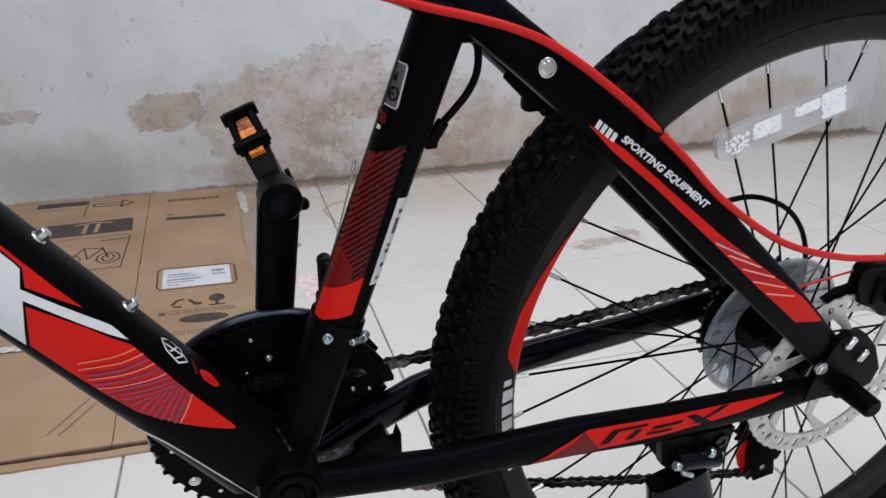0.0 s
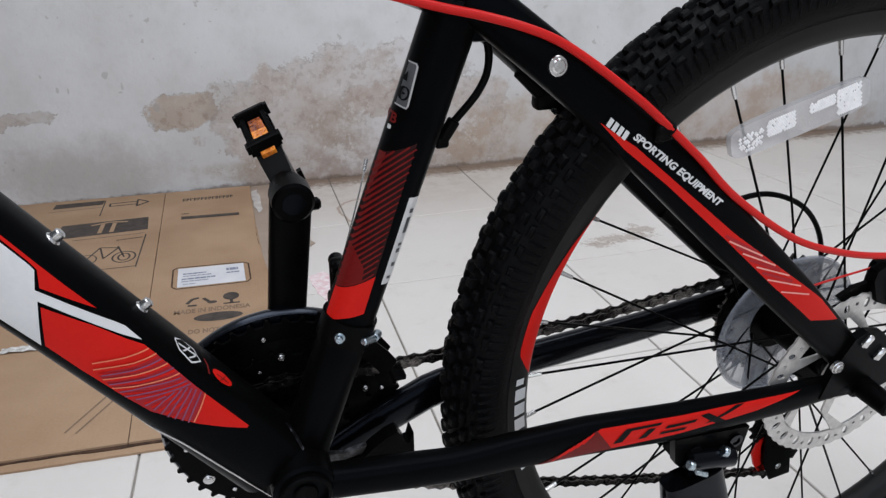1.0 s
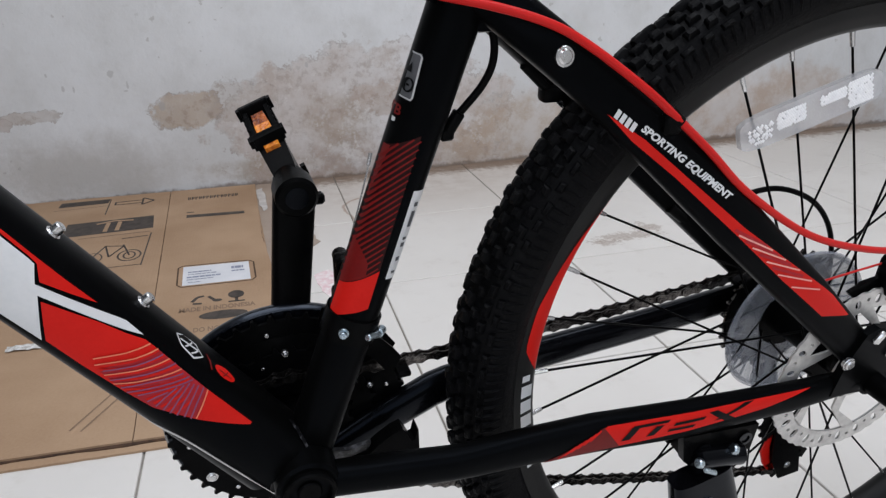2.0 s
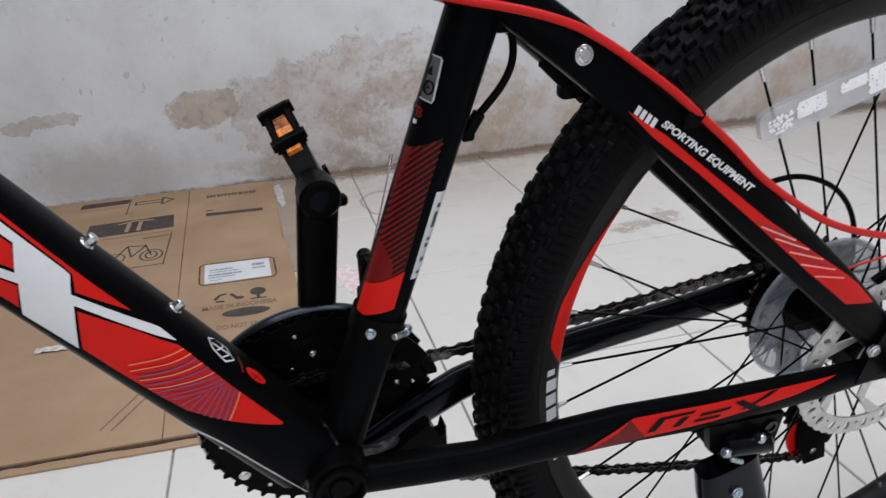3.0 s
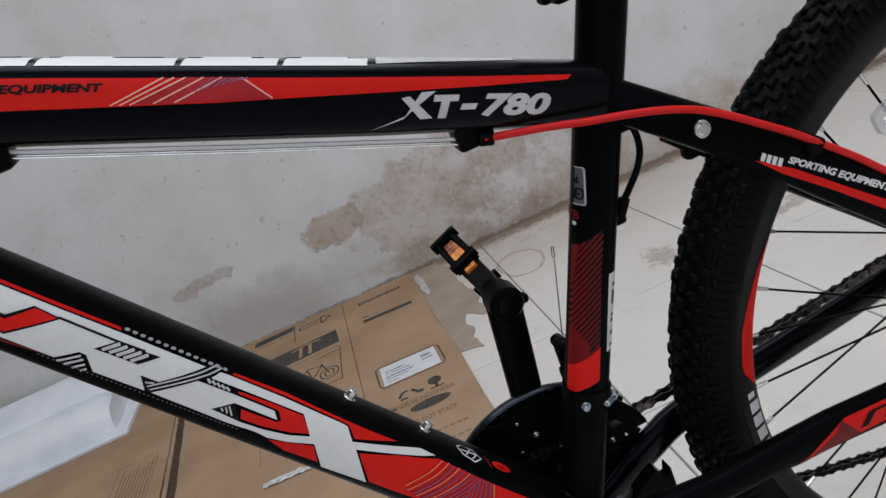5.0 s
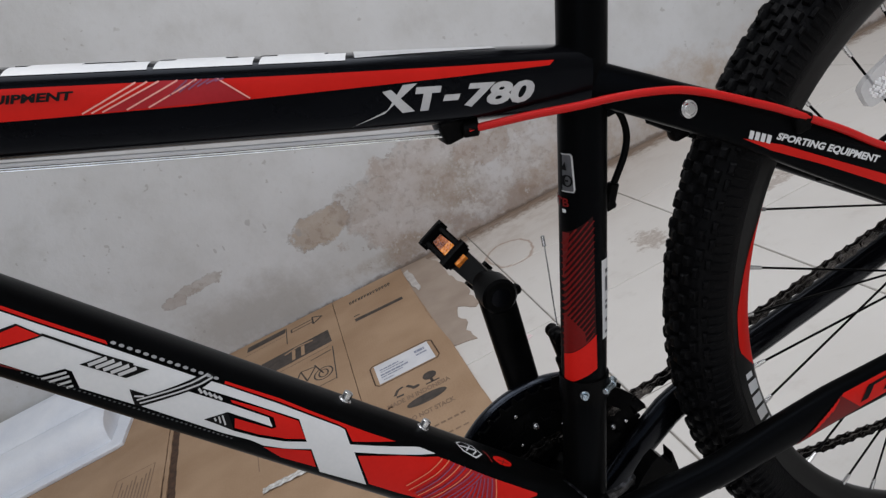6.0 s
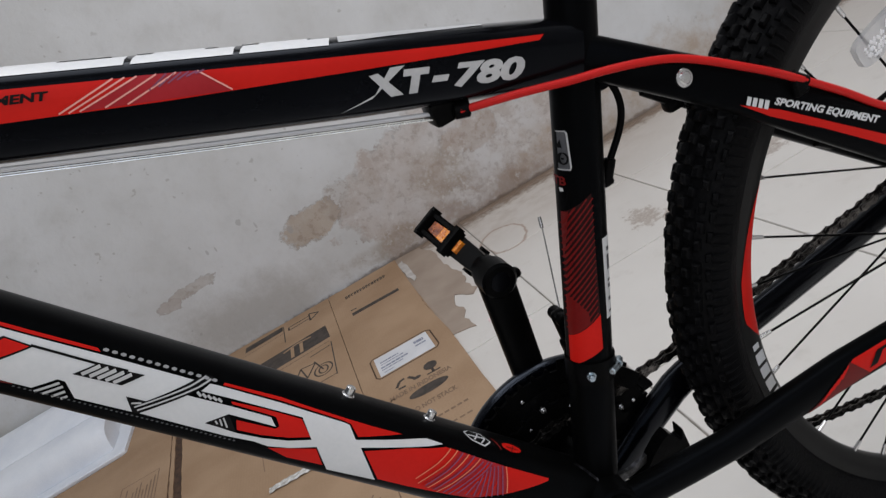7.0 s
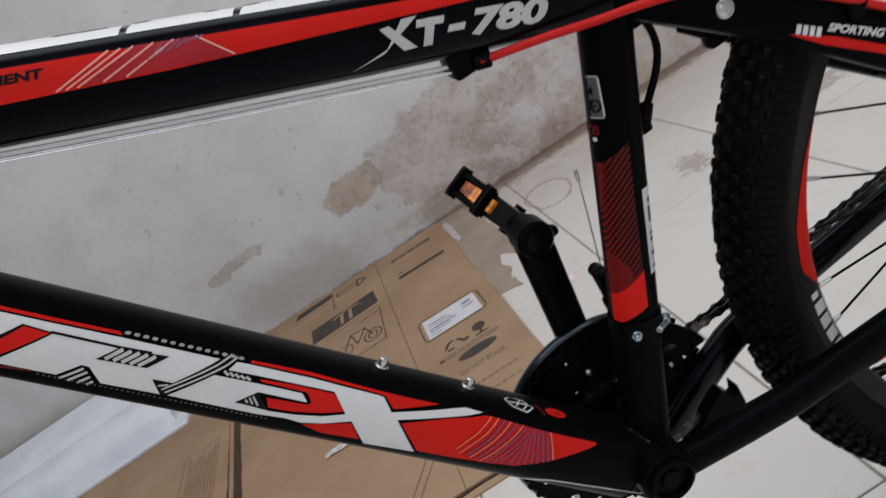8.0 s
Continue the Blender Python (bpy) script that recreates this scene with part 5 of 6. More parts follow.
for y in (-0.032, 0.028):
    add_rod(bm, (AXLE[0], y - 0.0015, AXLE[1]), (AXLE[0], y + 0.0015, AXLE[1]), 0.029, seg=36)
add_rod(bm, (AXLE[0], -0.066, AXLE[1]), (AXLE[0], 0.070, AXLE[1]), 0.006, seg=16)
part("hub", bm, PLASTIC, wheel)
SPOKES, NIPPLES = [], []
for k in range(36):
    q = radians(10 * k + 6.8)
    near = -1 if k % 2 == 1 else 1
    cross = -1 if ((k - 1) // 2) % 2 == 0 else 1
    w = q + cross * radians(66)
    y_hub = -0.032 if near < 0 else 0.028
    p0 = Vector((AXLE[0] + 0.0265 * math.cos(w), y_hub + near * 0.002 * cross, AXLE[1] + 0.0265 * math.sin(w)))
    p1 = Vector((AXLE[0] + 0.2652 * math.cos(q), near * 0.003, AXLE[1] + 0.2652 * math.sin(q)))
    bm = bmesh.new()
    add_rod(bm, p0, p1, 0.00105, seg=6)
    SPOKES.append(part("spoke", bm, PLASTIC, wheel))
    bm = bmesh.new()
    d = (p0 - p1).normalized()
    add_rod(bm, p1 - d * 0.001, p1 + d * 0.011, 0.0021, 0.0017, seg=8)
    NIPPLES.append(part("nipple", bm, STEEL, wheel))

# clear reflector clipped to the spokes
bm = bmesh.new()
RC, RA = Vector((0.3840, -0.01, 0.5305)), radians(16.5)
ux, uz = Vector((math.cos(RA), 0, math.sin(RA))), Vector((-math.sin(RA), 0, math.cos(RA)))
out = []
for k in range(28):
    q = 2 * math.pi * k / 28
    cu, su = math.cos(q), math.sin(q)
    p = RC + ux * 0.061 * math.copysign(abs(cu) ** 0.36, cu) + uz * (0.0130 * math.copysign(abs(su) ** 0.35, su))
    out.append((p.x, p.z))
add_plate(bm, out, -0.0125, -0.007)
reflector = part("spoke_reflector", bm, REFLECTOR_CLEAR, wheel, "clear plastic spoke reflector")
reflector.visible_shadow = True
# white prism diamonds only where the reflector gleams: the glint is painted in
bm = bmesh.new()
rng = random.Random(9)
for a in range(-28, 29):
    for b in range(-6, 7):
        x, z = a * 0.0019 + (b % 2) * 0.00095, b * 0.0015
        patch = (-0.030 < x < -0.006 and abs(z - 0.0022 - 0.05 * (x + 0.018)) < 0.0058) or (0.007 < x < 0.029 and abs(z - 0.0046) < 0.0044) or (0.031 < x < 0.052 and abs(z) < 0.0092)
        faint = x < -0.034 and abs(z + 0.002) < 0.007 and rng.random() < 0.35
        if not (patch or faint) or rng.random() < 0.06:
            continue
        c = RC + ux * x + uz * z
        ring = [c + ux * du + uz * dv for du, dv in ((-0.0017, 0), (0, -0.0018), (0.0017, 0), (0, 0.0018))]
        v4 = [bm.verts.new((p.x, -0.0128, p.z)) for p in ring]
        top = bm.verts.new((c.x, -0.0131, c.z))
        for m in range(4):
            bm.faces.new((v4[m], v4[(m + 1) % 4], top))
tagged(part("prism", bm, REFLECTOR_GLINT, wheel, smooth=False), kind="stuff")

# disc rotor
bm = bmesh.new()


def rotor_sector(bm, a0, a1, hole_r, hole_at, squash):
    """One sector of the braking ring with an oval hole through it."""
    mid = (a0 + a1) / 2

    def at(r, a, y):
        r += 0.0007 * math.cos((a - a0) / (a1 - a0) * 2 * math.pi) if r > 0.080 else 0.0
        return bm.verts.new((AXLE[0] + r * math.cos(a), y, AXLE[1] + r * math.sin(a)))

    for sign in (-1, 1):
        edge = [(0.0640, mid), (0.0640, mid + sign * (a1 - a0) / 2), (0.0722, mid + sign * (a1 - a0) / 2), (0.0815, mid + sign * (a1 - a0) / 2), (0.0815, mid + sign * (a1 - a0) / 4), (0.0815, mid)]
        for k in range(9):
            q = math.pi * k / 8
            edge.append((hole_at + hole_r * math.cos(q), mid + sign * hole_r * squash * math.sin(q) / hole_at))
        rows = [[at(r, a, y) for r, a in edge] for y in (-0.0575, -0.0557)]
        bm.faces.new(rows[0])
        bm.faces.new(rows[1][::-1])
        skin(bm, rows[0], rows[1])


for k in range(48):
    rotor_sector(bm, 2 * math.pi * k / 48, 2 * math.pi * (k + 1) / 48, *((0.0046, 0.0727, 0.60) if k % 2 == 0 else (0.0017, 0.0702 + 0.004 * (k % 4 == 1), 1.0)))
bmesh.ops.remove_doubles(bm, verts=bm.verts[:], dist=1e-5)
rotor = part("brake_rotor", bm, ROTOR_STEEL, bicycle, "drilled steel disc brake rotor", smooth=False)
bm = bmesh.new()
for k in range(6):
    a = radians(60 * k + 12)
    inner = [(0.018, a - 0.35), (0.040, a - 0.02), (0.0655, a + 0.42), (0.0655, a + 0.62), (0.042, a + 0.20), (0.018, a + 0.25)]
    bm = bmesh.new()
    add_plate(bm, [(AXLE[0] + r * math.cos(w), AXLE[1] + r * math.sin(w)) for r, w in inner], -0.0575, -0.0557)
    part("rotor_arm", bm, ROTOR_STEEL, rotor, smooth=False)
bm = bmesh.new()
add_lathe(bm, [(0.0145, -0.0578), (0.0260, -0.0578), (0.0260, -0.0555), (0.0145, -0.0555)], AXLE, 40)
part("rotor_carrier", bm, ROTOR_STEEL, rotor, smooth=False)
for k in range(6):
    a = radians(60 * k + 5)
    bolt_at((AXLE[0] + 0.022 * math.cos(a), -0.0578, AXLE[1] + 0.022 * math.sin(a)), (0, -1, 0), 0.0032, 0.002, DARK_STEEL, rotor, seg=12)


# cassette and spoke protector
def cog(bm, centre, teeth, y, thick, depth=0.0045):
    r = teeth * 0.0127 / (2 * math.pi)
    out = []
    for k in range(teeth):
        for f, rr in ((0.0, r - depth * 0.5), (0.30, r - depth * 0.45), (0.45, r + depth * 0.5), (0.60, r + depth * 0.5), (0.75, r - depth * 0.45)):
            q = 2 * math.pi * (k + f) / teeth
            out.append((centre[0] + rr * math.cos(q), centre[1] + rr * math.sin(q)))
    n = len(out)
    rows = [[bm.verts.new((x, yy, z)) for x, z in out] for yy in (y, y + thick)]
    holes = [[bm.verts.new((centre[0] + (x - centre[0]) * 0.72, yy, centre[1] + (z - centre[1]) * 0.72)) for x, z in out] for yy in (y, y + thick)]
    for k in range(n):
        j = (k + 1) % n
        bm.faces.new((rows[0][k], rows[0][j], holes[0][j], holes[0][k]))
        bm.faces.new((rows[1][j], rows[1][k], holes[1][k], holes[1][j]))
        bm.faces.new((rows[0][j], rows[0][k], rows[1][k], rows[1][j]))
        bm.faces.new((holes[0][k], holes[0][j], holes[1][j], holes[1][k]))


bm = bmesh.new()
add_rod(bm, (AXLE[0], 0.036, AXLE[1]), (AXLE[0], 0.062, AXLE[1]), 0.0185, seg=28)
add_rod(bm, (AXLE[0], 0.0362, AXLE[1]), (AXLE[0], 0.0374, AXLE[1]), 0.0575, seg=48)
cassette = part("cassette", bm, PLASTIC, bicycle, "dark steel rear sprocket cassette")
for i, teeth in enumerate((30, 26, 22, 19, 16, 14)):
    bm = bmesh.new()
    cog(bm, AXLE, teeth, 0.0375 + 0.0042 * i, 0.002)
    part("sprocket", bm, DARK_STEEL, cassette, smooth=False)
bm = bmesh.new()
add_lathe(bm, [(0.030, 0.0255), (0.054, 0.0230), (0.062, 0.0195), (0.0705, 0.0150), (0.0715, 0.0165), (0.063, 0.0212), (0.054, 0.0248), (0.030, 0.0272)], AXLE, 72)
part("spoke_protector", bm, CLEAR, cassette, "smoky clear plastic spoke protector disc")
bm = bmesh.new()
add_lathe(bm, [(0.0675, 0.0142), (0.0722, 0.0130), (0.0732, 0.0155), (0.0680, 0.0170)], AXLE, 72)
for k in range(24):
    a = radians(15 * k)
    u = Vector((math.cos(a), 0, math.sin(a)))
    o = Vector((AXLE[0], 0, AXLE[1]))
    add_rod(bm, o + u * 0.050 + Vector((0, 0.0228, 0)), o + u * 0.067 + Vector((0, 0.0150, 0)), 0.0011, seg=6)
part("protector_rim", bm, CLEAR, cassette)

# front wheel shares the shapes of the rear one


def again(src, parent, move):
    ob = new(src.name.split(".")[0], src.data)
    ob.parent = parent
    ob.location = move
    return ob


front_wheel = again(wheel, bicycle, (0, 0, 0))
front_wheel.name = "front_wheel"
front_wheel.matrix_local = pose(FRONT[0], 0, FRONT[1], 0, 0, 5.5) @ Matrix.Translation((-AXLE[0], 0, -AXLE[1]))  # steered a little, place and angle set to fit the camera's view
front_wheel["label"] = "knobbly black front tyre on a black rim"
again(rim, front_wheel, (0, 0, 0))
for ob in SPOKES:
    again(ob, front_wheel, (0, 0, 0))
bm = bmesh.new()
add_rod(bm, (AXLE[0], -0.05, AXLE[1]), (AXLE[0], 0.05, AXLE[1]), 0.014, seg=24)
for y in (-0.032, 0.028):
    add_rod(bm, (AXLE[0], y - 0.0015, AXLE[1]), (AXLE[0], y + 0.0015, AXLE[1]), 0.029, seg=36)
part("hub", bm, PLASTIC, front_wheel)

# dropouts, axle nut, brake caliper
bm = bmesh.new()
add_plate(bm, [(0.4010, 0.3175), (0.4300, 0.3150), (0.4560, 0.3130), (0.4720, 0.3180), (0.4760, 0.3330), (0.4618, 0.3585), (0.4461, 0.3740), (0.4297, 0.3775), (0.4191, 0.3730), (0.4080, 0.3500)], -0.0745, -0.0675)
dropout = part("dropout", bm, FRAME_BLACK, bicycle, "black frame dropout plate", smooth=False)
bm = bmesh.new()
add_plate(bm, [(0.412, 0.298), (0.4427, 0.285), (0.4709, 0.2918), (0.4787, 0.3208), (0.4622, 0.36), (0.4317, 0.3673), (0.4195, 0.341)], 0.0675, 0.0745)
part("dropout", bm, FRAME_BLACK, bicycle, smooth=False)
bm = bmesh.new()
add_rod(bm, (AXLE[0], -0.066, AXLE[1]), (AXLE[0], -0.074, AXLE[1]), 0.0125, seg=28, chamfer=0.001)
add_rod(bm, (AXLE[0], -0.070, AXLE[1]), (AXLE[0], -0.104, AXLE[1]), 0.0098, 0.0088, seg=28, chamfer=0.002)
part("axle_nut", bm, PLASTIC, dropout, "rounded black plastic axle cap")
bolt_at((0.4085, -0.0745, 0.3485), (0, -1, 0), 0.0042, 0.003, STEEL, dropout, "steel bolt", seg=16)
bm = bmesh.new()
add_plate(bm, [(0.4340, 0.4150), (0.4345, 0.4240), (0.4440, 0.4285), (0.4640, 0.4270), (0.4960, 0.4080), (0.5020, 0.3800), (0.4860, 0.3745), (0.4706, 0.3788), (0.4588, 0.3888), (0.4440, 0.3947)], -0.062, -0.054)
caliper = part("brake_caliper", bm, FRAME_BLACK, bicycle, "black mechanical disc brake caliper")
bm = bmesh.new()
add_box(bm, (0.4520, -0.066, 0.3910), (0.4885, -0.036, 0.4210), 0.006, seg=2)
add_rod(bm, (0.4730, -0.036, 0.4020), (0.4740, -0.072, 0.4030), 0.0120, seg=24, chamfer=0.002)
add_rod(bm, (0.4432, -0.05, 0.4131), (0.4544, -0.052, 0.4096), 0.0045, seg=14, chamfer=0.001)
part("caliper_body", bm, PLASTIC, caliper)
# black caliper adapter plate in front of the rotor's top
bm = bmesh.new()
add_plate(bm, [(0.4128, 0.3990), (0.4265, 0.4063), (0.4447, 0.4090), (0.4620, 0.4080), (0.4640, 0.3960), (0.4480, 0.3940), (0.4380, 0.3900), (0.4290, 0.3890), (0.4200, 0.3925)], -0.053, -0.0490)
part("pad_spring", bm, PLASTIC, caliper)
# bright steel blocks stand in for the floor seen through the dropout's slots
for x, z in ((0.4296, 0.3698), (0.4480, 0.3535)):
    bm = bmesh.new()
    add_box(bm, (x - 0.0030, -0.0785, z - 0.0062), (x + 0.0030, -0.0735, z + 0.0062), 0.0015, Matrix.Translation((x, 0, z)) @ pose(0, 0, 0, 0, 35, 0) @ Matrix.Translation((-x, 0, -z)))
    part("slot_bolt", bm, STEEL, caliper)

# ---------------------------------------------------------------- drivetrain
bm = bmesh.new()
add_lathe(bm, [(0.0774, 0.0500), (0.0808, 0.0490), (0.0846, 0.0510), (0.0905, 0.0510), (0.0924, 0.0535), (0.0929, 0.0565), (0.0915, 0.0600), (0.0856, 0.0615), (0.0778, 0.0600), (0.0769, 0.0550)], BB, 96)
crankset = part("chain_guard", bm, GUARD_BLACK, bicycle, "glossy black plastic chain guard ring")
for teeth, y in ((44, 0.0450), (32, 0.0390), (22, 0.0315)):
    bm = bmesh.new()
    cog(bm, BB, teeth, y, 0.0026)
    part("chainring", bm, PLASTIC, crankset, smooth=False)
bm = bmesh.new()
for k in range(5):
    a = radians(72 * k + 18)
    u = Vector((math.cos(a), 0, math.sin(a)))
    v = Vector((-math.sin(a), 0, math.cos(a)))
    o = Vector((BB[0], 0, BB[1]))
    add_plate(bm, [((o + u * r + v * w).x, (o + u * r + v * w).z) for r, w in ((0.010, -0.014), (0.078, -0.008), (0.078, 0.008), (0.010, 0.014))], 0.0475, 0.0530)
add_lathe(bm, [(0.040, 0.0410), (0.0740, 0.0435), (0.0740, 0.0500), (0.040, 0.0500)], BB, 60)
add_lathe(bm, [(0.0680, 0.0495), (0.0800, 0.0495), (0.0800, 0.0545), (0.0680, 0.0545)], BB, 60)
for k in range(15):
    a = radians(24 * k)
    for j in range(5):
        row = [[bm.verts.new((BB[0] + r * math.cos(a + radians(19.5 * q / 5)), y, BB[1] + r * math.sin(a + radians(19.5 * q / 5)))) for r, y in ((0.0725, 0.0450), (0.0785, 0.0510), (0.0785, 0.0530), (0.0725, 0.0475))] for q in (j, j + 1)]
        skin(bm, row[0], row[1])
add_rod(bm, (BB[0], 0.034, BB[1]), (BB[0], 0.060, BB[1]), 0.021, seg=30)
part("spider", bm, PLASTIC, crankset)
for k in range(5):
    a = radians(72 * k + 18)
    bolt_at((BB[0] + 0.064 * math.cos(a), 0.0365, BB[1] + 0.064 * math.sin(a)), (0, -1, 0), 0.0019, 0.003, STEEL, crankset, seg=14)
# bright steel studs added for the white glints inside the chainrings
for k in range(8):
    a = radians(45 * k + 8)
    bm = bmesh.new()
    c = Vector((BB[0] + 0.0770 * math.cos(a), 0.0448, BB[1] + 0.0770 * math.sin(a)))
    add_rod(bm, c, c + Vector((0, -0.0016, 0)), 0.0019, seg=10, chamfer=0.0006)
    part("rivet", bm, STEEL, crankset)
for k in range(9):
    a = radians(40 * k + 27)
    bm = bmesh.new()
    c = Vector((BB[0] + 0.0560 * math.cos(a), 0.0372, BB[1] + 0.0560 * math.sin(a)))
    add_rod(bm, c, c + Vector((0, -0.0014, 0)), 0.0014, seg=8, chamfer=0.0005)
    part("rivet", bm, STEEL, crankset)
bolt_at((-0.0705, 0.0443, 0.2670), (0, -1, 0), 0.0034, 0.002, STEEL, crankset, "steel chain catcher pin", seg=16)


def crank(side, top, name_label):
    """A crank arm from the bottom bracket to its pedal end; top is the pedal axle's (x, z)."""
    d = Vector((top[0] - BB[0], 0, top[1] - BB[1])).normalized()
    a = Vector((BB[0], side * 0.057, BB[1])) - d * 0.012
    b = Vector((top[0], side * 0.074, top[1]))
    arm = Tube([tuple(a), tuple(a.lerp(b, 0.5)), tuple(b)], [0.0180, 0.0141, 0.0150], [0.0085, 0.0075, 0.0070], 3.2)
    ob = part("crank_arm", arm.mesh(), GLOSS_BLACK if side < 0 else PLASTIC, bicycle, name_label)
    bm = bmesh.new()
    add_rod(bm, b - Vector((0, side * 0.0135, 0)), b + Vector((0, side * 0.0085, 0)), 0.0150, seg=36, chamfer=0.0022)
    if side > 0:
        add_box(bm, (b.x + 0.012, b.y - 0.006, b.z - 0.011), (b.x + 0.0205, b.y + 0.003, b.z - 0.003), 0.002)
    part("boss", bm, GLOSS_BLACK if side < 0 else PLASTIC, ob)
    bm = bmesh.new()
    add_rod(bm, Vector((BB[0], side * 0.045, BB[1])), Vector((BB[0], side * 0.066, BB[1])), 0.0172, seg=32, chamfer=0.003)
    part("boss", bm, PLASTIC, ob)
    bm = bmesh.new()
    add_rod(bm, b - Vector((0, side * 0.0140, 0)), b - Vector((0, side * 0.0120, 0)), 0.0085, seg=24, chamfer=0.0006)
    part("axle_end", bm, GLOSS_BLACK, ob)
    return b


def pedal(b, side, label):
    """A cage pedal hanging on edge, its reflector upwards."""
    root = bmesh.new()
    add_rod(root, b + Vector((0, side * 0.007, 0)), b + Vector((0, side * 0.080, 0)), 0.0085, 0.0075, seg=18)
    add_rod(root, b + Vector((0, side * 0.007, 0)), b + Vector((0, side * 0.020, 0)), 0.0125, seg=20, chamfer=0.002)
    ob = part("pedal", root, PLASTIC, bicycle, label)
    turn = Matrix.Translation(b) @ pose(0, 0, 0, 0, -21.4, 0)

    def loft(bm, rows):
        """A closed body through rows of (outward, x from, x to, z from, z to)."""
        prev = None
        for y, x0, x1, z0, z1 in rows:
            row = [bm.verts.new(turn @ Vector((p * 0.79, side * y, q * 0.76))) for p, q in ((x0, z0), (x1, z0), (x1, z1), (x0, z1))]
            if prev:
                skin(bm, prev, row)
            else:
                bm.faces.new(row)
            prev = row
        bm.faces.new(prev)

    bm = bmesh.new()
    loft(bm, [(0.010, -0.0100, 0.0100, -0.011, 0.011), (0.020, -0.0112, 0.0112, -0.015, 0.015), (0.031, -0.0120, 0.0120, -0.024, 0.024), (0.040, -0.0125, 0.0125, -0.031, 0.031)])
    loft(bm, [(0.040, -0.0105, 0.0105, -0.024, 0.024), (0.076, -0.0105, 0.0105, -0.030, 0.030)])
    for up, low in ((-1, -0.022), (1, 0.0)):
        # the inner bar, the outer bar with its lugs, the rails between them
        loft(bm, [(0.037, -0.0150, 0.0150, up * 0.030, up * 0.0415), (0.038, -0.0152, 0.0152, up * 0.030, up * 0.0425), (0.0435, -0.0152, 0.0152, up * 0.030, up * 0.0435), (0.0445, -0.0148, 0.0148, up * 0.030, up * 0.0425)])
        loft(bm, [(0.0715, -0.0138, 0.0138, up * 0.030, up * 0.0570 - low), (0.0725, -0.0145, 0.0145, up * 0.030, up * 0.0585 - low), (0.0765, -0.0145, 0.0145, up * 0.030, up * 0.0585 - low), (0.0775, -0.0138, 0.0138, up * 0.030, up * 0.0570 - low)])
        for dx in (-1, 1):
            loft(bm, [(0.0720, dx * 0.0125, dx * 0.0175, up * 0.046 - low, up * 0.0570 - low), (0.0780, dx * 0.0125, dx * 0.0175, up * 0.046 - low, up * 0.0570 - low)])
            loft(bm, [(0.0365, dx * 0.0130, dx * 0.0172, up * 0.034, up * 0.0415), (0.0450, dx * 0.0130, dx * 0.0172, up * 0.034, up * 0.0420)])
            loft(bm, [(0.042, dx * 0.0085, dx * 0.0128, up * 0.024, up * 0.0405), (0.074, dx * 0.0085, dx * 0.0128, up * 0.028, up * 0.0545 - low)])
            for k in range(4):
                y = 0.047 + 0.006 * k
                loft(bm, [(y, dx * 0.0110, dx * 0.0145, up * 0.036, up * (0.0425 + 0.0026 * k) - low), (y + 0.0026, dx * 0.0110, dx * 0.0145, up * 0.036, up * (0.0432 + 0.0026 * k) - low)])
    bmesh.ops.recalc_face_normals(bm, faces=bm.faces[:])
    part("cage", bm, PLASTIC, ob)
    for rows, glow in (([(0.0465, -0.0076, 0.0076, 0.026, 0.0405), (0.0545, -0.0072, 0.0072, 0.026, 0.0450)], AMBER), ([(0.0545, -0.0072, 0.0072, 0.026, 0.0440), (0.0675, -0.0060, 0.0060, 0.026, 0.0500)], AMBER_SHADED), ([(0.0340, -0.0070, 0.0070, 0.0245, 0.0305), (0.0372, -0.0070, 0.0070, 0.0255, 0.0325)], AMBER)):
        bm = bmesh.new()
        loft(bm, rows)
        bmesh.ops.recalc_face_normals(bm, faces=bm.faces[:])
        part("reflector", bm, glow, ob, "amber plastic reflector")
    return ob


far_end = crank(1, (0.0150, 0.4845), "black crank arm standing upright")
pedal(far_end, 1, "black plastic pedal with amber reflectors")


def link_chain(bm, points, width=0.0034):
    """Chain links of half an inch along a path."""
    pts = glide(points, 14)
    run, out, need = 0.0, [pts[0]], 0.0127
    for a, b in zip(pts, pts[1:]):
        d = (b - a).length
        while run + d >= need:
            a = a.lerp(b, (need - run) / d)
            d = (b - a).length
            out.append(a)
            run = 0.0
        run += d
    for i, (a, b) in enumerate(zip(out, out[1:])):
        t = (b - a).normalized()
        n = Vector((-t.z, 0, t.x))
        half = width if i % 2 else width * 0.62
        for s in (-1, 1):
            prof = []
            for along, wide in ((-0.0035, 0.0022), (0.0, 0.0042), (0.0040, 0.0031), (0.00635, 0.0027), (0.0087, 0.0031), (0.0127, 0.0042), (0.0162, 0.0022)):
                prof.append((along, wide))
            loop = [(a + t * u + n * w) for u, w in prof] + [(a + t * u - n * w) for u, w in prof[::-1]]
            rows = [[bm.verts.new(p + Vector((0, s * half + o, 0))) for p in loop] for o in (-0.0005, 0.0005)]
            bm.faces.new(rows[0])
            bm.faces.new(rows[1][::-1])
            skin(bm, rows[0], rows[1])
        add_rod(bm, a + Vector((0, -width - 0.0009, 0)), a + Vector((0, width + 0.0009, 0)), 0.0019, seg=6)


bm = bmesh.new()
chain_path = [(0.4132, 0.043, 0.3654), (0.3116, 0.042, 0.3569), (0.2061, 0.041, 0.3499), (0.1024, 0.039, 0.3474), (0.0308, 0.0385, 0.3487)]
chain_path += [(BB[0] + 0.0455 * math.cos(radians(a)), 0.0335, BB[1] + 0.0455 * math.sin(radians(a))) for a in (90, 120, 150, 180, 210, 240, 262)]
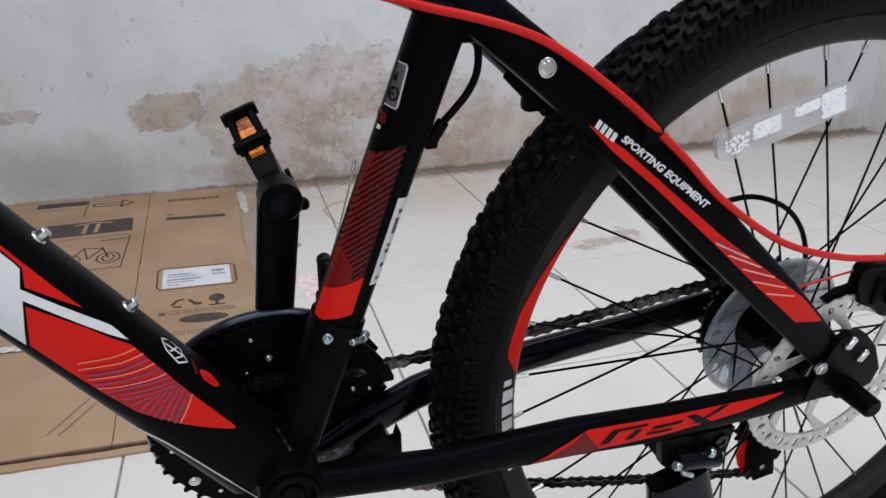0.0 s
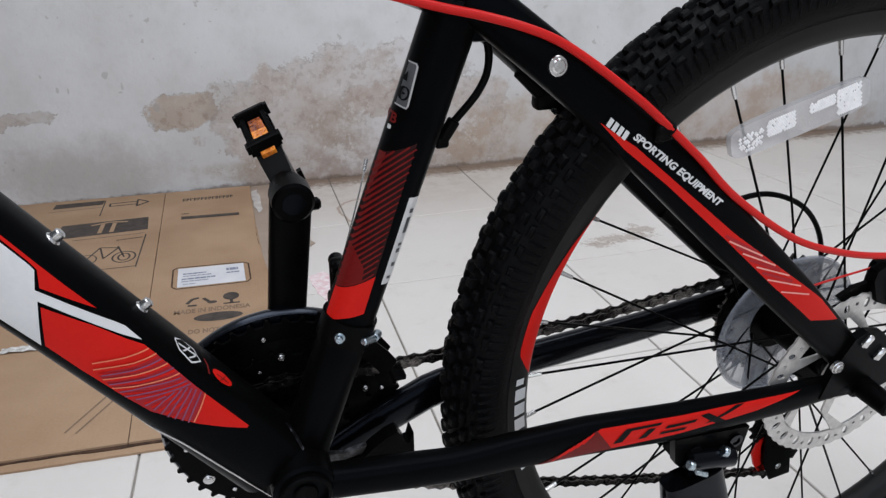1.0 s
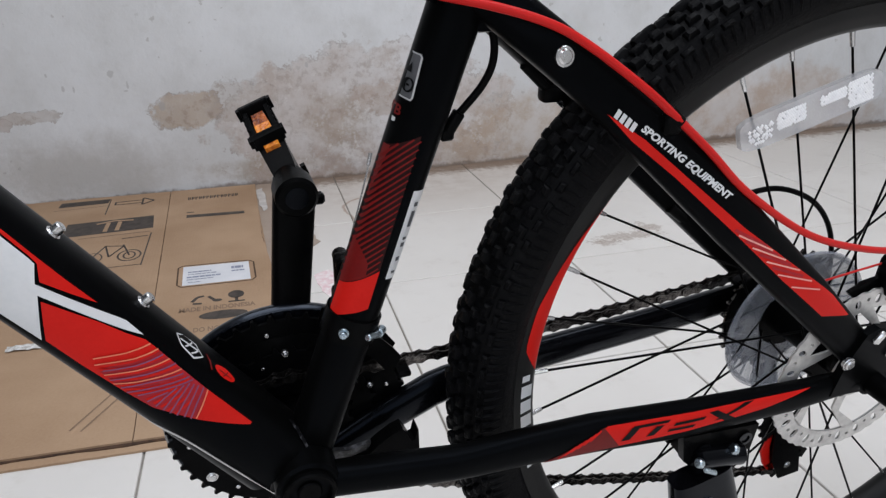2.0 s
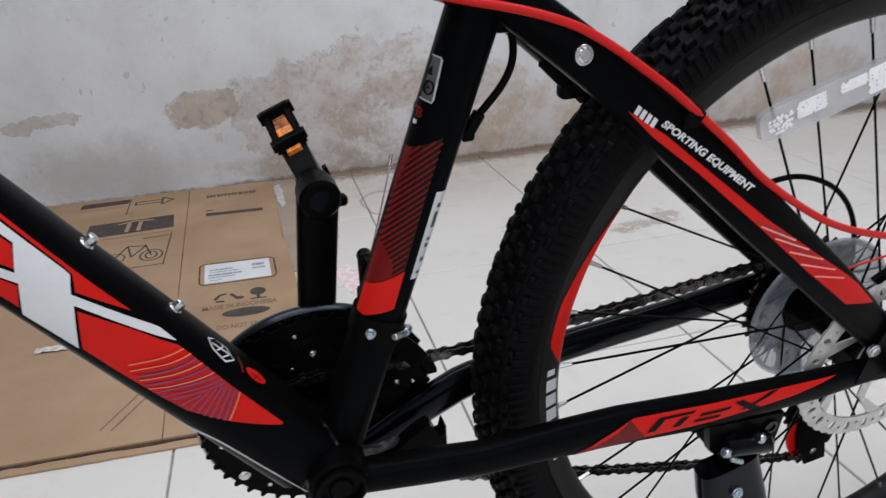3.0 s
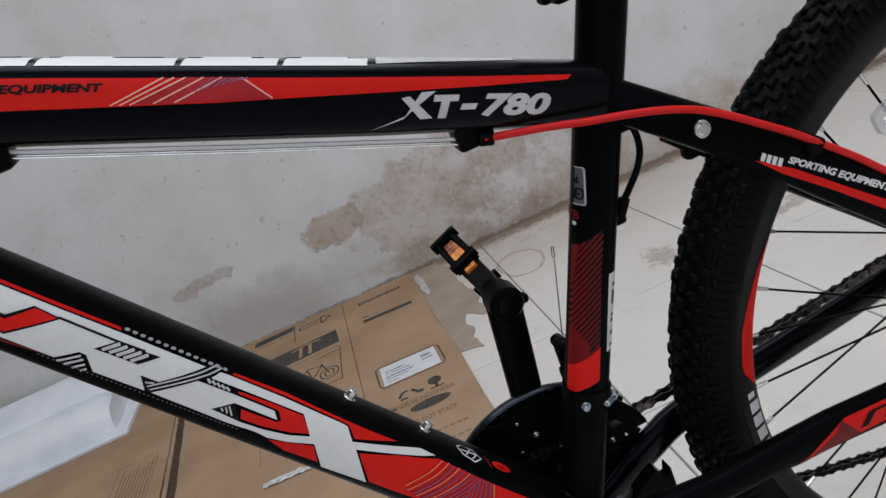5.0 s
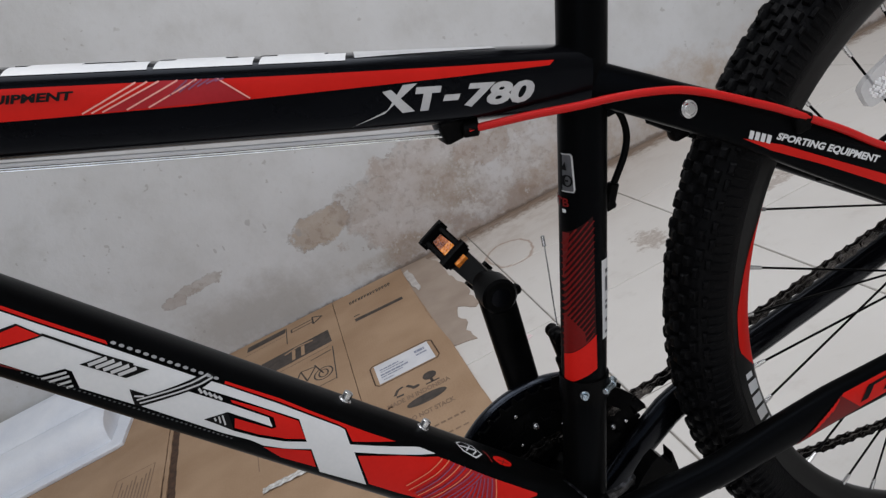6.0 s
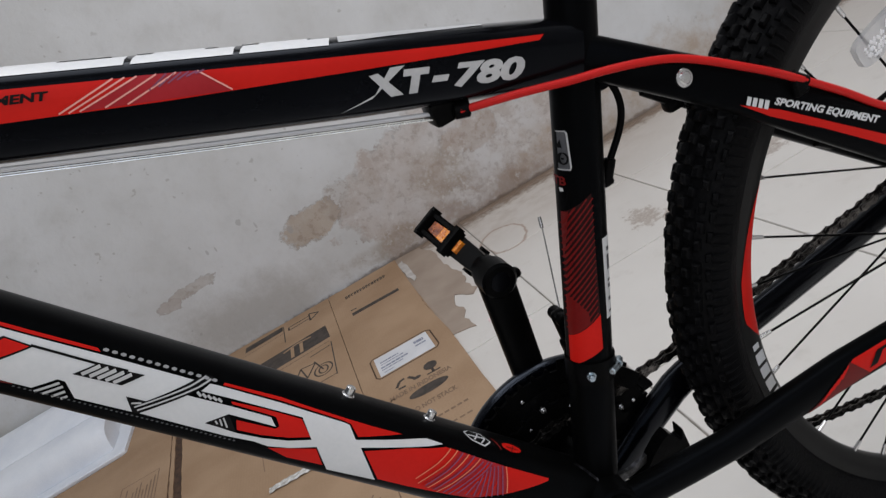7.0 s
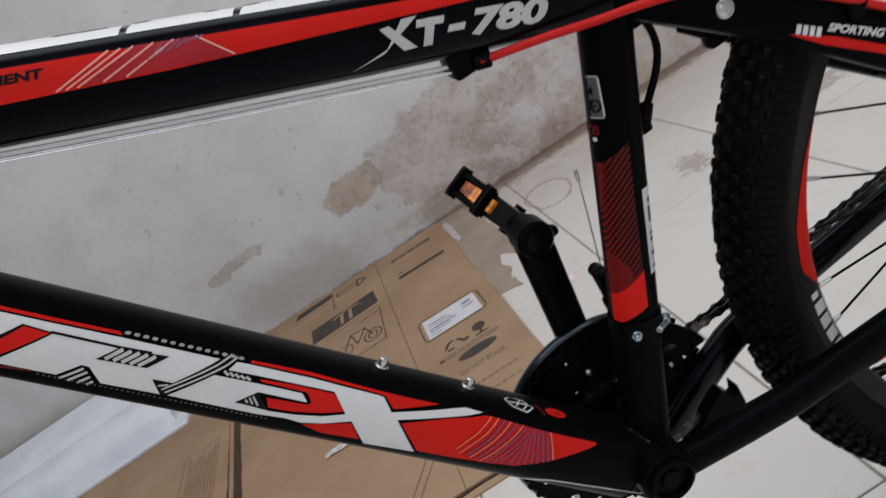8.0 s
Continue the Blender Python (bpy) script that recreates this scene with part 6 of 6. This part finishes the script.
chain_path += [(0.0298, 0.04, 0.2495), (0.1021, 0.044, 0.2063), (0.2236, 0.048, 0.1623), (0.3774, 0.05, 0.116), (0.5138, 0.05, 0.0816)]
link_chain(bm, chain_path)
chain = part("chain", bm, DARK_STEEL, bicycle, "dark oiled bicycle chain", smooth=False)
bm = bmesh.new()
link_chain(bm, [(0.4132, 0.043, 0.3654), (0.4456, 0.043, 0.3688), (0.4866, 0.043, 0.3504), (0.5101, 0.043, 0.3082), (0.5075, 0.046, 0.2585), (0.5002, 0.05, 0.2089), (0.5104, 0.05, 0.1688)])
part("chain_run", bm, DARK_STEEL, chain, smooth=False)

# rear derailleur
bm = bmesh.new()
add_plate(bm, [(0.4644, 0.2888), (0.4843, 0.2819), (0.4948, 0.226), (0.5048, 0.1863), (0.4966, 0.1645), (0.4855, 0.1654), (0.478, 0.1961), (0.4702, 0.2389)], 0.066, 0.076)
derailleur = part("rear_derailleur", bm, PLASTIC, bicycle, "black rear derailleur with red plates")
bm = bmesh.new()
add_plate(bm, [(0.4856, 0.1764), (0.5011, 0.1786), (0.52, 0.1455), (0.5451, 0.1108), (0.5627, 0.0958), (0.5581, 0.0848), (0.5441, 0.0908), (0.5316, 0.0752), (0.5114, 0.0829), (0.4991, 0.1079), (0.4913, 0.1346)], 0.0525, 0.0560)
part("body", bm, PLASTIC, derailleur)
bm = bmesh.new()
add_plate(bm, [(0.4941, 0.1343), (0.5002, 0.138), (0.5003, 0.1208), (0.507, 0.0972), (0.5204, 0.0841), (0.5092, 0.081), (0.498, 0.0959), (0.4908, 0.1146)], 0.0490, 0.0520)
part("outer_plate", bm, RED, derailleur, "red aluminium cage plate")
bm = bmesh.new()
add_plate(bm, [(0.508, 0.1669), (0.5171, 0.1616), (0.5439, 0.123), (0.5479, 0.115), (0.5359, 0.119), (0.52, 0.1388)], 0.0565, 0.0600)
part("outer_plate", bm, RED, derailleur, "red aluminium link")
bm = bmesh.new()
add_plate(bm, [(0.4926, 0.1758), (0.52, 0.1566), (0.5415, 0.1026), (0.5485, 0.0746), (0.5208, 0.0719), (0.5028, 0.1054)], 0.0435, 0.0455)
part("cage_plate", bm, PLASTIC, derailleur)
for x, z in ((0.502, 0.1537), (0.5272, 0.0915)):
    bm = bmesh.new()
    cog(bm, (x, z), 11, 0.049, 0.0025)
    add_rod(bm, (x, 0.0455, z), (x, 0.0545, z), 0.008, seg=14)
    part("pulley", bm, PLASTIC, derailleur, smooth=False)
    bolt_at((x, 0.0435, z), (0, -1, 0), 0.0030, 0.0016, STEEL, derailleur, seg=12)

# kickstand
bm = bmesh.new()
add_plate(bm, [(0.275, 0.3016), (0.3471, 0.2958), (0.3447, 0.2712), (0.3372, 0.2662), (0.3229, 0.2658), (0.2868, 0.2688), (0.28, 0.2755)], -0.0640, -0.0570)
add_plate(bm, [(0.2774, 0.2946), (0.3449, 0.2892), (0.3433, 0.2692), (0.28, 0.2744)], -0.042, -0.036)
add_box(bm, (0.2845, -0.06, 0.2683), (0.3385, -0.038, 0.2843), 0.003)
kickstand = part("kickstand", bm, PLASTIC, bicycle, "black kickstand clamped to the chain stay")
bm = bmesh.new()
add_rod(bm, (0.2870, -0.066, 0.2790), (0.3330, -0.068, 0.2735), 0.0095, seg=24, chamfer=0.003)
add_box(bm, (0.2900, -0.070, 0.2560), (0.3200, -0.056, 0.2760), 0.004, seg=2)
part("pivot", bm, GLOSS_BLACK, kickstand)
for x, z in ((0.2956, 0.2843), (0.335, 0.2849)):
    bm = bmesh.new()
    add_lathe(bm, [(0.0038, -0.0662), (0.0064, -0.0662), (0.0064, -0.0632), (0.0038, -0.0632)], (x, z), 20)
    add_rod(bm, (x, -0.0625, z), (x, -0.0650, z), 0.0038, seg=6)
    part("socket_bolt", bm, GLOSS_BLACK, kickstand)
leg = Tube([(0.2945, -0.068, 0.264), (0.3011, -0.072, 0.235), (0.3257, -0.095, 0.1443), (0.3713, -0.141, -0.0096)], [0.0263, 0.0283, 0.0220, 0.0136], [0.010, 0.011, 0.010, 0.007], 4)
part("leg", leg.mesh(), GLOSS_BLACK, kickstand)
bm = bmesh.new()
add_box(bm, (0.328, -0.157, 0.0085), (0.363, -0.127, 0.044), 0.006, seg=2)
part("foot", bm, RUBBER, kickstand)
bm = bmesh.new()
add_rod(bm, (0.2804, -0.078, 0.2877), (0.2848, -0.0785, 0.2856), 0.0040, seg=14, chamfer=0.001)
add_rod(bm, (0.2878, -0.0795, 0.2791), (0.2978, -0.0815, 0.2748), 0.0022, seg=12, chamfer=0.0008)
part("pivot_bolt", bm, BLUE_STEEL, kickstand)
bm = bmesh.new()
add_rod(bm, (0.3159, -0.073, 0.287), (0.3203, -0.0735, 0.2849), 0.0046, seg=14, chamfer=0.001)
part("pivot_bolt", bm, BLUE_STEEL, kickstand)
bolt_at((0.298, -0.0835, 0.2428), (0, -1, 0.25), 0.0036, 0.003, BLUE_STEEL, kickstand, "zinc-plated bolt", seg=16)

# ---------------------------------------------------------------- cartons, foam and scraps on the floor
TOPZ = 0.0088


def add_flat(bm, poly, z):
    bm.faces.new([bm.verts.new((x, y, z)) for x, y in poly])


def sheet(bm, poly, z0, z1, seed, wobble=0.0):
    """A board of the outline (x, y), its edges slightly ragged."""
    rng = random.Random(seed)
    out = []
    for (ax, ay), (bx, by) in zip(poly, poly[1:] + poly[:1]):
        n = max(int(math.hypot(bx - ax, by - ay) / 0.02), 1)
        for k in range(n):
            f = k / n
            out.append((ax + (bx - ax) * f + rng.uniform(-wobble, wobble), ay + (by - ay) * f + rng.uniform(-wobble, wobble)))
    lo, hi = [bm.verts.new((x, y, z0)) for x, y in out], [bm.verts.new((x, y, z1)) for x, y in out]
    bm.faces.new(hi)
    bm.faces.new(lo[::-1])
    skin(bm, lo, hi)


def strip(a, b, w):
    a, b = Vector(a), Vector(b)
    d = (b - a).normalized()
    o = Vector((-d.y, d.x)) * w / 2
    return [tuple(a + o), tuple(b + o), tuple(b - o), tuple(a - o)]


carton = thing("flattened_carton", "large flattened brown bicycle carton lying on the floor", "carton")
bm = bmesh.new()
sheet(bm, [(-0.666, 0.456), (0.018, 0.462), (0.020, 1.620), (-0.690, 1.620)], 0.0003, 0.0038, 1, 0.0008)
part("layer", bm, CARTON, carton, smooth=False)
# dark sheet that paints the shaded gap between the two boards
bm = bmesh.new()
sheet(bm, [(-0.664, 0.470), (0.014, 0.475), (0.016, 1.620), (-0.688, 1.620)], 0.0038, 0.0056, 5, 0.0016)
part("fluting", bm, CARTON_GAP_INK, carton, "dark sheet for the shaded gap between the boards", smooth=False)
bm = bmesh.new()
sheet(bm, [(-0.640, 0.474), (-0.2050, 0.478), (-0.2062, 1.628), (-0.690, 1.630)], 0.0056, TOPZ, 2, 0.0003)
panel = part("panel", bm, CARTON, carton, smooth=False)
bm = bmesh.new()
sheet(bm, [(-0.2035, 0.478), (0.012, 0.480), (0.0225, 1.000), (0.014, 1.20), (0.024, 1.628), (-0.2045, 1.629)], 0.0056, TOPZ, 3, 0.0003)
panel_right = part("panel", bm, CARTON, carton, smooth=False)
Z1, Z2 = TOPZ + 0.0004, TOPZ + 0.0008


def print_flat(name, polys, material, parent, z=Z1, label="", joined=False):
    if joined or len(polys) > 60:
        bm = bmesh.new()
        for p in polys:
            add_flat(bm, p, z)
        return tagged(part(name, bm, material, parent, label, smooth=False), kind="stuff")
    for p in polys:
        bm = bmesh.new()
        add_flat(bm, p, z)
        part(name, bm, material, parent, label, smooth=False)


def oval(cx, cy, rx, ry, n=20):
    return [(cx + rx * math.cos(2 * math.pi * k / n), cy + ry * math.sin(2 * math.pi * k / n)) for k in range(n)]


def ring_strips(cx, cy, rx, ry, w, n=24):
    p = oval(cx, cy, rx, ry, n)
    return [strip(a, b, w) for a, b in zip(p, p[1:] + p[:1])]


print_flat("print", [[(-0.488, 1.560), (-0.364, 1.568), (-0.362, 1.604), (-0.486, 1.600)], [(-0.440, 1.318), (-0.234, 1.334), (-0.238, 1.428), (-0.440, 1.414)]], CARTON_INK, panel, Z1, "dark printed bars")
print_flat("print", [strip((-0.344, 1.545), (-0.275, 1.548), 0.005), strip((-0.344, 1.568), (-0.275, 1.571), 0.005), strip((-0.344, 1.543), (-0.344, 1.570), 0.005), strip((-0.275, 1.530), (-0.246, 1.560), 0.006), strip((-0.246, 1.560), (-0.275, 1.588), 0.006), strip((-0.275, 1.530), (-0.275, 1.588), 0.005), strip((-0.360, 1.470), (-0.360, 1.600), 0.003), strip((-0.495, 1.535), (-0.362, 1.545), 0.002), strip((-0.244, 1.10), (-0.236, 1.30), 0.003), strip((-0.40, 1.30), (-0.240, 1.310), 0.002), strip((-0.44, 1.10), (-0.244, 1.105), 0.003), strip((-0.30, 1.275), (-0.242, 1.282), 0.004)] + ring_strips(-0.273, 1.165, 0.024, 0.032, 0.004) + ring_strips(-0.352, 1.165, 0.022, 0.030, 0.003) + ring_strips(-0.273, 1.165, 0.012, 0.02, 0.004) + [strip((-0.352, 1.165), (-0.330, 1.235), 0.004), strip((-0.330, 1.235), (-0.290, 1.225), 0.004), strip((-0.273, 1.165), (-0.292, 1.235), 0.004), strip((-0.316, 1.165), (-0.330, 1.235), 0.004), strip((-0.316, 1.165), (-0.290, 1.225), 0.004)], CARTON_INK, panel, Z1, "printed arrow and bicycle outline")
print_flat("print", [strip((-0.345, 1.335), (-0.343, 1.400), 0.010), strip((-0.318, 1.337), (-0.316, 1.402), 0.010), strip((-0.37, 1.396), (-0.33, 1.412), 0.008), strip((-0.33, 1.412), (-0.285, 1.405), 0.008)], CARTON, panel, Z2)
print_flat("print", [strip((-0.57, 0.70), (-0.47, 0.69), 0.002), strip((-0.29, 0.52), (-0.245, 0.60), 0.003), strip((-0.275, 0.515), (-0.235, 0.585), 0.003), strip((-0.45, 1.02), (-0.44, 0.86), 0.002)], CARTON_INK_SOFT, panel)
glyphs = []
for k in range(14):
    x = -0.156 + 0.0095 * k
    glyphs += [strip((x, 1.531), (x, 1.556), 0.003), strip((x + 0.004, 1.534 + 0.006 * (k % 3)), (x + 0.004, 1.556), 0.0025)]
    if k % 2:
        glyphs.append(strip((x - 0.001, 1.544), (x + 0.006, 1.545), 0.003))
print_flat("print", glyphs, CARTON_INK, panel_right, Z1, "row of small printed marks")
print_flat("print", [[(-0.158, 1.382), (-0.017, 1.378), (-0.017, 1.398), (-0.158, 1.404)], strip((-0.158, 1.425), (-0.140, 1.424), 0.006), oval(-0.080, 0.822, 0.043, 0.017), oval(-0.055, 0.902, 0.015, 0.017), strip((-0.055, 0.888), (-0.055, 0.872), 0.006), strip((-0.070, 0.872), (-0.040, 0.871), 0.005)], CARTON_INK, panel_right, Z1, "printed bar and symbols")
print_flat("print", [strip((-0.136, 0.886), (-0.126, 0.905), 0.007), strip((-0.126, 0.905), (-0.114, 0.908), 0.007), strip((-0.106, 0.905), (-0.096, 0.888), 0.007), strip((-0.134, 0.878), (-0.118, 0.876), 0.007), oval(-0.090, 0.884, 0.009, 0.006)], CARTON_INK, panel_right)
frame_line = []
for a, b in (((-0.166, 0.972), (-0.166, 1.058)), ((-0.158, 1.068), (-0.024, 1.064)), ((-0.014, 1.054), (-0.014, 0.972)), ((-0.158, 0.960), (-0.022, 0.960)), ((-0.166, 1.058), (-0.158, 1.068)), ((-0.024, 1.064), (-0.014, 1.054)), ((-0.166, 0.972), (-0.158, 0.960)), ((-0.014, 0.972), (-0.022, 0.960))):
    frame_line.append(strip(a, b, 0.0032))
print_flat("print", frame_line, CARTON_GAP_INK, panel_right)
print_flat("paper_label", [[(-0.156, 0.966), (-0.024, 0.966), (-0.024, 1.059), (-0.156, 1.062)]], LABEL_PAPER, panel_right, Z1, "white paper label with small dark print")
rows = []
rng = random.Random(3)
for y, x0, x1, w in ((1.030, -0.146, -0.100, 0.006), (1.018, -0.146, -0.090, 0.004), (1.004, -0.148, -0.082, 0.007), (0.992, -0.148, -0.096, 0.004), (1.034, -0.060, -0.036, 0.012), (1.016, -0.060, -0.034, 0.006), (0.978, -0.145, -0.12, 0.003)):
    x = x0
    while x < x1:
        d = rng.uniform(0.005, 0.015)
        rows.append(strip((x, y), (min(x + d, x1), y), w))
        x += d + 0.0012
print_flat("label_print", rows, BLUE_INK, panel_right, Z2)


def write_flat(name, body, p0, p1, height, material, parent, z, bold=0.0):
    bm = letters(body, 0.02, 0.0, bold)
    fit_letters(bm, 1.0, height)
    p0, p1 = Vector(p0), Vector(p1)
    d = p1 - p0
    n = Vector((-d.y, d.x)).normalized()
    for v in bm.verts:
        q = p0 + d * v.co.x + n * v.co.y
        v.co = Vector((q.x, q.y, z))
    return part(name, bm, material, parent, smooth=False)


write_flat("lettering", "MADE IN INDONESIA", (-0.158, 0.846), (-0.022, 0.844), 0.018, CARTON_INK_SOFT, panel_right, Z1, 0.0006)
write_flat("lettering", "DO NOT STACK", (-0.132, 0.764), (-0.034, 0.763), 0.017, CARTON_INK_SOFT, panel_right, Z1, 0.0006)
print_flat("print", [strip((-0.13 + 0.013 * k, 0.712), (-0.121 + 0.013 * k, 0.712), 0.006) for k in range(8)] + [strip((-0.12 + 0.015 * k, 0.672), (-0.110 + 0.015 * k, 0.672), 0.005) for k in range(6)], CARTON_INK_SOFT, panel_right)

carton_two = thing("carton_sheet", "second brown carton sheet lying beside the first", "carton")
bm = bmesh.new()
sheet(bm, [(-1.45, 0.42), (-0.668, 0.46), (-0.676, 0.90), (-0.692, 1.30), (-0.700, 1.60), (-1.45, 1.60)], 0.0003, 0.0060, 7, 0.001)
second = part("layer", bm, CARTON, carton_two, smooth=False)
# dark brown strip laid over the seam in place of its shaded gap
bm = bmesh.new()
sheet(bm, [(-0.662, 0.47), (-0.622, 0.47), (-0.639, 0.90), (-0.664, 1.30), (-0.682, 1.59), (-0.706, 1.59), (-0.694, 1.30), (-0.676, 0.90)], 0.0062, 0.0098, 8, 0.0012)
part("folded_edge", bm, CARTON_GAP_INK, carton_two, "dark strip for the shaded gap along the seam", smooth=False)
bm = bmesh.new()
sheet(bm, [(-0.653, 0.47), (-0.642, 0.47), (-0.657, 0.90), (-0.680, 1.30), (-0.6955, 1.59), (-0.702, 1.59), (-0.688, 1.30), (-0.667, 0.90)], 0.0098, 0.0126, 15, 0.0010)
part("folded_edge", bm, CARTON, carton_two, "pale raised fold", smooth=False)
bm = bmesh.new()
sheet(bm, [(-1.45, 0.44), (-0.660, 0.47), (-0.672, 0.90), (-0.690, 1.30), (-0.704, 1.59), (-1.45, 1.59)], 0.0064, 0.0120, 9, 0.001)
part("layer", bm, CARTON, carton_two, smooth=False)
bars2 = [strip((-0.716 - 0.0085 * r, 0.90 + 0.01 * (r % 3)), (-0.716 - 0.0085 * r, 1.12 - 0.012 * (r % 4)), 0.0032) for r in range(9)]
bars2 += [strip((-0.708, 0.88), (-0.708, 1.14), 0.002), strip((-0.80, 0.88), (-0.80, 1.14), 0.002), strip((-0.708, 0.88), (-0.80, 0.88), 0.002), strip((-0.708, 1.14), (-0.80, 1.14), 0.002)] + [strip((-0.745, 0.80 + 0.03 * k), (-0.775, 0.80 + 0.03 * k), 0.008) for k in range(2)]
print_flat("print", bars2, CARTON_INK_SOFT, carton_two, 0.0125, "faded printed block")


def foam_piece(name, profile, x0, x1, soft, parent):
    """A moulded foam bar of the (y, z) profile from x0 to x1, rounded towards x1."""
    bm = bmesh.new()
    cy, cz = sum(y for y, z in profile) / len(profile), min(z for y, z in profile)
    prev = None
    for f, grow in ((0.0, 1.0), (0.5, 1.0), (1.0, 1.0), (1.3, 0.985), (1.6, 0.95), (1.85, 0.88), (2.0, 0.78)):
        x = x0 + (x1 - soft - x0) * f if f <= 1.0 else x1 - soft + soft * (f - 1.0)
        row = [bm.verts.new((x + (0.02 * (cy - y) if f > 0.9 else 0.0), cy + (y - cy) * (1.0 - 0.5 * (1.0 - grow)), cz + (z - cz) * grow)) for y, z in profile]
        if prev:
            skin(bm, prev, row)
        else:
            bm.faces.new([bm.verts.new(v.co) for v in row])
        prev = row
    bm.faces.new([bm.verts.new(v.co) for v in prev])
    bmesh.ops.recalc_face_normals(bm, faces=bm.faces[:])
    return part(name, bm, FOAM, parent)


foam = thing("packing_foam", "long block of bluish-white packing foam on the carton", "packing foam", m=pose(0, 0, 0.0122, 0, 0, 1.5))
foam_piece("base_flange", [(1.545, 0.0), (1.543, 0.003), (1.543, 0.010), (1.546, 0.013), (1.62, 0.0135), (1.86, 0.0135), (1.86, 0.0)], -1.75, -0.925, 0.030, foam)
foam_piece("front_rib", [(1.592, 0.0138), (1.592, 0.030), (1.598, 0.054), (1.612, 0.074), (1.636, 0.088), (1.690, 0.099), (1.712, 0.100), (1.716, 0.096), (1.716, 0.0138)], -1.75, -0.965, 0.060, foam)
foam_piece("back_rib", [(1.717, 0.0138), (1.717, 0.100), (1.724, 0.108), (1.752, 0.120), (1.830, 0.148), (1.862, 0.152), (1.872, 0.146), (1.872, 0.0138)], -1.75, -0.975, 0.050, foam)

for boards, (ax, bx, cx), (ay, by, cy) in ((carton, (0.0085, 1.0958, -0.0428), (-0.0738, -0.0497, 1.1721)), (carton_two, (0.0937, 1.1634, -0.0782), (-0.1351, -0.0409, 1.2245))):
    # the boards are skewed and stretched to fit the camera's view
    askew = Matrix(((bx, cx, 0, ax), (by, cy, 0, ay), (0, 0, 1, 0), (0, 0, 0, 1)))
    for ob in boards.children_recursive:
        ob.data.transform(askew)

bm = bmesh.new()
sheet(bm, [(-0.026, 1.850), (0.055, 1.835), (0.088, 1.700), (0.084, 1.560), (0.108, 1.400), (0.098, 1.340), (0.109, 1.265), (0.094, 1.240), (0.052, 1.300), (0.040, 1.234), (0.052, 1.170), (0.037, 1.135), (0.050, 1.060), (0.009, 1.079), (-0.022, 1.085), (-0.041, 1.444), (-0.047, 1.798)], 0.0002, 0.0022, 11, 0.0035)
tagged(part("torn_card", bm, TORN_PAPER, smooth=False), "torn grey-brown card stuck on the tiles beside the carton", "card")
bm = bmesh.new()
sheet(bm, [(-0.036, 1.780), (-0.016, 1.800), (-0.006, 1.690), (-0.004, 1.600), (-0.014, 1.560), (-0.024, 1.600)], 0.0024, 0.0040, 12, 0.003)
tagged(part("paper_scrap", bm, PALE_SCRAP, smooth=False), "pale torn paper scrap beside the carton", "paper scrap")
bm = bmesh.new()
sheet(bm, [(0.077, 1.053), (0.110, 1.075), (0.151, 1.011), (0.139, 0.978), (0.151, 0.933), (0.104, 0.906), (0.084, 0.957)], 0.0002, 0.0012, 13, 0.003)
tagged(part("paper_scrap", bm, PINK_SCRAP, smooth=False), "crumpled pink-printed paper scrap on the tiles", "paper scrap")
bm = bmesh.new()
rng = random.Random(21)
prev = None
for k in range(15):
    f = k / 14
    c = Vector((-0.4964 + 0.1119 * f, 0.8615 - 0.0064 * f, TOPZ + 0.0018 + 0.0012 * rng.random()))
    row = [bm.verts.new(c + Vector((rng.uniform(-0.001, 0.001), s * (0.0105 + rng.uniform(-0.0012, 0.0012)), rng.uniform(-0.0008, 0.0014)))) for s in (-1, -0.3, 0.3, 1)]
    if prev:
        for j in range(3):
            bm.faces.new((prev[j], prev[j + 1], row[j + 1], row[j]))
    prev = row
tape = tagged(part("tape_strip", bm, TAPE, smooth=False), "crumpled strip of shiny tape on the carton", "tape")
tape.modifiers.new("thickness", "SOLIDIFY").thickness = 0.0008

# ---------------------------------------------------------------- floor tiles
def tile_mesh(w, d):
    bm = bmesh.new()
    add_box(bm, (-w / 2, -d / 2, -0.008), (w / 2, d / 2, 0.0), 0.0012)
    me = bpy.data.meshes.new("tile")
    bm.to_mesh(me)
    bm.free()
    me.materials.append(TILE)
    return me


JOINT = 0.0035
whole, cut = tile_mesh(TILE_SIZE - JOINT, TILE_SIZE - JOINT), tile_mesh(TILE_SIZE - JOINT, 0.0357)
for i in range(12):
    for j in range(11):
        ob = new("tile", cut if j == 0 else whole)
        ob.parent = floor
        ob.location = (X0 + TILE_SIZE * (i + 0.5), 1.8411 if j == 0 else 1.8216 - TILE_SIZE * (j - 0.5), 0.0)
